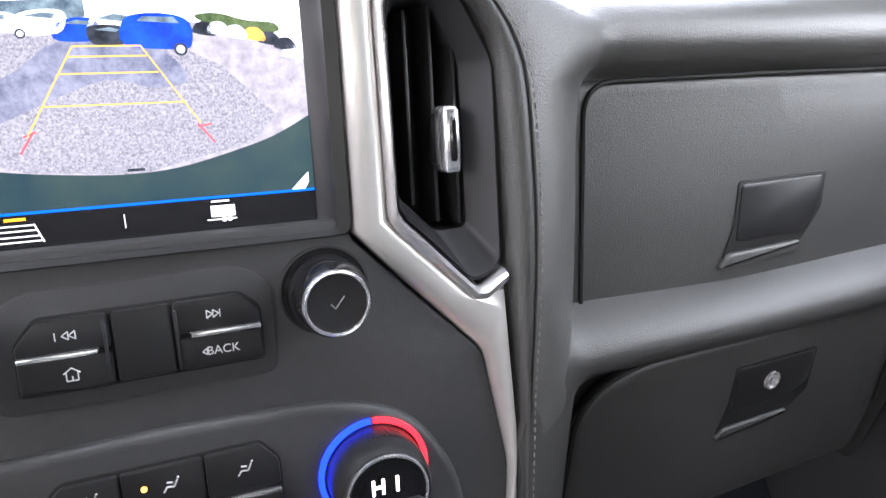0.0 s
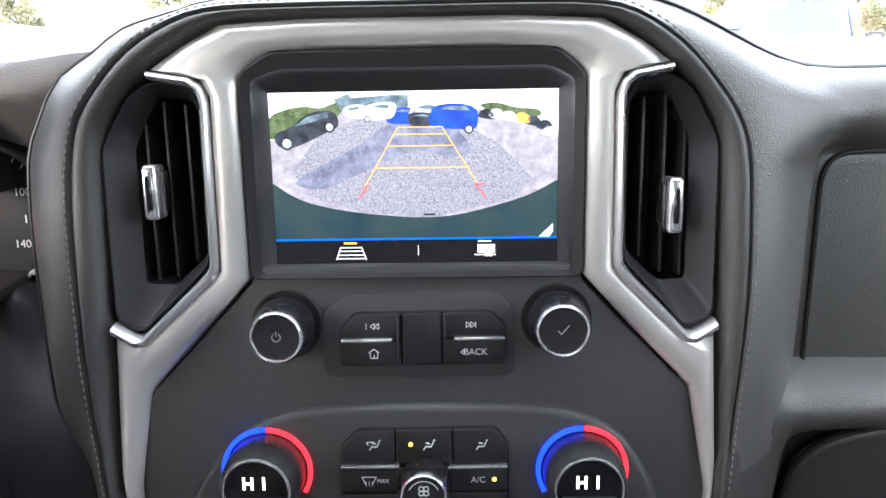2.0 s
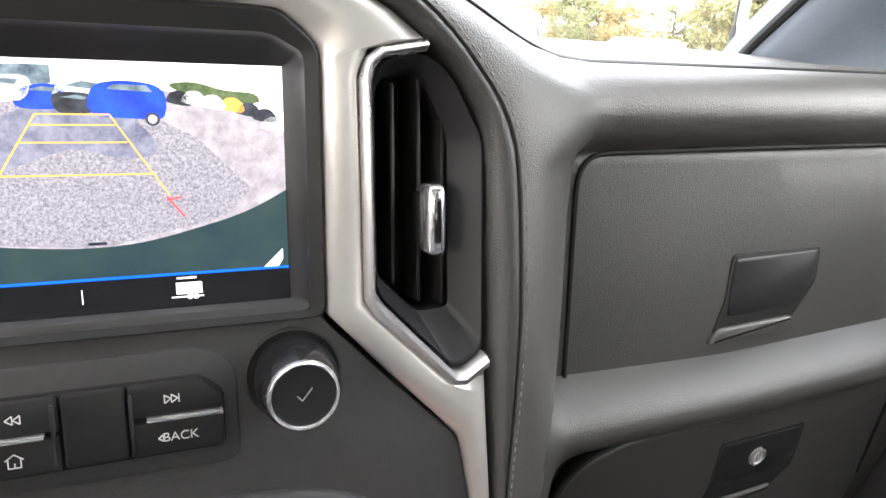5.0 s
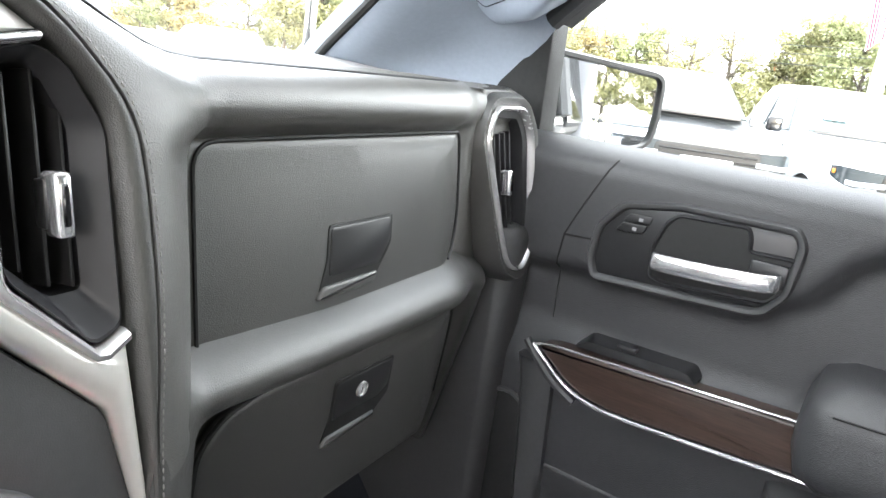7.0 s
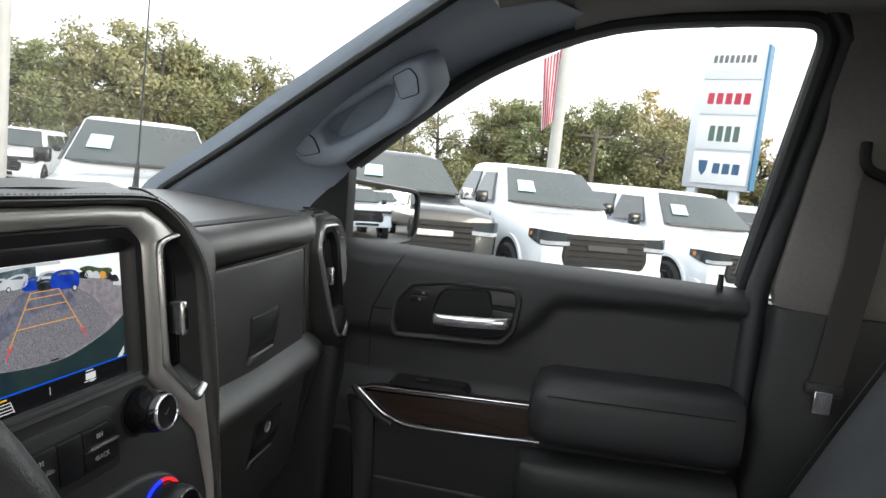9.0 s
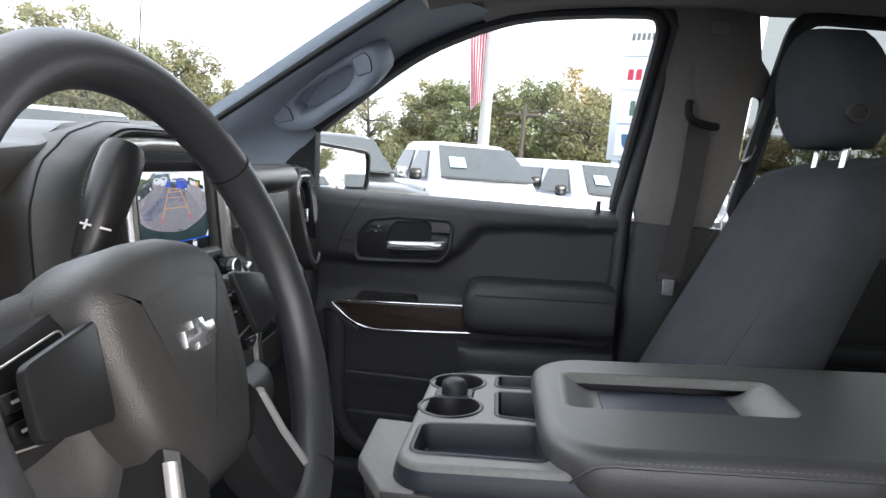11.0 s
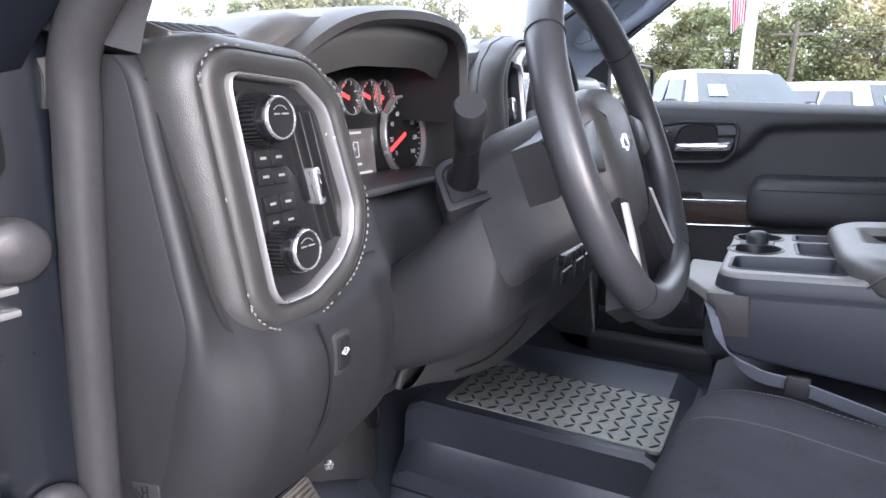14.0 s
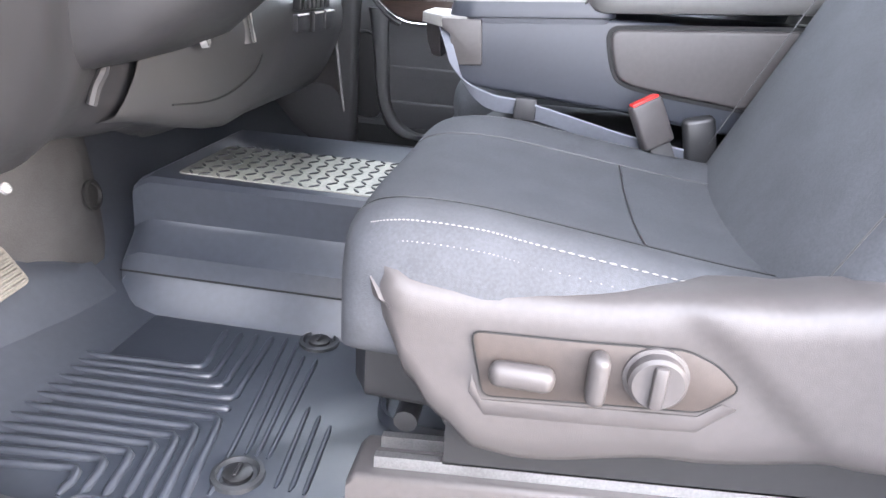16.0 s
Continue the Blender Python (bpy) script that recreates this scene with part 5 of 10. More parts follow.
seg2(bm, (0, 0.0005), (0, 0.0035), 0.0008, 0.0048, 0.0053, BK)
seg2(bm, (-0.0055, 0.002), (-0.0045, 0.002), 0.003, 0.0048, 0.0053, BK)
seg2(bm, (0.0045, 0.002), (0.0055, 0.002), 0.003, 0.0048, 0.0053, BK)
part("printed_symbol", bm, WHITEINK, brk)

# small window defrosters on the dash top
for s in (-1, 1):
    G = axes((-0.713, 0.060, 1.3965), (1, 0.07, 0.03), (0, 0.96, 0.28)) if s < 0 else axes((0.735, 0.125, 1.382), (1, 0.1, 0), (0, 0.98, 0.14))
    gr = thing("defroster_grille", "small slotted window defroster grille on the dash top", "air vent", G @ Vector((0, 0, 0)), "defrosters")
    bm = bmesh.new()
    plate(bm, rnd([(-0.046, -0.018), (0.040, -0.018), (0.046, 0.016), (-0.042, 0.016)], 0.006), -0.012, 0.0012, G, 0.001)
    part("frame", bm, LEATHER2, gr)
    for i in range(6):
        bm = bmesh.new()
        u = -0.040 + i * 0.0130
        plate(bm, rnd([(u, -0.014), (u + 0.0100, -0.014), (u + 0.0140, 0.012), (u + 0.004, 0.012)], 0.001, 2), 0.0, 0.0018, G, 0.0003, 1)
        part("slot", bm, DEEP, gr)

# ---- instrument cluster ----
cl = thing("instrument_cluster", "instrument cluster with small gauges, speedometer and lit message panel", "gauge cluster", (-0.43, 0.1, 1.3))
HO = [(-0.668, 1.330), (-0.660, 1.372), (-0.615, 1.408), (-0.560, 1.428), (-0.480, 1.438), (-0.400, 1.438), (-0.345, 1.430), (-0.318, 1.412), (-0.308, 1.380), (-0.300, 1.310)]
HI = [(-0.650, 1.330), (-0.645, 1.366), (-0.606, 1.392), (-0.556, 1.410), (-0.480, 1.419), (-0.402, 1.419), (-0.352, 1.412), (-0.330, 1.398), (-0.322, 1.375), (-0.314, 1.310)]
ho, hi = curve2(HO, 5), curve2(HI, 5)
bm = bmesh.new()
L = []
for p, y, k in ((ho, 0.16, 0), (ho, 0.05, 0), (ho, 0.0, 0), ([(a[0] * 0.75 + b[0] * 0.25, a[1] * 0.75 + b[1] * 0.25) for a, b in zip(ho, hi)], -0.012, 0), ([(a[0] * 0.3 + b[0] * 0.7, a[1] * 0.3 + b[1] * 0.7) for a, b in zip(ho, hi)], -0.012, 0), (hi, -0.002, 0), (hi, 0.03, 0), ([(-0.46 + (a + 0.46) * 0.93, 1.33 + (b - 1.33) * 0.93) for a, b in hi], 0.115, 0)):
    L.append([bm.verts.new((a, y + 0.012 * ((a + 0.46) / 0.15) ** 2 * (1 if y < 0.05 else 0), b)) for a, b in p])
for a, b in zip(L[:6], L[1:6]):
    bridge(bm, a, b, False)
bi = bmesh.new()
L2 = [[bi.verts.new(v_.co) for v_ in r_] for r_ in L[5:]]
bmesh.ops.delete(bm, geom=[v_ for r_ in L[6:] for v_ in r_], context="VERTS")
for a, b in zip(L2, L2[1:]):
    bridge(bi, a, b, False)
part("hood", bm, LEATHER, cl, "grained vinyl hood", 60)
part("hood_lining", bi, VENTBLACK, cl, "dark plastic hood lining", 60)
CF = axes((-0.418, 0.098, 1.315), (1, 0, 0), (0, 0.12, 1))
bm = bmesh.new()
plate(bm, rnd([(-0.20, -0.085), (0.125, -0.085), (0.125, 0.085), (-0.20, 0.085)], 0.02), -0.02, 0.0, CF, 0.002)
part("face", bm, SATIN, cl)
bm = bmesh.new()
rbox(bm, (0.36, 0.10, 0.010), (-0.475, 0.060, 1.2425), 0.004, 2)
part("shelf", bm, PLASTIC, cl)


def gauge(u, v, r, marks, needle, big=False):
    G = CF @ Matrix.Translation((u, v, 0.002))
    bm = bmesh.new()
    lathe(bm, [(r, 0.0), (r, 0.006), (r * 0.97, 0.0085), (r * 0.91, 0.0085), (r * 0.88, 0.002)], G, 40, False)
    g = part("gauge_ring", bm, CHROME if not big else CHROME_D, cl, "bright gauge ring")
    bm = bmesh.new()
    lathe(bm, [(r * 0.9, 0.0005), (r * 0.9, 0.0015), (0.0001, 0.0015)], G, 40, False)
    part("dial", bm, DEEP, g)
    bm = bmesh.new()
    for i in range(marks + 1):
        a = radians(225 - 270 * i / marks)
        k = 0.72 if i % 4 == 0 else 0.78
        seg2(bm, (r * k * math.cos(a), r * k * math.sin(a)), (r * 0.85 * math.cos(a), r * 0.85 * math.sin(a)), 0.0009 if big else 0.0012, 0.0014, 0.0019, G)
    tagged(part("scale", bm, WHITEINK, g), kind="stuff")
    a = radians(needle)
    bm = bmesh.new()
    seg2(bm, (-r * 0.12 * math.cos(a), -r * 0.12 * math.sin(a)), (r * 0.72 * math.cos(a), r * 0.72 * math.sin(a)), r * 0.09 if big else r * 0.2, 0.002, 0.0032, G)
    part("needle", bm, NEEDLE, g, "lit red needle")
    if not big:
        bm = bmesh.new()
        band(bm, r * 0.62, r * 0.82, 105, 160, 0.0015, 0.0020, G, 10)
        part("red_zone", bm, NEEDLE, g)
    return G, g


for u in (-0.072, -0.026, 0.020, 0.052):
    gauge(u, 0.026, 0.0225, 8, 160)
for u, vals in ((0.096, ("0", "20", "40", "60", "80", "100", "120", "140")), (-0.145, ("0", "1", "2", "3", "4", "5", "6", "7"))):
    G, g = gauge(u, -0.026, 0.056, 28, 205, True)
    for i, tx in enumerate(vals):
        a = radians(225 - 270 * i / 7)
        writing(tx, 0.0085, (0.056 * 0.56 * math.cos(a), 0.056 * 0.56 * math.sin(a), 0.0022), G, WHITEINK, g, "figure")
E_DIC = emat("lit_message_panel", (0.16, 0.135, 0.115), 0.8, (0.20, 0.17, 0.15), 30)
E_DICI = emat("lit_message_text", (0.75, 0.70, 0.64), 0.8)
part("message_panel", plate(bmesh.new(), [(-0.058, -0.070), (0.022, -0.070), (0.022, -0.012), (-0.058, -0.012)], 0.001, 0.003, CF, 0.0005), E_DIC, cl, "lit amber-grey message panel")
bm = bmesh.new()
for a, b, w in (((-0.040, -0.0165), (-0.005, -0.0165), 0.003), ((-0.030, -0.055), (-0.010, -0.055), 0.003), ((-0.052, -0.066), (-0.044, -0.066), 0.004), ((-0.022, -0.066), (0.012, -0.066), 0.003), ((-0.024, -0.028), (-0.024, -0.046), 0.0015), ((-0.014, -0.028), (-0.014, -0.046), 0.0015), ((-0.024, -0.028), (-0.014, -0.028), 0.0015), ((-0.024, -0.046), (-0.014, -0.046), 0.0015)):
    seg2(bm, a, b, w, 0.0028, 0.0034, CF)
part("message_bar", bm, E_DICI, cl)

# ---- steering column and wheel ----
WT = axes((-0.410, -0.238, 1.306), (1, 0, 0), (0, math.sin(radians(22)), math.cos(radians(22))))
col = thing("steering_column", "black steering column shroud with stalks behind the wheel", "steering column", WT @ Vector((0, 0, -0.1)))
bm = bmesh.new()


def sq(u0, u1, v0, v1, w, r, T, n=5):
    return [T @ Vector((a, b, w)) for a, b in rnd([(u0, v0), (u1, v0), (u1, v1), (u0, v1)], r, n)]


loft(bm, [sq(-0.058, 0.058, -0.062, 0.050, -0.040, 0.03, WT), sq(-0.078, 0.072, -0.080, 0.056, -0.052, 0.03, WT), sq(-0.090, 0.080, -0.095, 0.052, -0.120, 0.03, WT), sq(-0.094, 0.084, -0.112, 0.040, -0.155, 0.035, WT)])
part("shroud", bm, PLASTIC, col, "", 50)
bm = bmesh.new()
loft(bm, [sq(-0.095, 0.095, -0.110, 0.005, -0.150, 0.04, WT), sq(-0.112, 0.110, -0.150, -0.008, -0.175, 0.05, WT), sq(-0.118, 0.115, -0.170, -0.035, -0.240, 0.05, WT), sq(-0.120, 0.115, -0.170, -0.06, -0.320, 0.05, WT)])
part("lower_cover", bm, PLASTIC2, col, "grey lower column cover", 50)
bm = bmesh.new()
rbox(bm, (0.003, 0.050, 0.020), (-0.0845, -0.005, -0.085), 0.002, 2, WT)
rbox(bm, (0.006, 0.024, 0.014), (-0.0855, 0.006, -0.085), 0.002, 2, WT)
rbox(bm, (0.006, 0.014, 0.014), (-0.0855, -0.016, -0.085), 0.002, 2, WT)
part("tilt_switch", bm, SATIN, col)
# turn signal stalk on a square plate
SP = axes((-0.502, -0.087, 1.263), (0.027, -0.035, 0.013), (0.027, 0.023, 0.041))
bm = bmesh.new()
plate(bm, rnd([(-0.029, -0.032), (0.029, -0.030), (0.027, 0.026), (-0.014, 0.030), (-0.027, 0.020)], 0.006), -0.05, 0.0, SP, 0.002)
part("stalk_plate", bm, PLASTIC2, col)
bm = bmesh.new()
tube(bm, [SP @ Vector((a_, b_, 0.0006)) for a_, b_ in rnd([(-0.021, -0.024), (0.022, -0.022), (0.020, 0.018), (-0.010, 0.022), (-0.020, 0.014)], 0.005)], 0.0013, 5, True)
part("plate_gap", bm, DEEP, col)
bm = bmesh.new()
tube(bm, [(-0.490, -0.081, 1.256), (-0.502, -0.087, 1.266), (-0.511, -0.092, 1.274), (-0.548, -0.111, 1.304)], [0.0200, 0.0185, 0.0135, 0.0120], 20)
stk = part("turn_signal_stalk", bm, SATIN, col, "black stalk")
bm = bmesh.new()
tube(bm, [(-0.546, -0.110, 1.302), (-0.552, -0.113, 1.307), (-0.572, -0.123, 1.324)], [0.0120, 0.0142, 0.0142], 24)
part("stalk_collar", bm, SATIN, stk)
bm = bmesh.new()
tube(bm, [(-0.571, -0.1225, 1.323), (-0.588, -0.131, 1.3375), (-0.591, -0.1325, 1.340)], [0.0155, 0.0155, 0.0135], 24)
part("stalk_tip", bm, PLASTIC2, stk, "grey end cap")
# gear lever on the right of the column
bm = bmesh.new()
tube(bm, curve3([(-0.370, -0.110, 1.290), (-0.348, -0.104, 1.308), (-0.326, -0.100, 1.332)], 4), 0.010, 12)
gl = part("gear_lever", bm, SATIN, col, "column gear lever")
LV = axes((-0.306, -0.100, 1.368), (0.88, 0, -0.47), (0.47, 0, 0.88))
bm = bmesh.new()
loft(bm, [[LV @ Vector((a_ * k, v_, b_ * k * 0.85)) for a_, b_ in arcpts(0.019, 0, 345, 23)] for v_, k in ((-0.052, 0.62), (-0.045, 0.78), (-0.010, 0.95), (0.025, 1.05), (0.042, 1.0), (0.049, 0.86), (0.052, 0.5))])
grip = part("lever_grip", bm, SATIN, gl, "black lever grip")
bm = bmesh.new()
seg2(bm, (-0.012, -0.026), (-0.004, -0.026), 0.0016, 0.0158, 0.0168, LV @ Matrix.Rotation(radians(-60), 4, "Y"))
seg2(bm, (-0.008, -0.030), (-0.008, -0.022), 0.0016, 0.0158, 0.0168, LV @ Matrix.Rotation(radians(-60), 4, "Y"))
seg2(bm, (0.002, -0.026), (0.010, -0.026), 0.0016, 0.0158, 0.0168, LV @ Matrix.Rotation(radians(-60), 4, "Y"))
part("printed_symbol", bm, WHITEINK, grip)
bm = bmesh.new()
tube(bm, curve3([(-0.420, 0.030, 1.035), (-0.440, 0.010, 1.025), (-0.447, 0.018, 1.004), (-0.452, 0.022, 0.985)], 4), 0.006, 8)
solo("column_release_lever", bm, PLASTIC2, "grey column release lever under the shroud", "lever")

wheel = thing("steering_wheel", "black leather steering wheel with silver lower spokes", "steering wheel", WT @ Vector((0, 0, 0)))
bm = bmesh.new()
ring = []
for i in range(72):
    a = 2 * math.pi * i / 72
    flatb = 0.004 * max(0, -math.sin(a)) ** 8
    ring.append(WT @ Vector((0.176 * math.cos(a), (0.176 - flatb * 3) * math.sin(a), -0.016)))
tube(bm, ring, 0.0172, 18, True, 1.0)
part("rim", bm, M("leather_rim", (0.050, 0.050, 0.054), 0.38, spec=0.8, bump=0.2, bscale=800, cells=True), wheel, "leather-wrapped rim")
for a in (38, 142, 232, 308):
    bm = bmesh.new()
    c = Vector((0.176 * math.cos(radians(a)), 0.176 * math.sin(radians(a)), -0.016))
    rad, tan = Vector((math.cos(radians(a)), math.sin(radians(a)), 0)), Vector((0, 0, 1))
    tube(bm, [WT @ (c + (rad * math.cos(q) + tan * math.sin(q)) * 0.0174) for q in [2 * math.pi * k / 24 for k in range(24)]], 0.0009, 5, True)
    part("rim_seam", bm, DEEP, wheel)
# hub pad, set back from the rim
WH = WT @ Matrix.Translation((0, 0, -0.018))
bm = bmesh.new()
HB = rnd([(-0.072, 0.052), (-0.078, 0.020), (-0.066, -0.045), (-0.036, -0.092), (0.036, -0.092), (0.066, -0.045), (0.078, 0.020), (0.072, 0.052), (0.030, 0.066), (-0.030, 0.066)][::-1], 0.018, 5)
hubr = []
for k, (d, w) in enumerate(((0.0, -0.045), (0.0, -0.012), (0.004, -0.002), (0.012, 0.004), (0.030, 0.009))):
    hubr.append([WH @ Vector((a, b, w)) for a, b in offs(HB, d)])
loft(bm, hubr)
part("hub_pad", bm, LEATHER, wheel, "soft grained centre pad", 60)
bm = bmesh.new()
plate(bm, [(-0.020, -0.005), (-0.007, -0.005), (-0.007, -0.009), (0.008, -0.009), (0.008, -0.005), (0.021, -0.005), (0.019, 0.005), (0.008, 0.005), (0.008, 0.009), (-0.007, 0.009), (-0.007, 0.005), (-0.018, 0.005)], 0.006, 0.0115, WH, 0.0012)
part("emblem", bm, CHROME, wheel, "small bright cross-shaped badge")
WP = WH @ Matrix.Translation((0, 0, -0.020))
for s in (-1, 1):
    bm = bmesh.new()
    strip(bm, [(s * 0.070, 0.040), (s * 0.110, 0.030), (s * 0.168, 0.022)], [(s * 0.074, -0.020), (s * 0.115, -0.026), (s * 0.166, -0.030)], [(0, -0.03), (0, -0.004), (0.15, 0.002), (0.85, 0.002), (1, -0.004), (1, -0.03)], WP)
    sp = part("side_spoke", bm, SATIN, wheel)
    bm = bmesh.new()
    plate(bm, rnd([(s * 0.080, 0.030), (s * 0.135, 0.020), (s * 0.140, -0.014), (s * 0.090, -0.022)][::s], 0.006), 0.0, 0.005, WH, 0.0015)
    pad = part("switch_pad", bm, SATIN, wheel, "switch pad with a bright edge")
    bm = bmesh.new()
    tube(bm, [WP @ Vector((a, b, 0.0048)) for a, b in rnd([(s * 0.080, 0.030), (s * 0.135, 0.020), (s * 0.140, -0.014), (s * 0.090, -0.022)], 0.006)], 0.0006, 6, True)
    part("pad_edge", bm, SILVER, pad)
    for i in range(3):
        for j in range(2):
            bm = bmesh.new()
            rbox(bm, (0.012, 0.009, 0.004), (s * (0.098 + i * 0.0145), 0.012 - j * 0.0135 - 0.003 * i, 0.006), 0.0015, 2, WP)
            b2 = part("wheel_key", bm, SATIN, pad)
            bm = bmesh.new()
            rbox(bm, (0.0045, 0.0016, 0.0006), (s * (0.098 + i * 0.0145), 0.012 - j * 0.0135 - 0.003 * i, 0.0082), 0, T=WP)
            part("printed_bar", bm, WHITEINK, b2)
    bm = bmesh.new()
    strip(bm, [(s * 0.058, -0.050), (s * 0.072, -0.090), (s * 0.092, -0.128), (s * 0.116, -0.146)], [(s * 0.030, -0.085), (s * 0.040, -0.115), (s * 0.060, -0.145), (s * 0.082, -0.168)], [(0, -0.03), (0, 0.0), (0.15, 0.006), (0.85, 0.004), (1, -0.002), (1, -0.03)], WH)
    part("lower_spoke", bm, SATIN, wheel)
    bm = bmesh.new()
    strip(bm, [(s * 0.064, -0.056), (s * 0.078, -0.092), (s * 0.097, -0.126), (s * 0.118, -0.144)], [(s * 0.059, -0.060), (s * 0.071, -0.095), (s * 0.089, -0.130), (s * 0.108, -0.150)], [(0, 0.001), (0, 0.004), (0.3, 0.0075), (0.7, 0.0075), (1, 0.004), (1, 0.001)], WH)
    part("spoke_trim", bm, SILVER, wheel, "satin silver spoke trim", 60)

# ---- floor, tunnel and pedals ----
floor = tagged(new("floor"), "black rubber floor of the cab", "floor", "", "structure")
floor.empty_display_size = 0.05
bm = bmesh.new()
prof = [(-2.2, 0.598), (-0.9, 0.598), (-0.62, 0.60), (0.06, 0.604), (0.14, 0.622), (0.24, 0.70), (0.36, 0.84), (0.42, 0.95), (0.44, 1.20)]
rows = []
for i in range(41):
    x = -0.80 + 1.60 * i / 40
    rows.append([Vector((x, y, z)) for y, z in prof])
sheet(bm, rows, 0.02)
part("floor_pan", bm, MATRUB, floor, "dark rubber floor covering")
# tunnel hump with a moulded liner
bm = bmesh.new()
rows = []
for y in (-1.2, -0.6, -0.28, -0.24, -0.10, 0.04, 0.11, 0.15, 0.172, 0.180):
    up = -0.02 * max(0.0, (y - 0.15) / 0.03) ** 2
    dz = 0.0 if y > -0.26 else -0.02
    rows.append([Vector((x, y, z + up * (0.6 if abs(x) > 0.21 else 1) + dz)) for x, z in ((-0.252, 0.600), (-0.235, 0.632), (-0.214, 0.660), (-0.209, 0.669), (-0.202, 0.698), (-0.196, 0.703), (-0.164, 0.733), (-0.160, 0.740), (-0.156, 0.800), (-0.149, 0.809), (-0.135, 0.812), (0.20, 0.812), (0.23, 0.79), (0.30, 0.70), (0.33, 0.60))])
sheet(bm, rows, -0.012)
liner = thing("tunnel_liner", "moulded black rubber liner over the tunnel with a diamond plate panel", "floor liner", (0.0, 0.0, 0.7))
part("liner_shell", bm, MATRUB, liner, "", 25)
bm = bmesh.new()
PLT = axes((0, 0, 0.8125), (1, 0, 0), (0, 1, 0))
plate(bm, rnd([(-0.138, -0.262), (0.070, -0.262), (0.062, 0.115), (-0.128, 0.115)], 0.01), -0.004, 0.0016, PLT, 0.001)
plt = part("tread_plate", bm, M("worn_tread_rubber", (0.26, 0.26, 0.225), 0.5, bump=0.4, bscale=500, var=0.3, vscale=9), liner, "dusty diamond-pattern panel")
# raised diamonds; their dark rubber paints in the shade of the relief
bm = bmesh.new()
for i in range(9):
    for j in range(16):
        u, v = -0.122 + i * 0.0225, -0.250 + j * 0.0230
        if u > 0.064:
            continue
        a = radians(40 if (i + j) % 2 else -40)
        dx, dy = math.cos(a) * 0.0105, math.sin(a) * 0.0105
        nx, ny = -math.sin(a) * 0.0022, math.cos(a) * 0.0022
        plate(bm, [(u - dx, v - dy), (u - dx * 0.4 + nx, v - dy * 0.4 + ny), (u + dx * 0.4 + nx, v + dy * 0.4 + ny), (u + dx, v + dy), (u + dx * 0.4 - nx, v + dy * 0.4 - ny), (u - dx * 0.4 - nx, v - dy * 0.4 - ny)][::-1], 0.001, 0.0036, PLT, 0.0007, 1, False)
tagged(part("shaded_diamond", bm, RUBBER, plt), kind="stuff")

# floor mat with raised chevron ribs
mat = thing("floor_liner", "black rubber floor liner with chevron ribs and two round eyelets", "floor mat", (-0.45, -0.1, 0.61))
bm = bmesh.new()
mo = rnd([(-0.785, -0.46), (-0.44, -0.46), (-0.425, -0.306), (-0.335, -0.294), (-0.300, -0.262), (-0.214, -0.250), (-0.205, -0.20), (-0.205, 0.06), (-0.235, 0.17), (-0.70, 0.17), (-0.785, 0.06)], 0.03, 4)
MZ = axes((0, 0, 0.612), (1, 0, 0), (0, 1, 0))
plate(bm, mo, -0.008, 0.002, MZ, 0.003)
part("mat_base", bm, MATRUB, mat)
bm = bmesh.new()
rim_o, rim_i = mo, offs(mo, 0.012)
ringf(bm, rim_o, rim_i, [(0, 0.0), (0.1, 0.014), (0.6, 0.016), (1, 0.0)], MZ)
part("mat_rim", bm, MATRUB, mat, "", 30)
bm = bmesh.new()
rows = []
for i in range(27):
    x = -0.74 + i * 0.0192
    f = lerp(x, [(-0.74, 0.0), (-0.5, 0.01), (-0.25, 0.020)])
    q = lerp(x, [(-0.74, 1.0), (-0.46, 1.0), (-0.40, 0.72), (-0.33, 0.46), (-0.24, 0.30)])
    rows.append([Vector((x, 0.155 + (y - 0.155) * q, 0.606 + (z - 0.606) * q + (f if 0 < k < 7 else 0))) for k, (y, z) in enumerate(((0.155, 0.606), (0.170, 0.618), (0.185, 0.642), (0.205, 0.676), (0.235, 0.715), (0.275, 0.765), (0.32, 0.82), (0.36, 0.87)))])
sheet(bm, rows, 0.01)
part("toe_board", bm, MATRUB, mat, "", 60)
# dark wall of the footwell beside the tunnel, with the round plug in it
bm = bmesh.new()
sheet(bm, [[Vector((x, 0.222 + 0.42 * max(0.0, -0.27 - x) ** 1.2 + 0.16 * (z - 0.75) + 0.9 * max(0.0, x + 0.205) ** 1.2, z)) for x in [-0.62 + 0.03 * i for i in range(20)]] for z in (1.02, 0.95, 0.88, 0.80, 0.72, 0.64, 0.60)], 0.01)
part("footwell_wall", bm, CARPET, floor, "dark felt-covered footwell wall", 60)
# ribs run back from the toe board, then part: the inner ones turn to the tunnel, the outer ones to the sill
CORNER = [(-0.366, -0.036), (-0.384, -0.060), (-0.402, -0.084), (-0.424, -0.108), (-0.445, -0.113), (-0.465, -0.108), (-0.488, -0.090), (-0.509, -0.076), (-0.528, -0.060), (-0.547, -0.042), (-0.565, -0.022), (-0.585, -0.004)]
RZ = 0.6142


def rib(pts, r=0.0058):
    bm = bmesh.new()
    pts = [Vector((a, b, RZ)) for a, b in pts]
    tube(bm, pts, [r * 0.5] + [r] * (len(pts) - 2) + [r * 0.5], 8, False, 1.0)
    part("rib", bm, MATRUB, mat, "", 60)


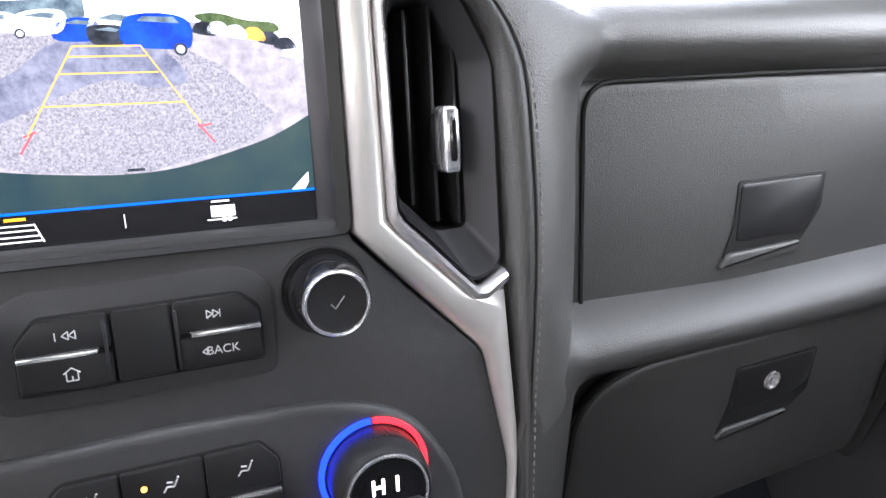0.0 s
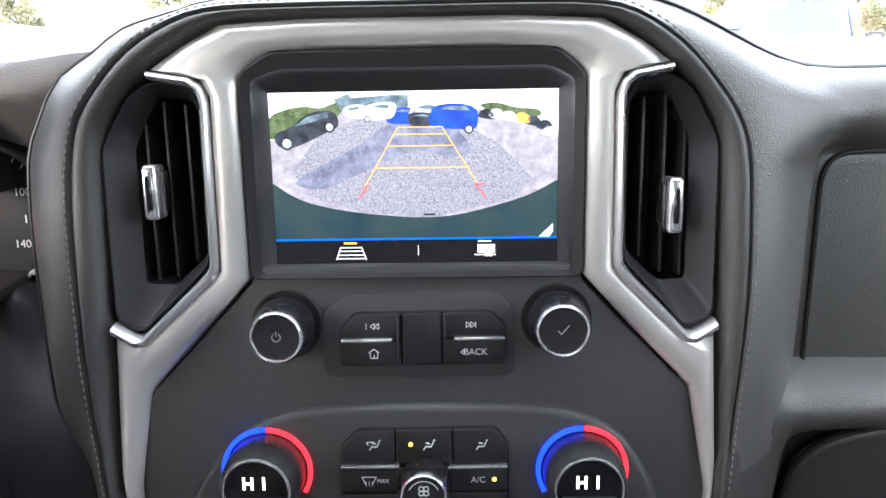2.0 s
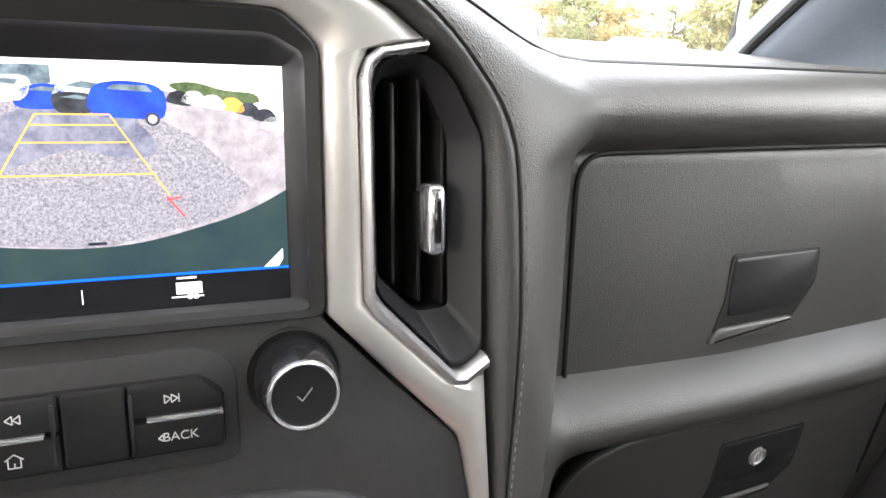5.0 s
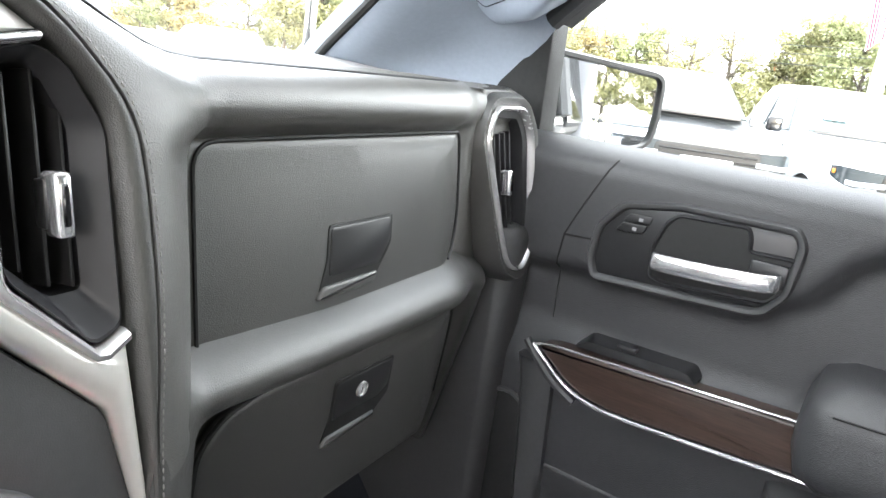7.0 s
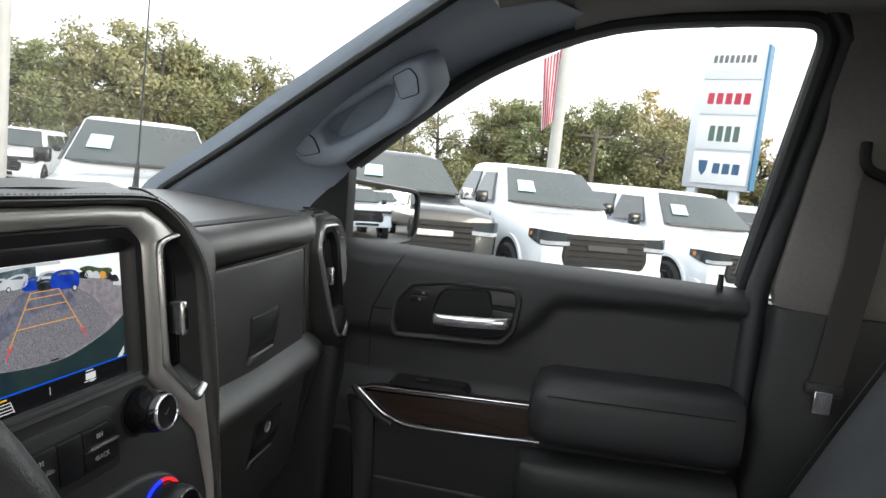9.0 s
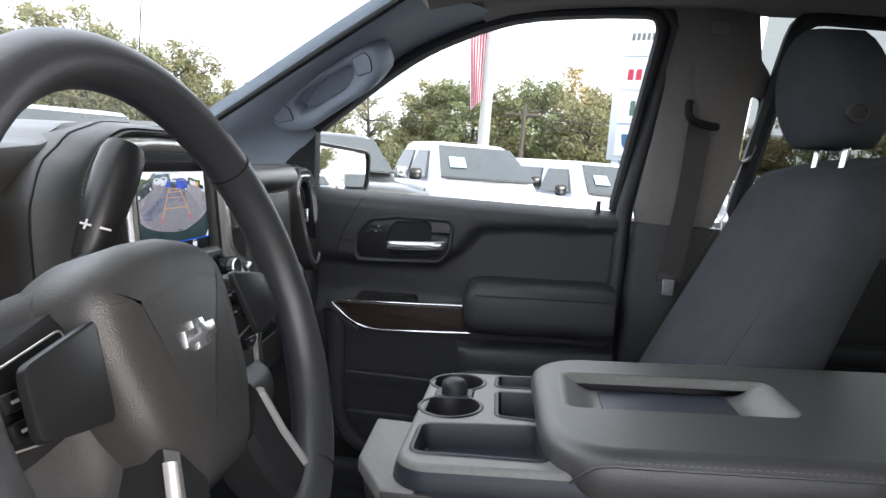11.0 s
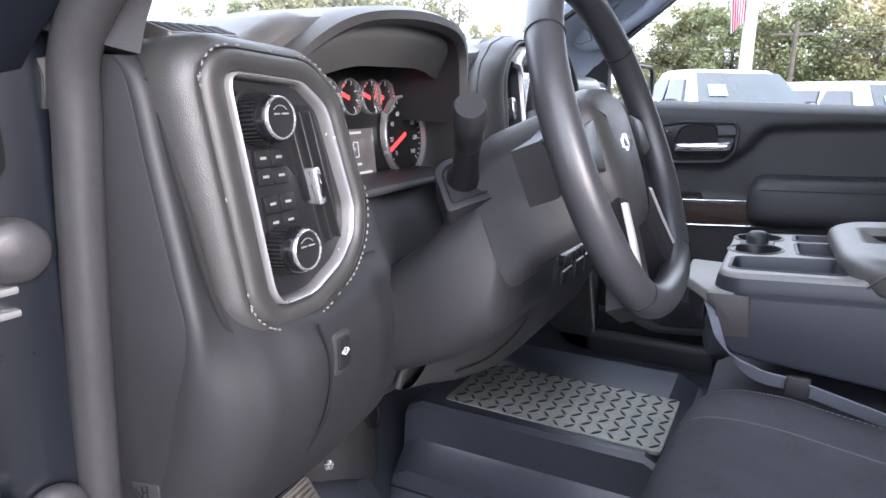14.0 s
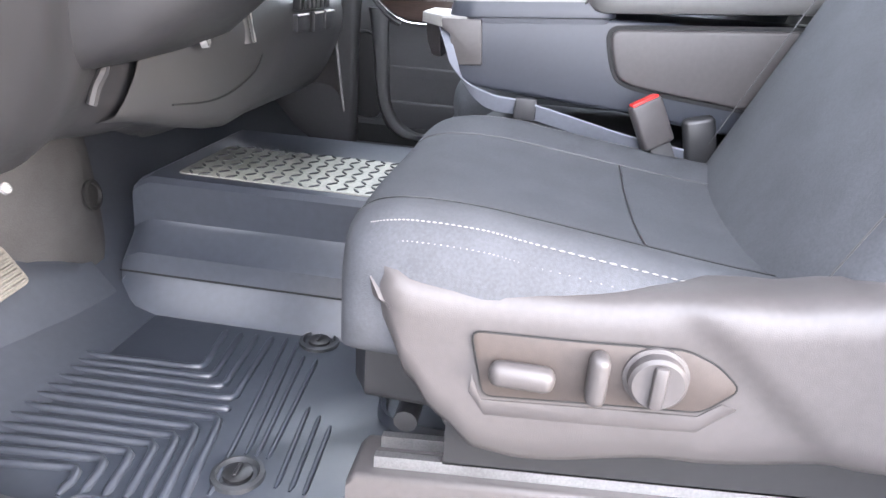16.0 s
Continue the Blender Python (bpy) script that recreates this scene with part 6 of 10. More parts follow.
for k, (x, y) in enumerate(CORNER):
    head = [(x - 0.012, 0.158 - 0.012 * max(0, k - 6)), (x - 0.011, 0.148 - 0.012 * max(0, k - 6)), (x - 0.002, y + 0.020)]
    if k < 4:
        tail = [(x + 0.001, y + 0.006), (x + 0.006, y + 0.002), (x + 0.022, y + 0.0035), (-0.272, y + 0.013), (-0.262, y + 0.014)]
    elif k == 4:
        tail = [(x, y + 0.004), (x, y)]
    else:
        tail = [(x, y + 0.006), (x - 0.006, y - 0.001), (x - 0.020, y - 0.005), (-0.604 - 0.004 * (k > 8) * (k - 8), y - 0.026 * (0.604 + x) / 0.14), (-0.614 - 0.004 * (k > 8) * (k - 8), y - 0.027 * (0.604 + x) / 0.14)]
    rib(head + tail)
for x0, y0, x1, y1 in ((-0.258, -0.116, -0.590, -0.155), (-0.262, -0.135, -0.520, -0.165), (-0.300, -0.157, -0.520, -0.178), (-0.305, -0.178, -0.522, -0.192), (-0.416, -0.205, -0.564, -0.218), (-0.430, -0.224, -0.566, -0.235), (-0.446, -0.243, -0.567, -0.251)):
    rib([(x0, y0), (x0 - 0.01, y0 - 0.001), (x1 + 0.01, y1), (x1, y1)], 0.0034)
bm = bmesh.new()
ringf(bm, rnd([(-0.700, -0.170), (-0.618, -0.170), (-0.618, -0.020), (-0.700, -0.020)], 0.02), rnd([(-0.696, -0.166), (-0.622, -0.166), (-0.622, -0.024), (-0.696, -0.024)], 0.017), [(0, 0.0), (0.2, 0.0065), (0.8, 0.0065), (1, 0.0)], MZ)
part("heel_frame", bm, MATRUB, mat, "", 40)
# edge of the tunnel liner lying over the mat
bm = bmesh.new()
tube(bm, curve3([(-0.212, 0.178, 0.668), (-0.212, 0.10, 0.668), (-0.212, -0.08, 0.668), (-0.212, -0.235, 0.668)], 6), 0.0016, 6)
part("liner_edge", bm, DEEP, liner)
for x, y in ((-0.257, -0.166), (-0.555, -0.172)):
    E2 = axes((x, y, 0.613), (1, 0, 0), (0, 1, 0))
    bm = bmesh.new()
    lathe(bm, [(0.030, 0.0), (0.029, 0.006), (0.024, 0.008), (0.021, 0.003), (0.018, 0.003)], E2, 28)
    ey = part("eyelet", bm, RUBBER, mat, "round black eyelet")
    bm = bmesh.new()
    lathe(bm, [(0.017, 0.0), (0.016, 0.007), (0.011, 0.009), (0.001, 0.009)], E2, 24)
    rbox(bm, (0.020, 0.005, 0.003), (0, 0, 0.010), 0.001, 1, E2)
    part("clip", bm, SATIN, ey)
# scuffed raised wall of the liner beside the sill
bm = bmesh.new()
sheet(bm, [[Vector((-0.648, y + 0.030, z - 0.035)), Vector((-0.660, y, z)), Vector((-0.700, y - 0.012, z + 0.006)), Vector((-0.775, y - 0.030, z + 0.010))] for y, z in curve2([(0.26, 0.88), (0.19, 0.81), (0.13, 0.722), (0.063, 0.642), (0.00, 0.626), (-0.12, 0.624), (-0.30, 0.623)], 4)], 0.008)
part("scuffed_wall", bm, SCUFF, mat, "pale scuffed rubber", 60)
# brake pedal
pedal = thing("brake_pedal", "dusty ribbed brake pedal on a dark arm", "pedal", (-0.445, 0.2, 0.75))
PD = axes((-0.447, 0.195, 0.752), (1, 0.05, 0.05), (0, 0.55, 0.83))
bm = bmesh.new()
plate(bm, rnd([(-0.046, -0.030), (0.046, -0.030), (0.046, 0.030), (-0.046, 0.030)], 0.010), -0.008, 0.006, PD, 0.003)
part("pad", bm, DUST, pedal, "dusty rubber pad")
for i in range(7):
    bm = bmesh.new()
    rbox(bm, (0.078, 0.004, 0.004), (0, -0.024 + i * 0.008, 0.007), 0.001, 1, PD)
    part("pad_rib", bm, DUST, pedal)
bm = bmesh.new()
arm_ = curve3([PD @ Vector((0.02, 0.01, -0.010)), (-0.415, 0.230, 0.80), (-0.410, 0.255, 0.92), (-0.405, 0.24, 1.05)], 5)
loft(bm, [[p + Vector((-0.018, 0, 0)), p + Vector((0.018, 0, 0)), p + Vector((0.018, 0.006, 0)), p + Vector((-0.018, 0.006, 0))] for p in arm_])
part("arm", bm, PLASTIC2, pedal, "flat grey arm")
bm = bmesh.new()
tube(bm, curve3([PD @ Vector((-0.03, 0.02, -0.008)), (-0.52, 0.25, 0.80), (-0.60, 0.27, 0.835)], 4), 0.008, 8)
part("rod", bm, M("dark_oiled_steel", (0.085, 0.072, 0.055), 0.30, metal=0.7), pedal, "dark oiled rod")
bm = bmesh.new()
lathe(bm, [(0.024, 0.0), (0.024, 0.004), (0.019, 0.005), (0.017, -0.004), (0.0001, -0.004)], axes((-0.198, 0.222, 0.783), (1, 0.10, 0), (0, 0.16, 1)), 24)
solo("floor_plug", bm, DEEP, "round dark plug in the toe board", "plug")
bm = bmesh.new()
lathe(bm, [(0.006, 0), (0.006, 0.004), (0.001, 0.006)], axes((-0.546, 0.062, 0.914), (1, 0, 0), (0, 0.5, 0.86)), 12)
solo("panel_screw", bm, CHROME, "bright screw at the foot of the knee panel", "screw")


# ---- folding centre console ----
cons = thing("centre_console", "folded centre seat console with cup holders and a padded armrest", "console", (0.0, -0.55, 0.95))
CS = axes((0, 0, 0), (0, -1, 0), (0, 0, 1))  # u runs to the rear, v up, w to the driver's side
HALF = 0.158
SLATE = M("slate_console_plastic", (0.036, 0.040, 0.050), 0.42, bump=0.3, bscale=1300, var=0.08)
RISE = 0.068  # the folded console climbs to the rear
bm = bmesh.new()
body = rnd([(0.318, 1.087), (0.324, 1.018), (0.346, 0.999), (0.575, 0.981), (0.66, 0.968), (0.95, 0.945), (1.00, 1.105), (0.53, 1.101)][::-1], 0.010, 3)
plate(bm, body, -HALF, HALF, CS, 0.006, 3)
part("body", bm, SLATE, cons, "blue-grey plastic sides", 45)
# tray with the cup holders: a top sheet with real openings, a rounded shoulder round it and wells hanging below
TP = axes((0.0, -0.40, 1.120), (1, 0, 0), (0, 1, -RISE))
wells = [rnd([(-0.132, -0.072), (-0.036, -0.064), (-0.046, 0.072), (-0.126, 0.072)], 0.014, 4), rnd([(-0.022, -0.075), (0.078, -0.075), (0.078, -0.010), (-0.010, -0.014)], 0.008, 4), rnd([(0.098, -0.070), (0.148, -0.070), (0.146, -0.008), (0.100, -0.008)], 0.008, 4)]
outer = rnd([(-0.1595, -0.13), (0.1595, -0.13), (0.1595, 0.060), (0.140, 0.088), (-0.138, 0.088), (-0.1595, 0.066)], 0.016, 5)
cups = [[(cx + r_ * a, 0.046 + r_ * b) for a, b in arcpts(1.0, 0, 350, 35)] for cx, r_ in ((0.016, 0.038), (0.112, 0.036))]
inner = offs(outer, 0.010)
bm = bmesh.new()
for line in [inner] + wells + cups:
    vs = [bm.verts.new(TP @ Vector((a, b, 0.0))) for a, b in line]
    for i in range(len(vs)):
        bm.edges.new((vs[i], vs[(i + 1) % len(vs)]))
bmesh.ops.triangle_fill(bm, use_beauty=True, use_dissolve=False, edges=bm.edges[:])
# far paler than SLATE: sky light on the upward faces put into the colour
TRAYLIT = M("sky_lit_tray_plastic", (0.23, 0.225, 0.21), 0.42, bump=0.3, bscale=1200)
tray = part("tray_top", bm, TRAYLIT, cons, "moulded tray top in grey paled for sky light")
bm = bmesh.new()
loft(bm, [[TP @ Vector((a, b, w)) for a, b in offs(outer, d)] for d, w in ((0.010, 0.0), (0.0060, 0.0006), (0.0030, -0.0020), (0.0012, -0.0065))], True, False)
part("tray_edge", bm, TRAYLIT, tray, "", 60)
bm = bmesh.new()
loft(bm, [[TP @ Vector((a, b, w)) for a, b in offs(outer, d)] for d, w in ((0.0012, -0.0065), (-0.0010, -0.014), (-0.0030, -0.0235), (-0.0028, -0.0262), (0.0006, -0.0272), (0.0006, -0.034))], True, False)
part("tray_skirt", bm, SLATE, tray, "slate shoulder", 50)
for wl_, dp in [(w_, 0.040) for w_ in wells] + [(c_, 0.052) for c_ in cups]:
    bm = bmesh.new()
    rings = [[TP @ Vector((a, b, w)) for a, b in offs(wl_, d)] for d, w in ((-0.004, 0.0002), (-0.002, 0.0018), (0.001, 0.0014), (0.002, -0.002), (0.006, -dp), (0.010, -dp - 0.001))]
    loft(bm, rings, True, False)
    bm.faces.new([bm.verts.new(p) for p in rings[-1]])
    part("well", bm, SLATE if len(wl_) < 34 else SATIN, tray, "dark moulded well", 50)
# moulded waist that joins the two cups, with a rubber divider standing in it
bm = bmesh.new()
loft(bm, [[TP @ Vector((0.064 + a, 0.046 + b, w)) for a, b in rnd([(-0.017 - d, -0.024 - d), (0.017 + d, -0.024 - d), (0.017 + d, 0.024 + d), (-0.017 - d, 0.024 + d)], 0.010, 4)] for d, w in ((0.002, 0.0002), (0.0, 0.0022), (-0.003, 0.0012))])
part("cup_waist", bm, SLATE, tray, "", 50)
bm = bmesh.new()
lathe(bm, [(0.017, 0.0), (0.017, 0.010), (0.0155, 0.016), (0.011, 0.019), (0.001, 0.020)], TP @ Matrix.Translation((0.064, 0.046, 0.001)), 24)
part("cup_divider", bm, RUBBER, tray, "round black rubber divider", 60)
bm = bmesh.new()
rbox(bm, (0.010, 0.034, 0.012), (-0.085, -0.046, -0.034), 0.003, 2, TP)
part("coin_slot", bm, SLATE, tray)

# padded lid with an open tray sunk into its top
lid_out = rnd([(-0.170, -0.500), (-0.118, -0.462), (0.118, -0.452), (0.170, -0.490), (0.170, -1.02), (-0.170, -1.02)], 0.040, 6)
lid_low = lambda y: 1.107 + 0.024 * smooth(y, -0.520, -0.450) + RISE * (-y - 0.514)
lid_top = lambda y: 1.156 + RISE * (-y - 0.520)
rings = []
for inset, k in ((0.012, 0.0), (0.002, 0.03), (0.0, 0.16), (-0.001, 0.45), (0.001, 0.74), (0.006, 0.90), (0.013, 0.98), (0.020, 1.0)):
    rings.append([Vector((a, b, lid_low(b) * (1 - k) + lid_top(b) * k)) for a, b in offs(lid_out, inset)])
LTO = rnd([(-0.042, -0.752), (0.092, -0.752), (0.092, -0.486), (-0.042, -0.486)], 0.024, 5)
bm = bmesh.new()
loft(bm, rings, True, False)
bm.faces.new([bm.verts.new(p) for p in rings[0]])
part_cap = bmesh.new()
for line in ([(p.x, p.y) for p in rings[-1]], LTO):
    vs = [part_cap.verts.new((a, b, lid_top(b))) for a, b in line]
    for i in range(len(vs)):
        part_cap.edges.new((vs[i], vs[(i + 1) % len(vs)]))
bmesh.ops.triangle_fill(part_cap, use_beauty=True, use_dissolve=False, edges=part_cap.edges[:])
lid = part("armrest_lid", bm, LEATHER2, cons, "padded vinyl armrest lid", 60)
part("lid_top", part_cap, LEATHER2, lid, "", 60)
# walls and ramped ends of the sunk tray
lid_dip = lambda y: 0.020 * smooth(y, -0.752, -0.705) * (1 - smooth(y, -0.535, -0.486))
bm = bmesh.new()
rings = []
for d, k in ((-0.001, 0.0), (0.002, 0.04), (0.004, 0.35), (0.0065, 0.85), (0.010, 1.0)):
    rings.append([Vector((a, b, lid_top(b) - 0.0008 - max(0.001, lid_dip(b)) * k)) for a, b in offs(LTO, d)])
loft(bm, rings, True, False)
for i in range(32):
    y0, y1 = -0.742 + 0.246 * i / 32, -0.742 + 0.246 * (i + 1) / 32
    bm.faces.new([bm.verts.new((x, y, lid_top(y) - 0.0008 - max(0.001, lid_dip(y)))) for x, y in ((-0.033, y0), (0.083, y0), (0.083, y1), (-0.033, y1))])
bmesh.ops.remove_doubles(bm, verts=bm.verts[:], dist=0.00005)
part("lid_tray", bm, TRAYLIT, lid, "grey sunk tray with ramped ends", 60)
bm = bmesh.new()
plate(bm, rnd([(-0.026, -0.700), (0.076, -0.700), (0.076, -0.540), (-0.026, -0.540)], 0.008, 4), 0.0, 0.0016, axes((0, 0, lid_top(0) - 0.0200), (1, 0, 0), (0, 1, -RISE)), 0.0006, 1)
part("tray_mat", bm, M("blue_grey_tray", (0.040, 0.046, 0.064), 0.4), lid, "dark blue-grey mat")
seam = [Vector((-0.1725, y, lid_low(y) + 0.79 * (lid_top(y) - lid_low(y)))) for y in [-0.545 - 0.02 * i for i in range(22)]]
seam = [Vector((-0.1580, -0.492, 1.118)), Vector((-0.1665, -0.500, 1.130)), Vector((-0.1705, -0.513, 1.142)), Vector((-0.1722, -0.528, 1.1465))] + seam
seam = curve3(seam, 8)
bm = bmesh.new()
tube(bm, seam, 0.0016, 6)
part("lid_seam", bm, LEATHER2, lid)
stitches("lid_stitches", [p + Vector((0.0012, 0, 0.0045)) for p in seam[24:]], lid, 0.0060, 0.0018, 0.0006)
# side panel in its dark gap
pan = [(0.520, 1.094), (0.536, 1.034), (0.553, 1.016), (0.600, 1.008), (0.94, 0.974), (0.96, 1.124)]
bm = bmesh.new()
plate(bm, rnd(pan, 0.024, 5), HALF - 0.01, HALF + 0.0012, CS, 0.0006, 1)
part("panel_gap", bm, DEEP, cons)
bm = bmesh.new()
plate(bm, offs(rnd(pan, 0.026, 6), 0.0055), HALF - 0.01, HALF + 0.0065, CS, 0.005, 4)
part("side_panel", bm, SEATPLASTIC, cons, "brownish grey side panel", 50)
# release latch: a cheek on the side and a lever reaching round the front
bm = bmesh.new()
plate(bm, rnd([(0.320, 1.026), (0.364, 1.029), (0.359, 1.088), (0.304, 1.086), (0.306, 1.072), (0.318, 1.066)], 0.003, 3), HALF - 0.03, HALF + 0.0065, CS, 0.002)
latch_ = part("latch", bm, SEATPLASTIC, cons, "brown-grey release latch")
bm = bmesh.new()
plate(bm, rnd([(-0.163, -0.340), (-0.163, -0.304), (-0.097, -0.266), (0.02, -0.262), (0.02, -0.340)], 0.005, 3), 1.0745, 1.0895, ID, 0.003)
part("latch_lever", bm, TRAYLIT, latch_, "pale lever plate", 50)
bm = bmesh.new()
loft(bm, [[Vector((x, y, z)) for x, y in ((-0.140 + 0.02 * k, -0.300), (-0.098, -0.272 - 0.012 * k), (0.0, -0.270 - 0.012 * k), (0.0, -0.300))] for z, k in ((1.0748, 0.0), (1.050, 0.3), (1.030, 1.0))])
part("lever_apron", bm, SEATPLASTIC, latch_, "", 40)
# jump seat cushion below
bm = bmesh.new()
rings = []
for i in range(13):
    y = -0.31 - i * 0.055
    h = 0.06 * (1 - (1 - min(1, i / 2.5)) ** 2)
    rings.append([Vector((a, y, 0.80 + b)) for a, b in rnd([(-0.175, 0), (0.175, 0), (0.175, 0.075 + h), (-0.175, 0.075 + h)], 0.05, 5)])
loft(bm, rings)
solo("jump_seat_cushion", bm, FABRIC, "charcoal cloth cushion under the folded console", "seat cushion")


# ---- front seats ----
def make_seat(tx, ty, label, side):
    """A cloth bucket seat; side -1 has the switch panel on the driver's door side."""
    seat = thing("front_seat", label, "seat", (tx, ty, 0.62), "front seats")
    X = lambda x, y, z: Vector((tx + x, ty + y, z))
    # cushion: closed shape, front to rear
    half = [(0.0, 0.0), (0.06, 0.001), (0.115, 0.006), (0.140, 0.010), (0.165, 0.017), (0.195, 0.022), (0.222, 0.018), (0.240, 0.006), (0.253, -0.012), (0.259, -0.036), (0.258, -0.064), (0.246, -0.088), (0.20, -0.100), (0.10, -0.102)]
    prof = [(0.058, 0.880, 0.80, 0.30), (0.055, 0.905, 0.875, 0.62), (0.046, 0.926, 0.925, 0.84), (0.028, 0.940, 0.958, 0.96), (-0.005, 0.947, 0.985, 1), (-0.06, 0.947, 1.0, 1), (-0.13, 0.940, 1.0, 1), (-0.22, 0.928, 1.0, 1), (-0.30, 0.918, 1.0, 1), (-0.38, 0.912, 1.0, 1), (-0.46, 0.912, 1.0, 1), (-0.52, 0.914, 0.99, 1)]

    def surf(k, x, lift=0.0):
        y, top, w, h = prof[k]
        z = lerp(min(abs(x), 0.24), half[:8])
        return X(x * w, y - 0.032 * (x / 0.26) ** 2 * (1 if y > -0.1 else 0), top + z * h + lift)

    rings = []
    for y, top, w, h in prof:
        ring = []
        for x, z in half + [(-x, z) for x, z in half[:0:-1]]:
            ring.append(X(x * w, y - 0.032 * (x / 0.26) ** 2 * (1 if y > -0.1 else 0), top + z * h))
        rings.append(curve3(ring, 3, True))
    bm = bmesh.new()
    loft(bm, [list(r) for r in zip(*[curve3([r[i] for r in rings], 3) for i in range(len(rings[0]))])])
    cu = part("cushion", bm, FABRIC, seat, "charcoal cloth cushion with stitched bolsters", 70)
    for sx in (-0.140, 0.140):
        bm = bmesh.new()
        tube(bm, curve3([surf(k, sx, 0.0004) for k in range(2, 12)], 4), 0.0012, 5)
        part("seam", bm, SATIN, cu)
    for sx in (-0.222, 0.222, -0.238, 0.238):
        bm = bmesh.new()
        line = curve3([surf(k, sx, 0.0006) for k in range(3, 12)], 36)
        for q in range(0, len(line) - 2, 3):
            tube(bm, line[q:q + 3], [0.0003, 0.0008, 0.0003], 5)
        tagged(part("stitch_line", bm, STITCH, cu), kind="stuff")
    bm = bmesh.new()
    tube(bm, curve3([surf(7, x, 0.0004) for x in (-0.138, -0.07, 0, 0.07, 0.138)], 5), 0.0012, 5)
    part("seam", bm, SATIN, cu)
    bm = bmesh.new()
    loft(bm, [[X(a_, y_, z_ + 0.84) for a_, z_ in rnd([(-w_, -0.05), (w_, -0.05), (w_, 0.035), (-w_, 0.035)], 0.02, 4)] for y_, w_ in ((0.020, 0.19), (0.005, 0.215), (-0.2, 0.225), (-0.50, 0.225))])
    part("seat_pan", bm, SATIN, seat, "dark pan under the cushion", 50)
    # backrest
    X = lambda x, y, z: Vector((tx + x, ty + 0.10 + y, z))
    rings = []
    for i in range(15):
        t = i / 14
        y0 = -0.440 - 0.215 * t
        z0 = 0.915 + 0.545 * t
        wd = 0.252 - 0.035 * max(0, t - 0.45) ** 1.2 - (0.055 * max(0, (t - 0.86) / 0.14) ** 2)
        th = 0.115 - 0.045 * t
        ring = []
        for k in range(36):
            a = 2 * math.pi * k / 36
            cx, sy = math.cos(a), math.sin(a)
            px_ = wd * math.copysign(abs(cx) ** 0.55, cx)
            py_ = th * math.copysign(abs(sy) ** 0.55, sy)
            if sy > 0:
                py_ -= 0.045 * (1 - (abs(px_) / wd) ** 3) * (0.55 if t < 0.9 else 0.2)
            ring.append(X(px_, y0 - 0.06 + py_ * 0.98, z0 - py_ * 0.30))
        rings.append(ring)
    bm = bmesh.new()
    loft(bm, rings)
    bk = part("backrest", bm, FABRIC, seat, "charcoal cloth backrest", 60)
    bm = bmesh.new()
    for zt in (0.32, 0.62):
        y0, z0 = -0.440 - 0.215 * zt, 0.915 + 0.545 * zt
        tube(bm, [X(q * 0.15, y0 - 0.06 + 0.115 * 0.5 + 0.010 - 0.026 * zt, z0 - 0.02 - 0.012 * (1 - q * q)) for q in (-1, -0.5, 0, 0.5, 1)], 0.0018, 5)
    part("seam", bm, DEEP, bk)
    for sx in (-1, 1):
        bm = bmesh.new()
        tube(bm, curve3([X(sx * 0.215, -0.440 - 0.215 * q - 0.06 + (0.115 - 0.045 * q) * 0.76, 0.915 + 0.545 * q - 0.01) for q in (0.1, 0.3, 0.5, 0.7, 0.85)], 5), 0.0008, 5)
        part("stitched_seam", bm, SATIN, bk)
    # headrest on two posts
    for sx in (-0.055, 0.055):
        bm = bmesh.new()
        tube(bm, [X(sx, -0.715, 1.44), X(sx, -0.722, 1.53)], 0.0068, 12)
        part("headrest_post", bm, CHROME, seat, "bright post")
    rings = []
    for i in range(13):
        t = i / 12
        z0 = 1.492 + 0.190 * t
        k_ = math.sin(math.pi * min(1, max(0, 0.08 + t * 0.86))) ** 0.28
        ring = []
        for k in range(28):
            a = 2 * math.pi * k / 28
            cx, sy = math.cos(a), math.sin(a)
            ring.append(X((0.142 - 0.012 * t) * k_ * math.copysign(abs(cx) ** 0.6, cx), -0.715 + 0.03 * t + 0.060 * k_ * math.copysign(abs(sy) ** 0.6, sy), z0 - 0.01 * abs(cx) * t))
        rings.append(ring)
    bm = bmesh.new()
    loft(bm, rings)
    hr = part("headrest", bm, FABRIC, seat, "charcoal cloth headrest", 60)
    bm = bmesh.new()
    lathe(bm, [(0.017, 0), (0.016, 0.006), (0.011, 0.007), (0.010, 0.004), (0.0001, 0.004)], axes(X(-0.140, -0.69, 1.54), (0, -1, 0), (0, 0, 1)), 20)
    part("release_button", bm, PLASTIC, hr)
    X = lambda x, y, z: Vector((tx + x, ty + y, z))
    # side shield with the switches
    SS = axes((tx + side * 0.262, ty, 0), (0, -side * -1 if side > 0 else -1, 0), (0, 0, 1))
    sg = -1 if side < 0 else 1
    if side > 0:
        SS = axes((tx + 0.262, ty, 0), (0, 1, 0), (0, 0, 1))
    dirx = 1 if side < 0 else -1
    TOPZ = [(0.000, 0.932), (0.008, 0.9365), (0.022, 0.9365), (0.040, 0.9335), (0.090, 0.9320), (0.150, 0.9350), (0.298, 0.953), (0.343, 0.961), (0.400, 0.985), (0.600, 1.020)]
    LOWZ = [(0.000, 0.905), (0.010, 0.893), (0.021, 0.878), (0.040, 0.842), (0.064, 0.812), (0.098, 0.786), (0.130, 0.783), (0.253, 0.804), (0.393, 0.824), (0.600, 0.850)]
    rows = []
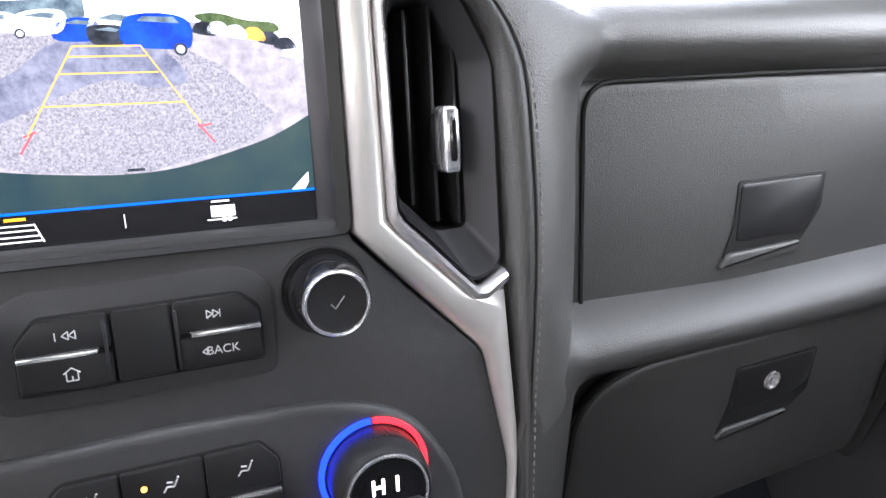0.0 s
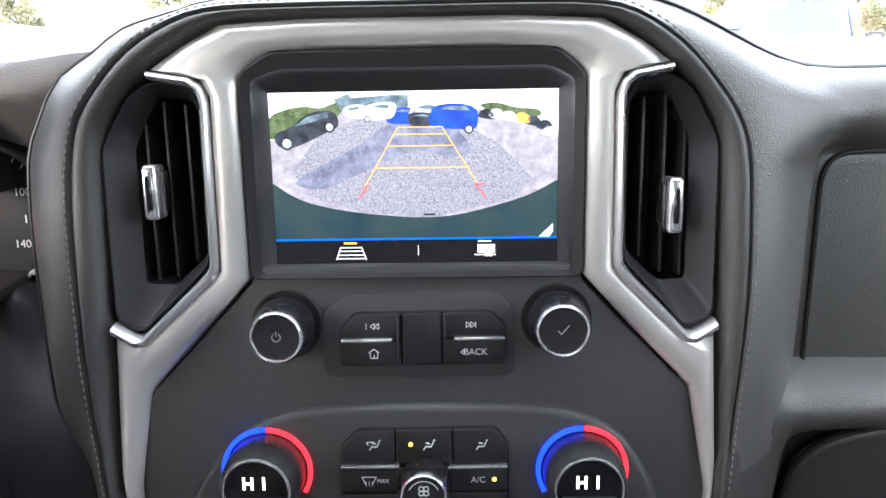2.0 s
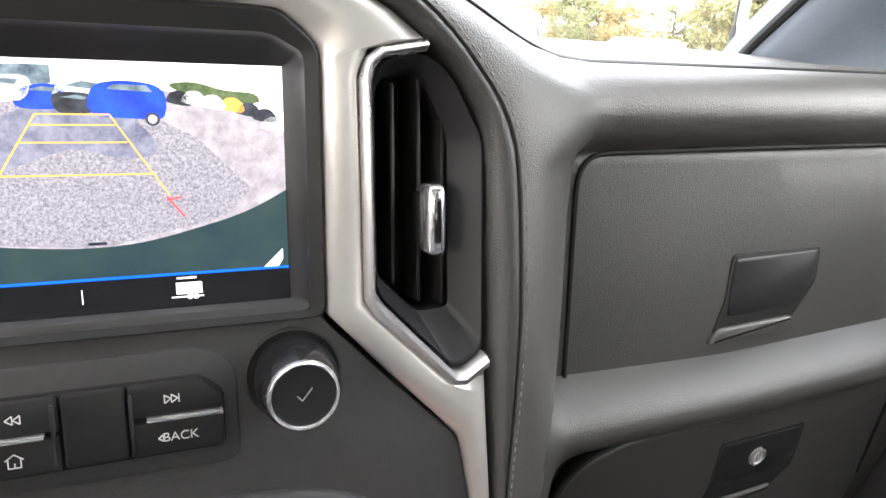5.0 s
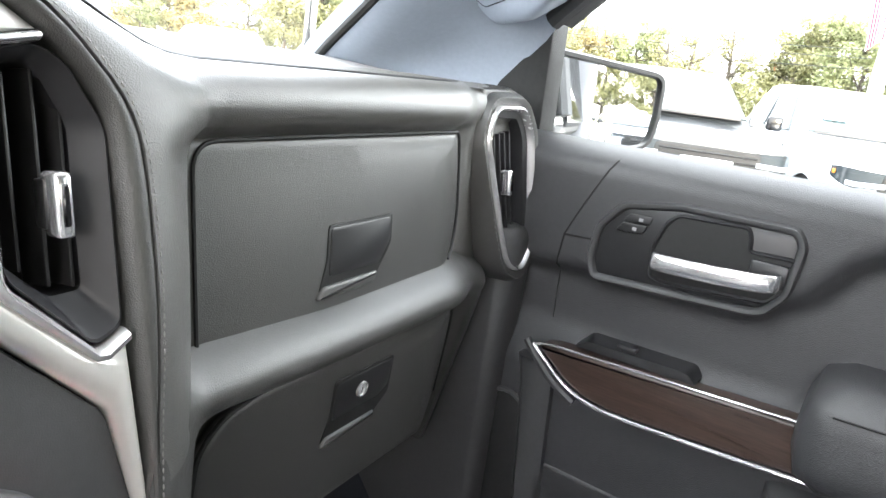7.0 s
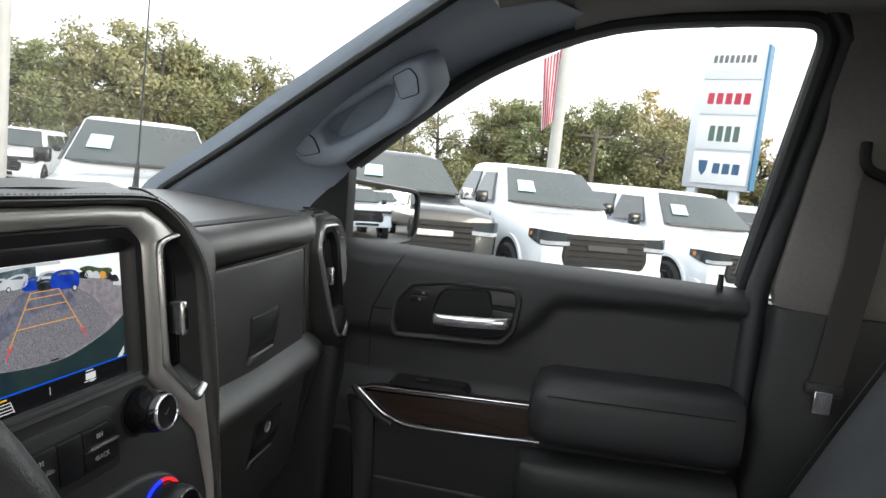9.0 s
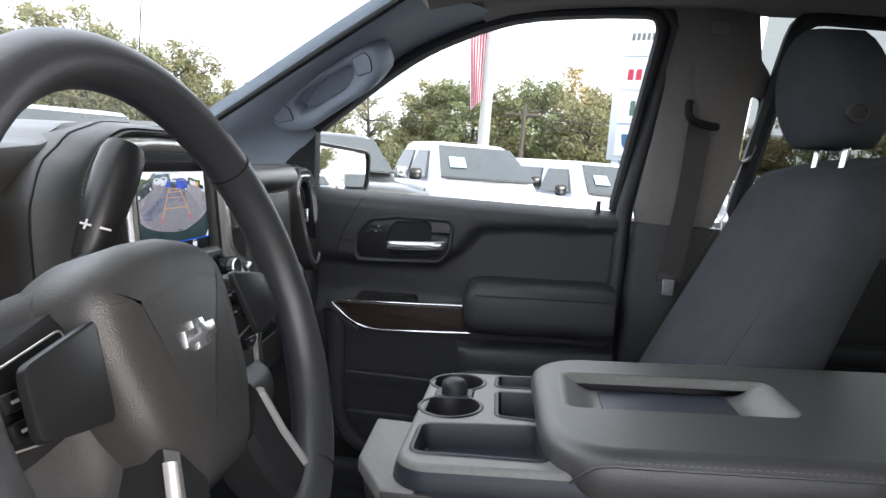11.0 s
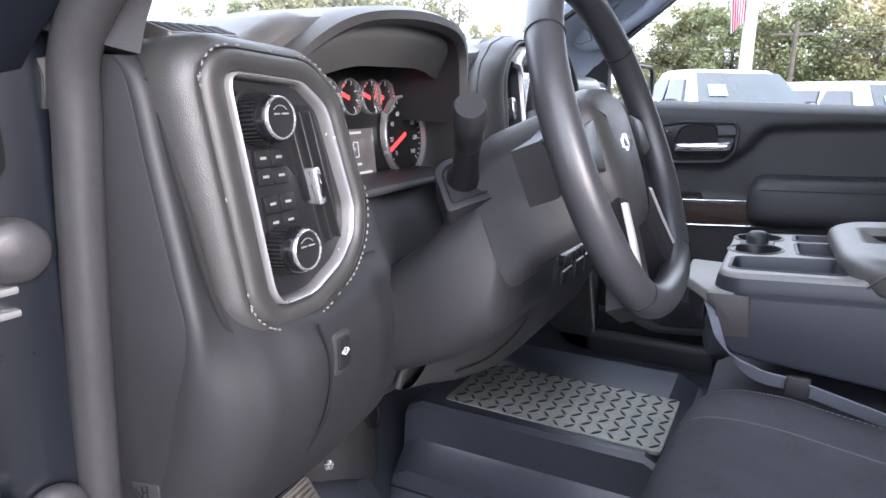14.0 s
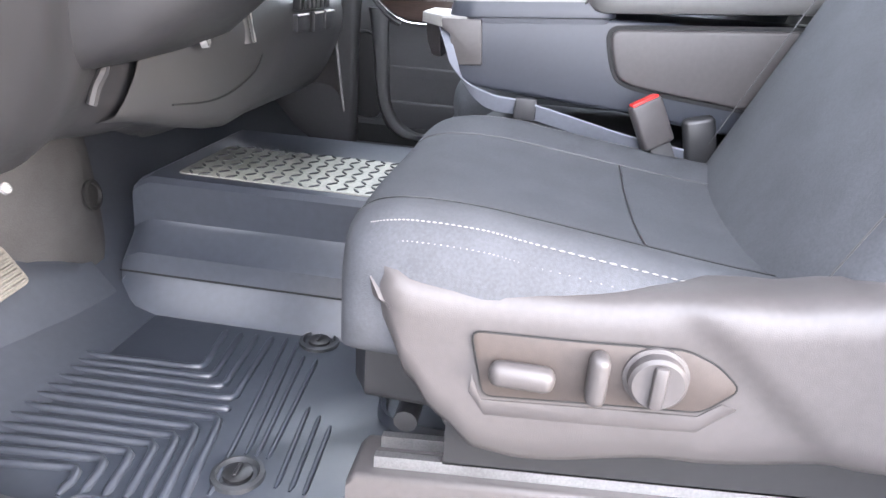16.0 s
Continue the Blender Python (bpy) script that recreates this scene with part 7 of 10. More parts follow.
    for i in range(61):
        u = 0.006 + 0.594 * i / 60
        zt, zl = lerp(u, TOPZ), lerp(u, LOWZ)
        end = min(1.0, u / 0.035)
        row = []
        for zz, w in ((zt - 0.004, -0.055), (zt, -0.030), (zt - 0.001, -0.016), (zt - 0.005, -0.007), (zt - 0.013, -0.002)) + tuple((zt - 0.024 + (zl + 0.03 - zt + 0.024) * q / 12, 0.0) for q in range(13)) + ((zl + 0.014, -0.002), (zl + 0.005, -0.008), (zl, -0.020), (zl, -0.05)):
            uc = 0.242 + 0.082 * (0.937 - zz) / 0.072
            k = max(0, min(1, (u - uc) / 0.030 + 0.5))
            w = w * (0.15 + 0.85 * end) if w < -0.01 else w
            row.append(SS @ Vector((u * dirx, zz, w + 0.007 * k * k * (3 - 2 * k) * (1 if w > -0.01 else 0) - 0.028 * (1 - end) ** 2)))
        rows.append(row)
    bm = bmesh.new()
    sheet(bm, rows, 0.003 * -dirx)
    shl = part("side_shield", bm, SEATPLASTIC, seat, "warm grey plastic side shield", 60)
    f = (lambda p: p) if side < 0 else (lambda p: [(-a, b) for a, b in p])
    bm = bmesh.new()
    swp = rnd([(0.086, 0.902), (0.160, 0.905), (0.239, 0.910), (0.262, 0.901), (0.281, 0.884), (0.258, 0.861), (0.180, 0.855), (0.099, 0.848)], 0.008, 4)
    plate(bm, f(swp), -0.004, 0.0025, SS, 0.0015)
    part("switch_plate", bm, M("seat_switch_plate", (0.052, 0.042, 0.037), 0.45, bump=0.3, bscale=1300), shl, "flat switch plate")
    bm = bmesh.new()
    rbox(bm, (0.049, 0.020, 0.018), (0.1265 * (1 if side < 0 else -1), 0.874, 0.009), 0.0085, 4, SS)
    part("slide_switch", bm, SEATPLASTIC, shl, "long grey seat switch")
    bm = bmesh.new()
    rbox(bm, (0.015, 0.042, 0.020), (0.180 * (1 if side < 0 else -1), 0.8815, 0.010), 0.007, 4, SS)
    part("back_switch", bm, SEATPLASTIC, shl, "upright grey seat switch")
    bm = bmesh.new()
    lathe(bm, [(0.0235, 0.001), (0.0235, 0.005), (0.0205, 0.006), (0.0205, 0.014), (0.018, 0.0165), (0.001, 0.0165)], SS @ Matrix.Translation((0.221 * (1 if side < 0 else -1), 0.886, 0)), 32)
    rbox(bm, (0.010, 0.034, 0.007), (0.221 * (1 if side < 0 else -1), 0.886, 0.0185), 0.003, 2, SS)
    part("lumbar_dial", bm, SEATPLASTIC, shl, "round grey lumbar dial")
    bm = bmesh.new()
    tube(bm, [SS @ Vector((a_, b_, 0.0018)) for a_, b_ in f(swp)], 0.0009, 6, True)
    part("plate_gap", bm, DEEP, shl)
    bm = bmesh.new()
    strip(bm, f([(0.090, 0.866), (0.098, 0.845), (0.180, 0.852), (0.256, 0.858), (0.270, 0.870)]), f([(0.088, 0.846), (0.102, 0.828), (0.180, 0.833), (0.258, 0.840), (0.284, 0.866)]), [(0, -0.004), (0.1, 0.0012), (0.4, 0.0018), (0.8, 0.0008), (1, -0.0008), (1, -0.004)], SS)
    part("grip_ledge", bm, SEATPLASTIC, shl, "", 60)
    # tracks: a steel channel on a grey plastic cover, rising to the rear
    for sx in (-0.215, 0.215):
        bm = bmesh.new()
        loft(bm, [[X(sx + dx_, y, z) for dx_, z in rnd([(-0.032, 0.605), (0.032, 0.605), (0.030, zt), (-0.030, zt)], 0.006, 3)] for y, zt in ((0.012, 0.726), (0.004, 0.736), (-0.2, 0.752), (-0.60, 0.782))])
        part("track_cover", bm, SEATPLASTIC, seat, "grey plastic track cover", 50)
        bm = bmesh.new()
        for dx_ in (-0.014, 0.014):
            loft(bm, [[X(sx + dx_ + e, y, z) for e, z in ((-0.004, zt - 0.01), (0.004, zt - 0.01), (0.004, zt + 0.014), (-0.004, zt + 0.014))] for y, zt in ((-0.010, 0.735), (-0.60, 0.782))])
        part("track", bm, STEEL, seat, "bare steel seat track", 30)
        bm = bmesh.new()
        loft(bm, [[X(sx + e, y, z) for e, z in ((-0.018, zt), (0.018, zt), (0.018, zt + 0.05), (-0.018, zt + 0.05))] for y, zt in ((-0.07, 0.752), (-0.58, 0.792))])
        part("track_slider", bm, SATIN, seat)
    bm = bmesh.new()
    tube(bm, [X(-0.20, -0.03, 0.765), X(0.20, -0.03, 0.765)], 0.011, 10)
    part("cross_bar", bm, SATIN, seat)
    bm = bmesh.new()
    lathe(bm, [(0.014, -0.03), (0.014, -0.003), (0.011, 0.001), (0.008, 0.0), (0.0001, 0.0)], SS @ Matrix.Translation((0.079 * (1 if side < 0 else -1), 0.800, -0.030)), 24)
    part("shield_foot", bm, SEATPLASTIC, shl, "", 40)
    return seat


make_seat(-0.415, -0.335, "charcoal cloth driver seat with grey switches on its side shield", -1)
make_seat(0.445, -0.315, "charcoal cloth passenger seat with a headrest on bright posts", 1)

# buckle, belt across the cushion
bk = thing("seat_belt_buckle", "black seat belt buckle with a red release button", "seat belt", (-0.16, -0.6, 0.98))
BT = axes((-0.208, -0.594, 0.981), (0.30, -0.84, 0.44), (-0.06, 0.52, 0.85))
bm = bmesh.new()
rbox(bm, (0.042, 0.062, 0.022), (0, 0, 0), 0.005, 3, BT)
part("housing", bm, SEATPLASTIC, bk)
bm = bmesh.new()
rbox(bm, (0.036, 0.006, 0.015), (0, 0.031, 0.001), 0.002, 2, BT)
part("release_button", bm, RED, bk, "red release button")
bm = bmesh.new()
rbox(bm, (0.030, 0.10, 0.010), (0.002, -0.075, -0.002), 0.003, 2, BT)
part("stalk", bm, PLASTIC, bk)
bm = bmesh.new()
bp = curve3([(-0.150, -0.306, 1.072), (-0.168, -0.318, 1.052), (-0.172, -0.331, 1.022), (-0.173, -0.352, 0.998), (-0.174, -0.385, 0.983), (-0.175, -0.424, 0.979), (-0.177, -0.504, 0.962), (-0.180, -0.58, 0.946), (-0.182, -0.70, 0.930)], 6)
rings = []
for i, p in enumerate(bp):
    k = min(1, max(0, (i - 10) / 12))
    a = Vector((-0.002, 0.006 * (1 - k), 0.002 + 0.009 * k)) + Vector((-0.005, 0, 0.0)) * k
    n_ = Vector((0.0005, 0, 0.002))
    rings.append([p + a, p - a, p - a - n_, p + a - n_])
loft(bm, rings)
lb = thing("lap_belt", "grey lap belt webbing lying beside the console", "seat belt", (-0.16, -0.45, 0.97))
part("webbing", bm, BELT, lb)
bm = bmesh.new()
rbox(bm, (0.010, 0.030, 0.030), (-0.178, -0.430, 0.978), 0.003, 2)
part("slide_clip", bm, PLASTIC2, lb)
bm = bmesh.new()
rbox(bm, (0.022, 0.042, 0.075), (-0.184, -0.665, 0.955), 0.008, 3, rot=Matrix.Rotation(-0.25, 3, "X"))
part("anchor_cover", bm, SATIN, lb)

# ---- passenger door ----
door = thing("passenger_door", "closed black passenger door with a chrome handle and wood trim", "car door", (0.82, -0.25, 0.9))


def door_x(y, z):
    """Inner surface of the door trim."""
    edge = lerp(y, [(-0.66, 1.291), (-0.50, 1.283), (-0.335, 1.272), (-0.255, 1.198), (-0.225, 1.170), (0.14, 1.165)][0:6])
    k = max(0.0, min(1.0, (z - edge) / 0.014 + 0.5))
    k = k * k * (3 - 2 * k)
    x = 0.818 - 0.020 * k
    if z > 1.30:
        x += 0.045 * ((z - 1.30) / 0.035) ** 2
    if z < 1.09:
        x -= 0.030 * min(1, (1.09 - z) / 0.06)
    return x


rows = []
for i in range(53):
    y = 0.135 - i * 0.0149
    rows.append([Vector((door_x(y, z), y, z)) for z in [0.70 + k * 0.0106 for k in range(60)] + [1.330, 1.334]])
bm = bmesh.new()
sheet(bm, rows, 0.03)
part("trim_panel", bm, DOORVINYL, door, "black grained door trim", 60)
XD = axes((0, 0, 0), (0, -1, 0), (0, 0, 1))  # u rearwards, v up, w towards the cabin (-x)


def dx(x):
    return -x


hb = rnd([(0.034, 1.168), (0.0245, 1.193), (0.029, 1.236), (0.057, 1.269), (0.125, 1.281), (0.249, 1.283), (0.260, 1.266), (0.255, 1.210), (0.236, 1.184), (0.220, 1.180)][::-1], 0.008, 3)
bm = bmesh.new()
ringf(bm, offs(hb, -0.0045), offs(hb, 0.007), [(0, dx(0.806)), (0.1, dx(0.7935)), (0.30, dx(0.7905)), (0.62, dx(0.7905)), (0.85, dx(0.7935)), (1, dx(0.7985))], XD)
part("handle_bezel", bm, PLASTIC, door, "dark handle surround", 50)
bm = bmesh.new()
plate(bm, offs(hb, 0.0062), dx(0.815), dx(0.7960), XD, 0.0015)
part("handle_plate", bm, SATIN, door, "", 30)
cup_ = rnd([(0.104, 1.190), (0.101, 1.226), (0.112, 1.258), (0.124, 1.270), (0.200, 1.274), (0.206, 1.264), (0.207, 1.248), (0.254, 1.250), (0.252, 1.216), (0.236, 1.196), (0.120, 1.186)][::-1], 0.005, 3)
bm = bmesh.new()
ringf(bm, offs(cup_, -0.003), offs(cup_, 0.0035), [(0, dx(0.800)), (0.15, dx(0.7945)), (0.5, dx(0.7930)), (0.8, dx(0.7945)), (1, dx(0.799))], XD)
part("cup_rim", bm, SATIN, door, "", 60)
bm = bmesh.new()
plate(bm, offs(cup_, 0.002), dx(0.80), dx(0.7953), XD, 0.0004, 1)
part("handle_cup", bm, DEEP, door)
bm = bmesh.new()
hp = curve3([(0.800, -0.104, 1.2125), (0.776, -0.110, 1.2135), (0.770, -0.135, 1.2150), (0.768, -0.180, 1.2180), (0.770, -0.225, 1.2215), (0.776, -0.243, 1.2235), (0.800, -0.248, 1.2240)], 5)
rings = []
for i, p_ in enumerate(hp):
    t = i / (len(hp) - 1)
    hh_ = 0.0105 * min(1.0, 0.45 + 4 * min(t, 1 - t))
    rings.append([p_ + Vector((0.006 * a_, 0, hh_ * b_)) for a_, b_ in arcpts(1.0, 0, 337.5, 15)])
loft(bm, rings)
part("pull_handle", bm, CHROME, door, "chrome pull handle", 60)
bm = bmesh.new()
rbox(bm, (0.005, 0.040, 0.028), (0.7945, -0.231, 1.228), 0.003, 2)
part("handle_hinge", bm, SATIN, door)
for i in range(2):
    bm = bmesh.new()
    plate(bm, rnd([(0.058 - 0.006 * i, 1.2475 - 0.0125 * i), (0.092 - 0.006 * i, 1.2495 - 0.0125 * i), (0.094 - 0.005 * i, 1.2600 - 0.0120 * i), (0.066 - 0.007 * i, 1.2590 - 0.0125 * i)], 0.002, 2), dx(0.798), dx(0.7935), XD, 0.001)
    k2 = part("lock_key", bm, SATIN, door)
    bm = bmesh.new()
    rbox(bm, (0.001, 0.005, 0.004), (0.7933, -0.081 + 0.006 * i, 1.2540 - 0.0125 * i), 0)
    part("printed_mark", bm, GREYINK, k2)
# seams of the door trim
for pts in ([(-0.034, 1.317), (-0.006, 1.262), (0.016, 1.212)], [(0.016, 1.212), (-0.004, 1.213), (-0.022, 1.214)], [(0.016, 1.212), (0.020, 1.16), (0.018, 1.09)]):
    bm = bmesh.new()
    tube(bm, [Vector((door_x(y, z) - 0.0004, y, z)) for y, z in curve2(pts, 6)], 0.0012, 5)
    part("trim_seam", bm, DEEP, door)
# wood strip
wd = [(-0.012, 1.063), (0.010, 1.0685), (0.150, 1.0760), (0.317, 1.0850), (0.321, 1.0245), (0.200, 1.0160), (0.103, 1.0110), (0.060, 1.0160), (0.030, 1.0300), (0.004, 1.0500)]
bm = bmesh.new()
plate(bm, rnd(wd[::-1], 0.006, 3), dx(0.80), dx(0.770), XD, 0.005, 3)
part("wood_strip", bm, WOOD, door, "dark open-grain wood strip", 60)
bm = bmesh.new()
tube(bm, curve3([(0.769, -u, v) for u, v in ((0.324, 1.0225), (0.200, 1.0135), (0.103, 1.0085), (0.058, 1.0135), (0.028, 1.0275), (0.000, 1.0490), (-0.018, 1.0635))], 5), 0.0026, 8)
part("chrome_line", bm, CHROME, door, "chrome line under the wood")
bm = bmesh.new()
tube(bm, [(0.7705, -u, v) for u, v in ((-0.018, 1.0640), (0.010, 1.0700), (0.150, 1.0775), (0.319, 1.0868))], 0.0018, 8)
part("chrome_line", bm, CHROME, door)
bm = bmesh.new()
tube(bm, curve3([(0.772, -u, v) for u, v in ((-0.030, 1.066), (-0.010, 1.045), (0.018, 1.020), (0.050, 1.003))], 5), 0.006, 8)
part("trim_edge", bm, PLASTIC, door)
# window switch pod above the wood
bm = bmesh.new()
loft(bm, [[Vector((0.815, -u, v)) for u, v in rnd([(0.030, 1.074), (0.190, 1.078), (0.180, 1.094), (0.045, 1.090)], 0.006)], [Vector((0.785, -u, v)) for u, v in rnd([(0.030, 1.074), (0.190, 1.078), (0.175, 1.090), (0.050, 1.086)], 0.006)]])
part("switch_pod", bm, SATIN, door)
bm = bmesh.new()
rbox(bm, (0.016, 0.026, 0.008), (0.796, -0.098, 1.0915), 0.003, 2)
part("window_switch", bm, PLASTIC2, door)
# armrest
bm = bmesh.new()
rings = []
for y, k in ((-0.300, 0.4), (-0.310, 0.85), (-0.335, 1.0), (-0.48, 1.0), (-0.62, 1.0), (-0.645, 0.9)):
    rings.append([Vector((0.835 - (0.835 - a) * (0.6 + 0.4 * k), y, 1.09 + (b - 1.09) * k - (y + 0.3) * 0.04)) for a, b in rnd([(0.835, 1.020), (0.735, 1.028), (0.715, 1.050), (0.720, 1.125), (0.745, 1.148), (0.835, 1.155)], 0.022, 4)])
loft(bm, rings)
ar = part("armrest", bm, DOORVINYL, door, "padded vinyl armrest", 60)
bm = bmesh.new()
tube(bm, [(0.7195, -0.33 - i * 0.03, 1.1235 + i * 0.0012) for i in range(11)], 0.0012, 5)
part("seam", bm, DEEP, ar)
# lower pocket
bm = bmesh.new()
rings = []
for y, k in ((-0.285, 0.2), (-0.30, 0.9), (-0.33, 1.0), (-0.63, 1.0), (-0.65, 0.9)):
    rings.append([Vector((0.81 - (0.81 - a) * k, y, b - (y + 0.3) * 0.05 * (1 if b > 0.9 else 0))) for a, b in rnd([(0.81, 0.70), (0.745, 0.71), (0.720, 0.80), (0.712, 0.975), (0.722, 0.998), (0.81, 1.005)], 0.014, 3)])
loft(bm, rings)
part("map_pocket", bm, PLASTIC, door, "moulded map pocket", 60)
bm = bmesh.new()
pk_o = curve2([(-0.045, 1.040), (-0.035, 1.000), (-0.025, 0.918), (-0.011, 0.802), (0.022, 0.722), (0.079, 0.690), (0.150, 0.692), (0.232, 0.700), (0.330, 0.708)], 5)
pk_i = curve2([(0.012, 1.040), (0.016, 1.000), (0.022, 0.900), (0.030, 0.800), (0.058, 0.742), (0.109, 0.712), (0.160, 0.712), (0.232, 0.720), (0.330, 0.728)], 5)
strip(bm, pk_o, pk_i, [(0, dx(0.81)), (0.04, dx(0.780)), (0.22, dx(0.770)), (0.75, dx(0.770)), (0.96, dx(0.777)), (1, dx(0.81))], XD)
part("pocket_frame", bm, PLASTIC, door, "broad raised pocket frame", 50)
bm = bmesh.new()
plate(bm, rnd([(-0.105, 0.74), (0.005, 0.74), (0.015, 0.92), (-0.04, 0.985), (-0.105, 0.96)], 0.03, 5), dx(0.80), dx(0.782), XD, 0.006, 2)
sg_ = part("speaker_grille", bm, DEEP, door, "black speaker grille")
bm = bmesh.new()
tube(bm, [Vector((0.781, -u, v)) for u, v in rnd([(-0.105, 0.74), (0.005, 0.74), (0.015, 0.92), (-0.04, 0.985), (-0.105, 0.96)], 0.03, 5)], 0.004, 6, True)
part("grille_rim", bm, PLASTIC, sg_)
for i in range(3):
    bm = bmesh.new()
    loft(bm, [[Vector((x, y, z)) for x, z in rnd([(0.812, z0), (0.797 - 0.004 * i, z0), (0.789 - 0.004 * i, z0 + 0.085), (0.812, z0 + 0.094)], 0.005, 3)] for z0 in (0.905 - 0.098 * i,) for y in (-0.02, -0.31)])
    part("pocket_step", bm, DOORVINYL, door)
bm = bmesh.new()
tube(bm, [(0.828, -0.594, 1.330), (0.828, -0.594, 1.350), (0.829, -0.594, 1.3535)], [0.006, 0.0045, 0.006], 10)
part("lock_pin", bm, SATIN, door, "black lock pin")
# door frame with black seals round the glass
WF = [(0.095, 1.330), (0.093, 1.474), (-0.066, 1.603), (-0.186, 1.680), (-0.354, 1.745), (-0.540, 1.768), (-0.660, 1.772), (-0.684, 1.745), (-0.660, 1.560), (-0.632, 1.336)]


def glass_x(z):
    return 0.862 - 0.10 * max(0, z - 1.33) / 0.44


def opening(k, w):
    c = (-0.30, 1.55)
    return [Vector((glass_x(z) + w, c[0] + (y - c[0]) * k, c[1] + (z - c[1]) * k)) for y, z in curve2(WF[1:7], 4) + curve2(WF[7:], 3)]


op = [Vector((0, y, z)) for y, z in curve2(WF[1:6], 4)[:-1] + rnd(WF, 0.03, 5)[5 * 6:8 * 6] + [WF[9]]]
bm = bmesh.new()
tube(bm, [Vector((glass_x(p.z) - 0.012, p.y, p.z)) for p in op], 0.013, 8)
part("window_seal", bm, RUBBER, door, "black window seal")
bm = bmesh.new()
tube(bm, [Vector((glass_x(p.z) + 0.02, p.y * 1.02 + 0.0, p.z + 0.012)) for p in op], 0.022, 8)
part("window_frame", bm, SATIN, door, "black window frame")
bm = bmesh.new()
rows = []
for i in range(9):
    z = 1.325 + i * 0.057
    rows.append([Vector((glass_x(z) + 0.012, y, z)) for y in (0.14, -0.1, -0.4, -0.72)])
sheet(bm, rows, 0.004)
pane = part("window_pane", bm, GLASS, door, "clear side glass")
pane.visible_shadow = False
# black sail in the front corner of the window
bm = bmesh.new()
plate(bm, rnd([(-0.235, 1.31), (-0.0985, 1.31), (-0.1030, 1.478), (-0.130, 1.482), (-0.225, 1.395)], 0.006), dx(0.885), dx(0.842), XD, 0.003)
part("mirror_sail", bm, DEEP, door, "black corner panel")

bm = bmesh.new()
rbox(bm, (0.06, 0.80, 0.13), (0.815, -0.26, 0.665), 0.015, 2)
part("lower_edge", bm, DEEP, door)

# passenger footwell side and end of the dashboard
bm = bmesh.new()
rbox(bm, (0.07, 0.42, 0.62), (0.790, 0.275, 0.90), 0.02, 3)
part("kick_panel", bm, PLASTIC, dash)
bm = bmesh.new()
loft(bm, [[Vector((x, y + dy, z)) for x, y in rnd([(0.690, 0.160), (0.725, 0.145), (0.800, 0.150), (0.835, 0.175), (0.835, 0.30), (0.690, 0.30)], 0.02, 3)] for z, dy in ((0.88, 0.10), (0.98, 0.05), (1.10, 0.012), (1.20, 0.004), (1.34, 0.010), (1.368, 0.03))])
part("passenger_end", bm, LEATHER, dash, "", 60)
bm = bmesh.new()
tube(bm, [(0.815, -0.648, 0.58), (0.815, -0.650, 1.00), (0.818, -0.652, 1.30), (0.826, -0.655, 1.345), (0.80, -0.690, 1.56), (0.768, -0.712, 1.745), (0.762, -0.68, 1.785)], 0.019, 10)
solo("door_seal", bm, RUBBER, "black rubber seal between the doors", "door seal", "", "structure")

bm = bmesh.new()
rbox(bm, (0.16, 2.3, 0.14), (0.835, -0.70, 0.600), 0.02, 3)
solo("sill_trim", bm, PLASTIC, "black sill trim along the passenger side", "trim", "", "structure")

# ---- outside mirror ----
mirror = thing("side_mirror", "black door mirror reflecting the car lot", "mirror", (1.0, 0.1, 1.38))
MT = axes((1.005, 0.078, 1.388), (0.82, -0.57, 0), (0.0155, 0.0222, 0.9996))
mo_ = rnd([(-0.150, -0.076), (-0.02, -0.088), (0.082, -0.066), (0.090, -0.03), (0.089, 0.036), (-0.150, 0.054)], 0.016, 5)
bm = bmesh.new()
rr = [(0.0, 0.004), (0.004, 0.010), (0.009, 0.010)]
ringf(bm, offs(mo_, -0.010), offs(mo_, 0.001), [(0, -0.05), (0, 0.004), (0.3, 0.010), (0.8, 0.010), (1, 0.003), (1, -0.02)], MT)
part("rim", bm, SATIN, mirror, "black rim", 40)
bm = bmesh.new()
loft(bm, [[MT @ Vector((a, b, -0.045)) for a, b in offs(mo_, -0.009)], [MT @ Vector((a, b, -0.075)) for a, b in offs(mo_, 0.012)], [MT @ Vector((a, b, -0.095)) for a, b in offs(mo_, 0.035)]])
part("shell", bm, SATIN, mirror, "", 50)
bm = bmesh.new()
plate(bm, offs(mo_, 0.001), -0.006, 0.003, MT, 0.0005, 1)
part("mirror_glass", bm, MIRROR, mirror, "mirror glass")
bm = bmesh.new()
tube(bm, [(0.88, 0.16, 1.335), (0.95, 0.15, 1.345), (0.985, 0.13, 1.355)], 0.022, 10)
part("arm", bm, SATIN, mirror)

def angle_sort(poly, c, n=72):
    """The outline's points seen at even angles from c."""
    out = []
    for k in range(n):
        a = 2 * math.pi * k / n
        d = Vector((math.cos(a), math.sin(a)))
        best = None
        for i in range(len(poly)):
            p, q = Vector(poly[i]), Vector(poly[(i + 1) % len(poly)])
            e = q - p
            den = d.x * e.y - d.y * e.x
            if abs(den) < 1e-12:
                continue
            w_ = p - Vector(c)
            t = (w_.x * e.y - w_.y * e.x) / den
            u_ = (w_.x * d.y - w_.y * d.x) / den
            if t > 0 and -1e-9 <= u_ <= 1 + 1e-9 and (best is None or t > best):
                best = t
        out.append((c[0] + d.x * (best or 0.001), c[1] + d.y * (best or 0.001)))
    return out


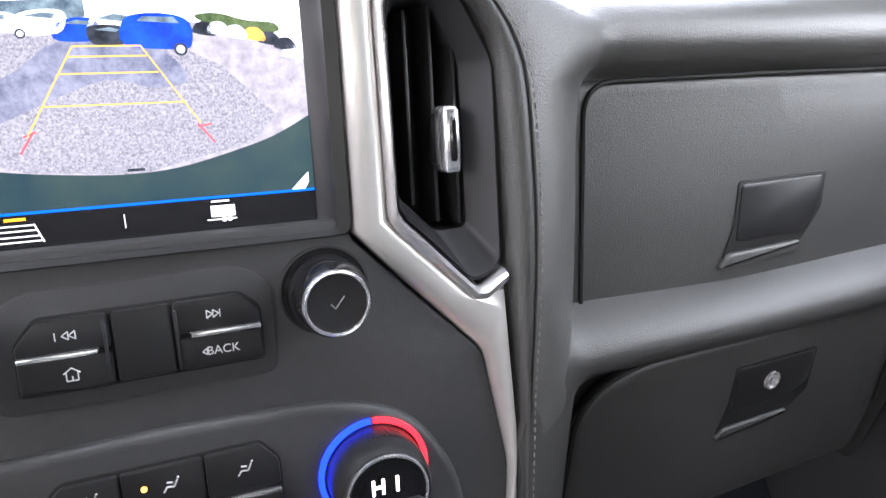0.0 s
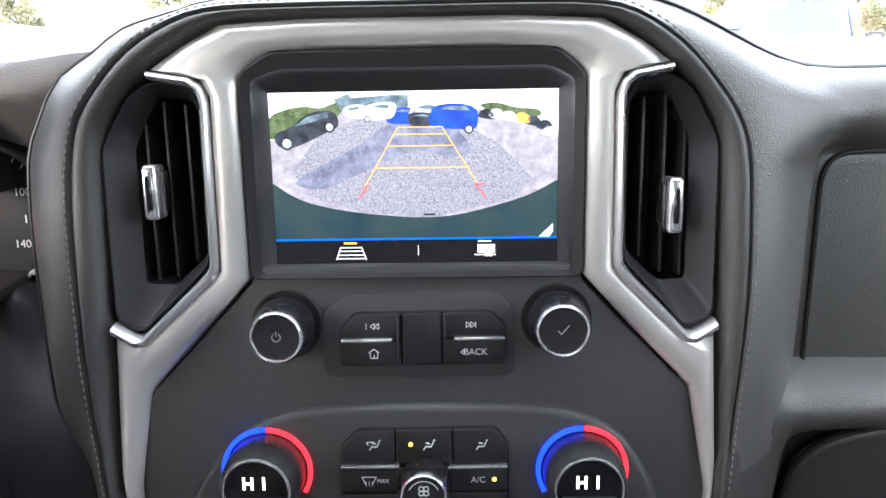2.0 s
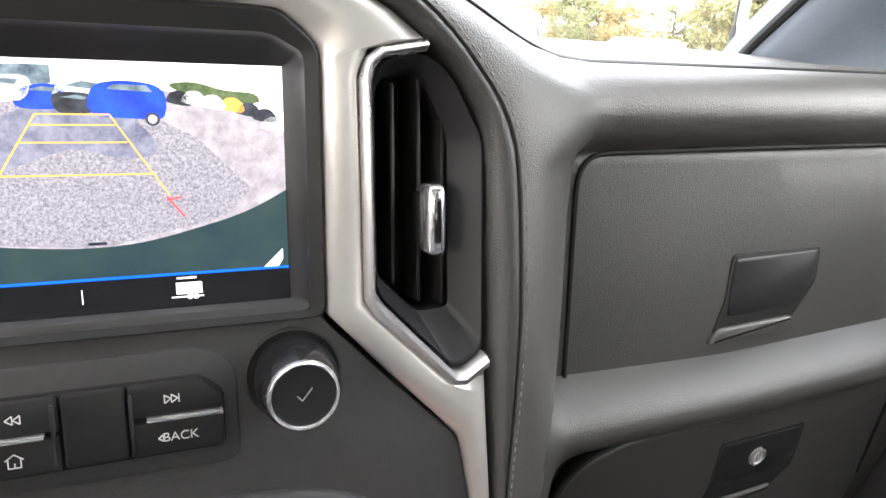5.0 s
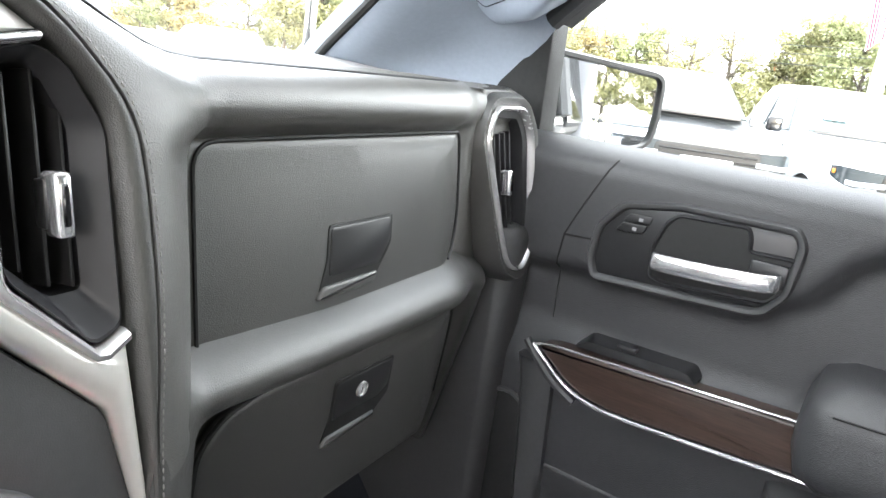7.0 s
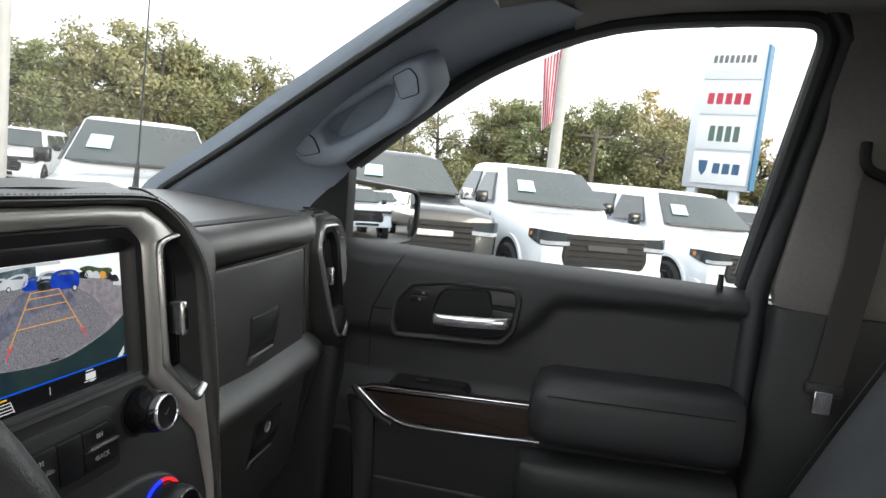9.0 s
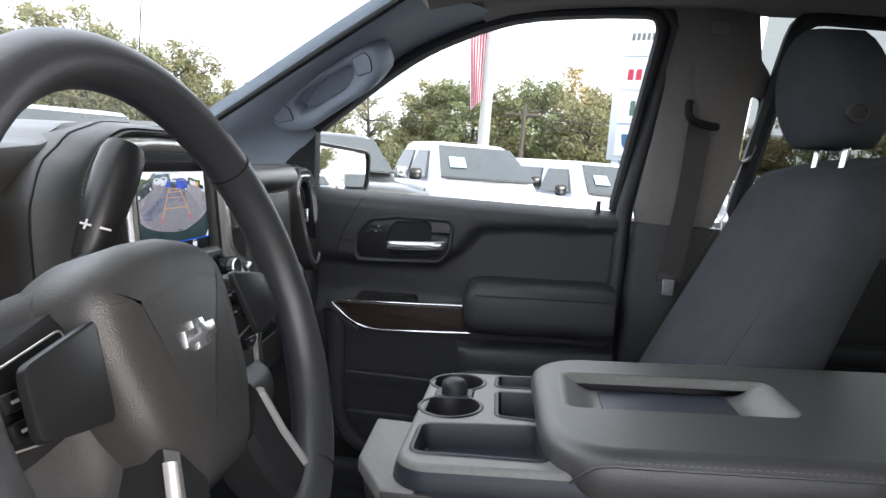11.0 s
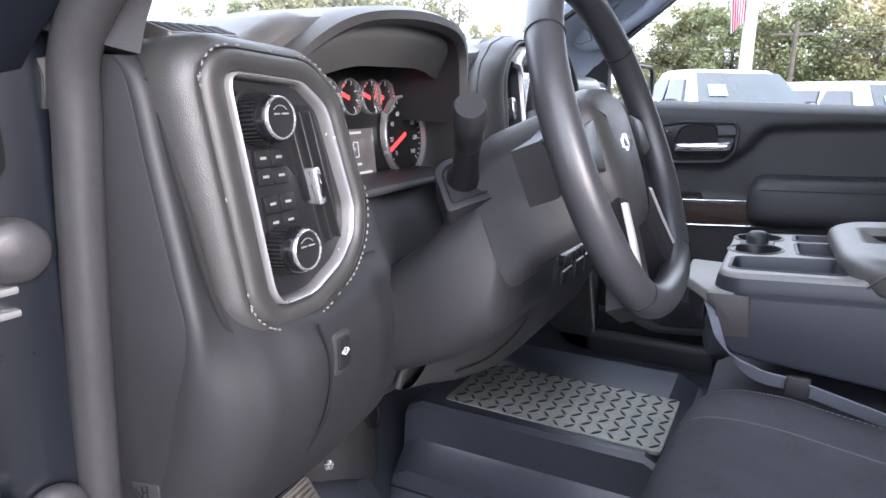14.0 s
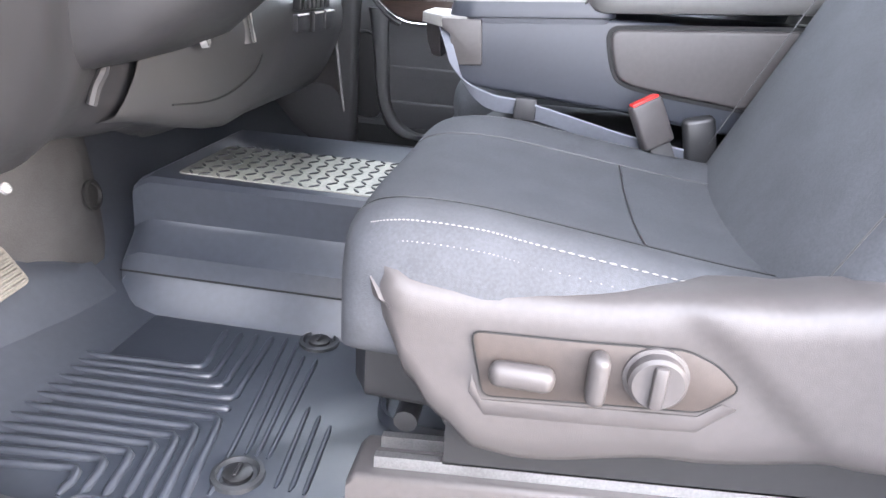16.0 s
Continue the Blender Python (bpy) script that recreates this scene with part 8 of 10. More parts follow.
# ---- pillars, roof and glass ----
WSE = [(0.782, 0.490, 1.350), (0.758, 0.445, 1.388), (0.690, 0.270, 1.482), (0.620, 0.118, 1.563), (0.560, -0.011, 1.631), (0.512, -0.127, 1.693), (0.480, -0.205, 1.735)]
WNE = [(0.856, 0.150, 1.335), (0.850, 0.130, 1.390), (0.838, 0.093, 1.474), (0.812, -0.066, 1.603), (0.790, -0.186, 1.680), (0.775, -0.290, 1.726), (0.772, -0.354, 1.748)]
SHELL = thing("cab_shell", "cab shell of a pickup truck with sky-tinted and darkened pillar trims and a grey headliner", "cab", (0, -0.8, 1.0), "", "structure")
GO = [(-0.206, 0.007), (-0.135, 0.019), (0.144, 0.018), (0.177, 0.010), (0.181, -0.010), (0.166, -0.051), (0.101, -0.070), (0.026, -0.072), (-0.114, -0.080), (-0.184, -0.057), (-0.208, -0.013)]
GI = [(-0.100, -0.010), (-0.054, 0.000), (0.108, -0.001), (0.098, -0.022), (0.054, -0.040), (-0.061, -0.043), (-0.108, -0.037)]
for s, D, DH, short in ((1, Vector((0, 0, 0)), Vector((0, 0, 0)), 1.0), (-1, Vector((0, -0.10, -0.035)), Vector((0.05, -0.13, -0.045)), 0.74)):
    a = curve3([Vector((s * x, y, z)) + D for x, y, z in WSE], 4)
    b = curve3([Vector((s * x, y, z)) + D for x, y, z in WNE], 4)
    if s < 0:
        a, b = a[5:], [p + Vector((0.050, 0, 0)) for p in b[5:]]
    bm = bmesh.new()
    rings = []
    for i, (p, q) in enumerate(zip(a, b)):
        w_ = max(0.0, min(1.0, (i - 2) / 3, (len(a) - 2 - i) / 3))
        m = (p + q) / 2 + Vector((s * 0.010, 0.012, 0.005)) * w_
        o = (p + q) / 2 + Vector((s * 0.09, 0.10, 0.05))
        rings.append([p, p * 0.94 + q * 0.06 + Vector((-s * 0.005, -0.007, -0.003)), p * 0.78 + q * 0.22 + Vector((-s * 0.004, -0.005, -0.002)), m, p * 0.25 + q * 0.75 + Vector((s * 0.010, 0.011, 0.004)) * w_, q, q + Vector((s * 0.03, 0.03, 0.01)), o, p + Vector((0, 0.03, 0.02))])
    loft(bm, rings)
    # sky sheen is painted into the passenger trim; the driver's twin is darkened
    part("pillar_trim", bm, PILLARSKY if s > 0 else PLASTIC2, SHELL, "front pillar trim in grey tinted with sky light" if s > 0 else "front pillar trim in darkened grey", 60)
    bm = bmesh.new()
    tube(bm, [p + Vector((0, 0.004, 0.002)) for p in a], 0.007, 8)
    part("screen_seal", bm, DEEP, SHELL, "black windscreen seal")
    # grab handle: a moulded slab with a finger hollow and two screw covers
    HT = Matrix.Translation(DH) @ Matrix.Diagonal((s, 1, 1, 1)) @ axes((0.702, 0.045, 1.58), (-0.502, -0.783, 0.367), (-0.285, 0.55, 0.785)) @ Matrix.Translation((0.18 * (1 - short), 0, 0)) @ Matrix.Diagonal((short, 1, 1, 1)) @ Matrix.Translation((0, 0, 0.022))
    g = thing("grab_handle", "sky-tinted grey grab handle with a finger hollow on the front pillar", "handle", HT @ Vector((0, 0, 0)), "grab handles")
    ho_, hi_ = angle_sort(rnd(GO, 0.014, 5), (0.0, -0.020), 96), angle_sort(rnd(GI, 0.010, 5), (0.0, -0.020), 96)
    bm = bmesh.new()
    ringf(bm, ho_, hi_, [(0, -0.055), (0, -0.012), (0.05, -0.003), (0.16, 0.004), (0.5, 0.006), (0.88, 0.003), (0.97, -0.002), (1, -0.008), (1, -0.045)], HT)
    grip = part("grip", bm, PILLARSKY, g, "", 60)
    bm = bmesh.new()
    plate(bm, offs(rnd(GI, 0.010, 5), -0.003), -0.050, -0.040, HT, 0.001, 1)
    part("hollow", bm, PILLARSKY, g)
    for cap in ([(-0.186, -0.004), (-0.130, 0.006), (-0.116, -0.012), (-0.124, -0.040), (-0.170, -0.030)], [(0.122, 0.006), (0.160, 0.004), (0.164, -0.012), (0.150, -0.036), (0.112, -0.030)]):
        bm = bmesh.new()
        plate(bm, rnd(cap, 0.006), -0.004, 0.0072, HT, 0.0015)
        cp = part("screw_cover", bm, PILLARSKY, grip)
        bm = bmesh.new()
        tube(bm, [HT @ Vector((c[0], c[1], 0.0058)) for c in rnd(cap, 0.006)], 0.0012, 5, True)
        part("cover_gap", bm, DEEP, grip)

# windscreen
bm = bmesh.new()
rows = []
for i in range(13):
    s = -1 + i / 6
    rows.append([Vector((s * (0.83 - 0.30 * t), 0.585 - 0.12 * s * s - (0.77 - 0.09 * s * s) * t, 1.375 + 0.385 * t - 0.01 * s * s)) for t in [k / 7.4 for k in range(9)]])
sheet(bm, rows, 0.004)
wsn = thing("window_1", "clear curved windscreen", "windscreen", (0, 0.3, 1.5), "", "structure")
o = part("pane", bm, GLASS, wsn)
o.visible_shadow = False
# headliner and roof
bm = bmesh.new()
rows = []
for i in range(25):
    s = -1 + i / 12
    rows.append([Vector((s * (0.50 + 0.17 * min(1, (-0.19 - y) / 0.2)), y - 0.03 * s * s, z - 0.055 * abs(s) ** 5)) for y, z in ((-0.185, 1.752), (-0.26, 1.785), (-0.40, 1.812), (-0.70, 1.825), (-1.2, 1.822), (-1.7, 1.80), (-2.0, 1.77))])
sheet(bm, rows, 0.03)
ceil_ = part("ceiling", bm, HEADLINER, None)
tagged(ceil_, "grey cloth headliner over the cab", "ceiling", "", "structure")
for s in (1, -1):
    bm = bmesh.new()
    rings = []
    for y, z in ((-0.30, 1.745), (-0.354, 1.762), (-0.45, 1.778), (-0.60, 1.790), (-0.75, 1.795), (-1.0, 1.795), (-1.6, 1.780), (-2.0, 1.74)):
        rings.append([Vector((s * a, y, z + b)) for a, b in ((0.640, 0.012), (0.690, -0.004), (0.735, -0.014), (0.772, -0.018), (0.80, 0.0), (0.80, 0.06), (0.70, 0.07), (0.62, 0.05))])
    loft(bm, rings)
    part("roof_rail_trim", bm, HEADLINER, SHELL, "grey roof rail trim", 60)
for s in (1, -1):
    bm = bmesh.new()
    A0, A1, B0, B1 = Vector((s * 0.455, -0.170, 1.736)), Vector((s * 0.778, -0.345, 1.750)), Vector((s * 0.42, -0.46, 1.822)), Vector((s * 0.73, -0.54, 1.800))
    sheet(bm, [[(A0.lerp(A1, u_)).lerp(B0.lerp(B1, u_), v_) + Vector((0, 0, 0.012 * math.sin(math.pi * v_))) for v_ in [k_ / 6 for k_ in range(7)]] for u_ in [k_ / 8 for k_ in range(9)]], 0.012 * s)
    part("corner_trim", bm, HEADLINER, SHELL, "grey corner of the headliner", 70)
# passenger side centre pillar with a slot, belt guide and belt
bm = bmesh.new()
slot = rnd([(0.880, 1.470), (0.912, 1.468), (0.922, 1.610), (0.890, 1.615)], 0.012, 4)


def bp_x(u, v):
    return 0.772 - 0.12 * (v - 1.32) * 0.5 + 0.03 * ((u - 0.78) / 0.12) ** 2


outl = rnd([(0.668, 1.315), (0.862, 1.318), (0.868, 1.440), (0.925, 1.500), (0.948, 1.610), (0.932, 1.660), (0.898, 1.690), (0.884, 1.730), (0.886, 1.800), (0.690, 1.800), (0.704, 1.62)], 0.02, 4)


def pillar(s):
    bm = bmesh.new()
    c = (0.901, 1.54)
    A = angle_sort(outl, c)
    B = angle_sort(slot, c)
    rings = []
    for k, dw in ((1.0, 0.03), (1.0, 0.0), (0.9, -0.006), (0.5, -0.008), (0.12, -0.006), (0.0, 0.0), (0.0, 0.03)):
        rings.append([bm.verts.new((s * (bp_x(b[0] + (a[0] - b[0]) * k, b[1] + (a[1] - b[1]) * k) + dw), -(b[0] + (a[0] - b[0]) * k), b[1] + (a[1] - b[1]) * k)) for a, b in zip(A, B)])
    for a, b in zip(rings, rings[1:]):
        bridge(bm, a, b)
    bridge(bm, rings[-1], rings[0])
    return bm


for s in (1,):
    part("centre_pillar_trim", pillar(s), M("taupe_pillar_plastic", (0.20, 0.185, 0.175), 0.6, bump=0.3, bscale=1100), SHELL, "taupe centre pillar trim with a slot", 50)
bm = bmesh.new()
rings = []
for z, y0, y1 in ((0.60, -0.640, -0.92), (1.00, -0.655, -0.90), (1.20, -0.662, -0.875), (1.316, -0.668, -0.865)):
    rings.append([Vector((x, y, z)) for x, y in rnd([(0.860, y0), (0.775, y0 - 0.012), (0.765, (y0 + y1) / 2), (0.780, y1), (0.860, y1)], 0.015, 3)])
loft(bm, rings)
part("lower_pillar_trim", bm, PLASTIC, SHELL, "black lower pillar trim", 50)
bm = bmesh.new()
tube(bm, curve3([(0.735, -0.752, 1.588), (0.728, -0.752, 1.560), (0.728, -0.765, 1.545), (0.730, -0.800, 1.537), (0.735, -0.815, 1.537)], 5), 0.0085, 8)
solo("belt_guide", bm, DEEP, "black curved belt guide in the pillar trim", "seat belt")
bm = bmesh.new()
loft(bm, [[Vector((x, y - 0.022 + d, z)), Vector((x + 0.002, y - 0.022 + d, z)), Vector((x + 0.002, y + 0.026 + d, z)), Vector((x, y + 0.026 + d, z))] for x, y, z, d in ((0.738, -0.782, 1.545, 0), (0.744, -0.778, 1.40, 0), (0.752, -0.772, 1.32, 0), (0.760, -0.762, 1.20, 0))])
sb = thing("shoulder_belt", "dark shoulder belt hanging on the centre pillar", "seat belt", (0.75, -0.77, 1.3))
part("webbing", bm, M("dark_belt_webbing", (0.070, 0.064, 0.062), 0.8, bump=0.6, bscale=900), sb)
bm = bmesh.new()
rbox(bm, (0.014, 0.055, 0.020), (0.752, -0.757, 1.200), 0.004, 2)
part("tongue_grip", bm, PLASTIC, sb)
bm = bmesh.new()
rbox(bm, (0.004, 0.026, 0.036), (0.744, -0.755, 1.180), 0.001, 1)
part("tongue", bm, CHROME, sb, "bright belt tongue")
bm = bmesh.new()
rbox(bm, (0.003, 0.040, 0.026), (0.7075, -0.79, 1.735), 0.001, 1)
solo("pillar_label", bm, PILLARTRIM, "small pale tag on the centre pillar trim", "label")
# rear passenger door and its window, back wall and bench
bm = bmesh.new()
rows = []
for i in range(9):
    y = -0.885 - i * 0.10
    rows.append([Vector((0.80 + (0.03 if z > 1.29 else 0), y, z)) for z in (0.62, 0.8, 1.0, 1.2, 1.28, 1.31, 1.33)])
sheet(bm, rows, 0.03)
rd = thing("rear_door", "closed black rear passenger door", "car door", (0.82, -1.3, 0.9))
part("trim_panel", bm, LEATHER, rd)
bm = bmesh.new()
rbox(bm, (0.05, 0.55, 0.05), (0.78, -1.30, 1.06), 0.015, 2)
part("armrest", bm, PLASTIC, rd)
bm = bmesh.new()
tube(bm, [Vector((glass_x(z) - 0.01, -u, z)) for u, z in rnd([(0.90, 1.33), (0.96, 1.78), (1.62, 1.76), (1.70, 1.33)], 0.05)], 0.020, 8, True)
part("window_seal", bm, RUBBER, rd)
bm = bmesh.new()
rows = [[Vector((glass_x(z) + 0.01, y, z)) for y in (-0.90, -1.3, -1.70)] for z in (1.33, 1.5, 1.78)]
sheet(bm, rows, 0.004)
part("window_pane", bm, GLASS_P, rd, "tinted rear side glass")
for nm, pts in (("rear_pane", [(-0.76, -2.06, 1.36), (0.76, -2.06, 1.36), (0.72, -1.98, 1.80), (-0.72, -1.98, 1.80)]), ("side_pane", [(-0.86, -1.10, 1.33), (-0.86, -1.75, 1.33), (-0.77, -1.75, 1.79), (-0.77, -1.10, 1.79)])):
    bm = bmesh.new()
    pts = [Vector(p_) for p_ in pts]
    nn = (pts[1] - pts[0]).cross(pts[3] - pts[0]).normalized() * 0.005
    loft(bm, [pts, [p_ + nn for p_ in pts]])
    part(nm, bm, GLASS_P, SHELL, "tinted rear glass")
bm = bmesh.new()
rbox(bm, (1.56, 0.06, 0.80), (0, -2.05, 0.98), 0.03, 2)
part("rear_wall", bm, CARPET, SHELL)
for s in (1, -1):
    bm = bmesh.new()
    rings = [[Vector((s * x, y, z)) for x, y in rnd([(0.74, -1.66), (0.88, -1.66), (0.88, -2.1), (0.70, -2.1)], 0.03, 3)] for z in (0.6, 1.3, 1.80)]
    loft(bm, rings)
    part("rear_pillar_trim", bm, PILLARTRIM, SHELL, "", 50)
bench = thing("rear_bench", "charcoal cloth rear bench seat", "seat", (0, -1.6, 0.62))
bm = bmesh.new()
rbox(bm, (1.45, 0.50, 0.20), (0, -1.52, 0.88), 0.07, 4)
part("cushion", bm, FABRIC, bench)
bm = bmesh.new()
rbox(bm, (1.45, 0.16, 0.62), (0, -1.85, 1.18), 0.07, 4, ID)
part("backrest", bm, FABRIC, bench)
# inside mirror
rv = thing("rear_view_mirror", "dark rear view mirror under the windscreen header", "mirror", (0.0, -0.08, 1.70))
RV = axes((0.0, -0.115, 1.698), (0.98, -0.18, 0), (0, 0.1, 1))
rvo = rnd([(-0.125, -0.028), (0.125, -0.028), (0.118, 0.034), (-0.118, 0.034)], 0.02, 5)
bm = bmesh.new()
loft(bm, [[RV @ Vector((a, b, w)) for a, b in offs(rvo, d)] for d, w in ((0.014, -0.03), (0.002, -0.018), (0.0, 0.0), (0.003, 0.004))])
part("housing", bm, SATIN, rv, "", 50)
bm = bmesh.new()
plate(bm, offs(rvo, 0.004), 0.002, 0.0055, RV, 0.0005, 1)
part("mirror_glass", bm, MIRROR, rv)
bm = bmesh.new()
tube(bm, [RV @ Vector((0, 0.0, -0.025)), (0, -0.05, 1.735), (0, -0.03, 1.742)], 0.014, 10)
part("stem", bm, SATIN, rv)

# ---- driver door opening ----
jamb = thing("door_jamb", "dark painted front door jamb with rubber seal and bumpers", "door frame", (-0.86, 0.1, 0.9), "", "structure")
bm = bmesh.new()
loft(bm, [[Vector((x, y, z)) for x, y in rnd([(-0.815, 0.085), (-0.885, 0.105), (-0.930, 0.150), (-0.930, 0.230), (-0.80, 0.230)], 0.02, 4)] for z in (0.50, 0.70, 0.92, 1.15, 1.39, 1.45)])
part("painted_post", bm, PAINT_D, jamb, "dark glossy painted post", 60)
bm = bmesh.new()
tube(bm, curve3([(-0.815, 0.100, 0.55), (-0.818, 0.098, 0.75), (-0.818, 0.092, 0.95), (-0.818, 0.084, 1.15), (-0.818, 0.072, 1.31), (-0.822, 0.050, 1.39), (-0.816, -0.05, 1.485), (-0.806, -0.16, 1.582), (-0.792, -0.29, 1.680), (-0.778, -0.45, 1.745), (-0.770, -0.66, 1.785), (-0.77, -0.9, 1.785)], 6), 0.017, 12)
part("door_seal", bm, SEALGREY, jamb, "grey rubber door seal", 60)
bm = bmesh.new()
tube(bm, curve3([(-0.806, 0.115, 0.90), (-0.806, 0.108, 1.10), (-0.806, 0.102, 1.25), (-0.806, 0.098, 1.38)], 5), 0.012, 8)
part("trim_strip", bm, PLASTIC2, jamb)
bm = bmesh.new()
rings = []
for x0, y0, z0 in ((-0.885, 0.15, 1.30), (-0.872, 0.08, 1.39), (-0.858, -0.03, 1.490), (-0.842, -0.15, 1.590), (-0.825, -0.29, 1.690), (-0.81, -0.45, 1.755), (-0.80, -0.68, 1.790), (-0.80, -0.95, 1.80)):
    rings.append([Vector((x0 + a, y0 + b, z0 + c)) for a, b, c in ((0.035, -0.004, -0.008), (-0.015, -0.006, 0.0), (-0.060, 0.03, 0.02), (-0.085, 0.11, 0.07), (-0.05, 0.17, 0.13), (0.05, 0.15, 0.12))])
loft(bm, rings)
part("roof_frame", bm, PAINT_D, jamb, "dark painted door frame", 50)
for x, y, z in ((-0.854, 0.092, 1.026), (-0.860, 0.094, 1.237)):
    bm = bmesh.new()
    lathe(bm, [(0.024, 0.0), (0.024, 0.006), (0.020, 0.011), (0.012, 0.0135), (0.0001, 0.0145)], axes((x, y, z), (0.95, -0.3, 0), (0, 0, 1)), 28)
    part("bumper", bm, SEALGREY, jamb, "round grey rubber bumper", 60)
for z in (1.209, 1.192):
    bm = bmesh.new()
    rbox(bm, (0.022, 0.012, 0.006), (-0.872, 0.096, z), 0.002, 2)
    part("hinge_pin", bm, CHROME_D, jamb)
# sill and kick trim
bm = bmesh.new()
rbox(bm, (0.11, 1.5, 0.10), (-0.845, -0.60, 0.560), 0.02, 3)
part("sill", bm, PAINT_D, jamb, "painted sill", 50)
bm = bmesh.new()
rbox(bm, (0.085, 1.35, 0.024), (-0.822, -0.56, 0.617), 0.008, 3)
part("scuff_plate", bm, PLASTIC2, jamb, "grey scuff plate", 50)
bm = bmesh.new()
rbox(bm, (0.06, 0.30, 0.36), (-0.795, 0.235, 0.76), 0.02, 3)
part("kick_trim", bm, PLASTIC2, jamb, "grey kick panel", 50)
bm = bmesh.new()
tube(bm, [(-0.745, -0.02, 0.625), (-0.765, -0.20, 0.622), (-0.770, -0.9, 0.622)], 0.010, 8)
part("sill_edge", bm, STEEL, jamb)
# left wall behind the driver door opening
bm = bmesh.new()
rbox(bm, (0.10, 0.22, 1.25), (-0.83, -1.02, 1.20), 0.03, 3)
part("centre_post", bm, PILLARTRIM, SHELL)
bm = bmesh.new()
rbox(bm, (0.08, 0.85, 0.75), (-0.84, -1.56, 0.96), 0.03, 3)
part("rear_side", bm, LEATHER, SHELL)
# open driver door
od = thing("driver_door", "grey driver door standing open on its hinges", "car door", (-1.0, 0.16, 0.9))
OT = Matrix.Translation((-0.900, 0.095, 0)) @ Matrix.Rotation(radians(-158), 4, "Z")
bm = bmesh.new()
rbox(bm, (1.0, 0.09, 0.80), (0.52, 0.0, 0.93), 0.03, 3, OT)
part("door_shell", bm, PAINT_G, od, "grey painted door shell", 50)
bm = bmesh.new()
rbox(bm, (0.90, 0.05, 0.66), (0.54, 0.062, 0.93), 0.03, 3, OT)
part("trim_panel", bm, LEATHER, od)
bm = bmesh.new()
loft(bm, [[OT @ Vector((a, w, b)) for a, b in rnd([(-0.03, 1.29), (0.36, 1.29), (0.40, 1.74), (0.34, 1.76), (0.10, 1.56), (-0.02, 1.44)], 0.015, 3)] for w in (-0.025, 0.025)])
part("mirror_sail", bm, DEEP, od, "black corner panel")
for z in (0.75, 1.03):
    bm = bmesh.new()
    rbox(bm, (0.05, 0.035, 0.05), (0.012, 0.0, z), 0.006, 2, OT)
    h_ = part("hinge", bm, PAINT_G, od, "painted hinge")
    bm = bmesh.new()
    lathe(bm, [(0.012, 0), (0.012, 0.008), (0.001, 0.009)], axes(OT @ Vector((0.012, -0.018 * -1, z)), (1, 0, 0), (0, 0, 1)), 6)
    part("bolt", bm, STEEL, h_)
# body outside: bonnet, cowl and fender aerial
body_ = thing("truck_body", "dark painted bonnet and cowl of the pickup", "truck body", (0, 1.2, 0.9), "", "structure")
bm = bmesh.new()
rows = []
for i in range(17):
    s = -1 + i / 8
    rows.append([Vector((s * (0.93 - 0.03 * t), 0.62 + 1.25 * t - 0.10 * s * s * (1 - t), 1.345 - 0.03 * t - 0.05 * t * t - 0.02 * s * s)) for t in [k / 8 for k in range(9)]])
sheet(bm, rows, 0.03)
part("bonnet", bm, PAINT_D, body_, "", 60)
bm = bmesh.new()
rbox(bm, (1.62, 0.16, 0.05), (0, 0.60, 1.352), 0.015, 2)
part("cowl", bm, SATIN, body_, "black cowl")
bm = bmesh.new()
rbox(bm, (1.80, 1.3, 0.75), (0, 1.20, 0.85), 0.08, 3)
part("engine_bay", bm, PAINT_D, body_)
bm = bmesh.new()
rbox(bm, (1.70, 0.05, 0.9), (0, 0.50, 0.92), 0.01, 1)
part("firewall", bm, DEEP, body_)
bm = bmesh.new()
rbox(bm, (1.72, 2.6, 0.10), (0, -0.85, 0.535), 0.03, 2)
part("underbody", bm, DEEP, body_)
bm = bmesh.new()
tube(bm, [(0.86, 0.585, 1.33), (0.86, 0.585, 1.37), (0.862, 0.583, 1.43)], [0.010, 0.008, 0.004], 10)
tube(bm, [(0.862, 0.583, 1.43), (0.868, 0.575, 2.15)], [0.0022, 0.0012], 8)
solo("aerial", bm, SATIN, "thin black radio aerial on the front fender", "aerial")


# ---- the car lot ----
GZ = -0.20
ASPHALT = M("worn_asphalt", (0.085, 0.083, 0.082), 0.85, bump=0.6, bscale=60, var=0.35, vscale=0.5)
GRASS = M("dry_grass", (0.10, 0.115, 0.045), 0.95, bump=0.6, bscale=30, var=0.4, vscale=0.8)
BARK = M("grey_bark", (0.10, 0.085, 0.07), 0.95, bump=0.8, bscale=25, var=0.3, vscale=3)
LEAF_A = M("green_leaf", (0.215, 0.235, 0.115), 0.7, var=0.45, vscale=0.35)
LEAF_B = M("olive_leaf", (0.26, 0.25, 0.125), 0.7, var=0.45, vscale=0.35)
LEAF_C = M("yellowing_leaf", (0.34, 0.275, 0.13), 0.75, var=0.45, vscale=0.35)
CONCRETE = M("grey_painted_pole", (0.42, 0.42, 0.41), 0.6, var=0.12, vscale=2)
SIGN_W = M("white_sign_panel", (0.66, 0.68, 0.72), 0.4, var=0.03)
SIGN_G = M("silver_sign_frame", (0.56, 0.60, 0.66), 0.35, metal=0.4)
SIGN_B = M("blue_sign_edge", (0.04, 0.15, 0.28), 0.4)
SIGN_R = M("red_sign_paint", (0.42, 0.02, 0.05), 0.5)
SIGN_K = M("grey_sign_paint", (0.13, 0.14, 0.14), 0.5)
BUILD_W = M("white_metal_wall", (0.62, 0.64, 0.66), 0.6, var=0.06, vscale=0.5)
ROOF_G = M("grey_metal_roof", (0.30, 0.32, 0.34), 0.5, var=0.08, vscale=0.5)
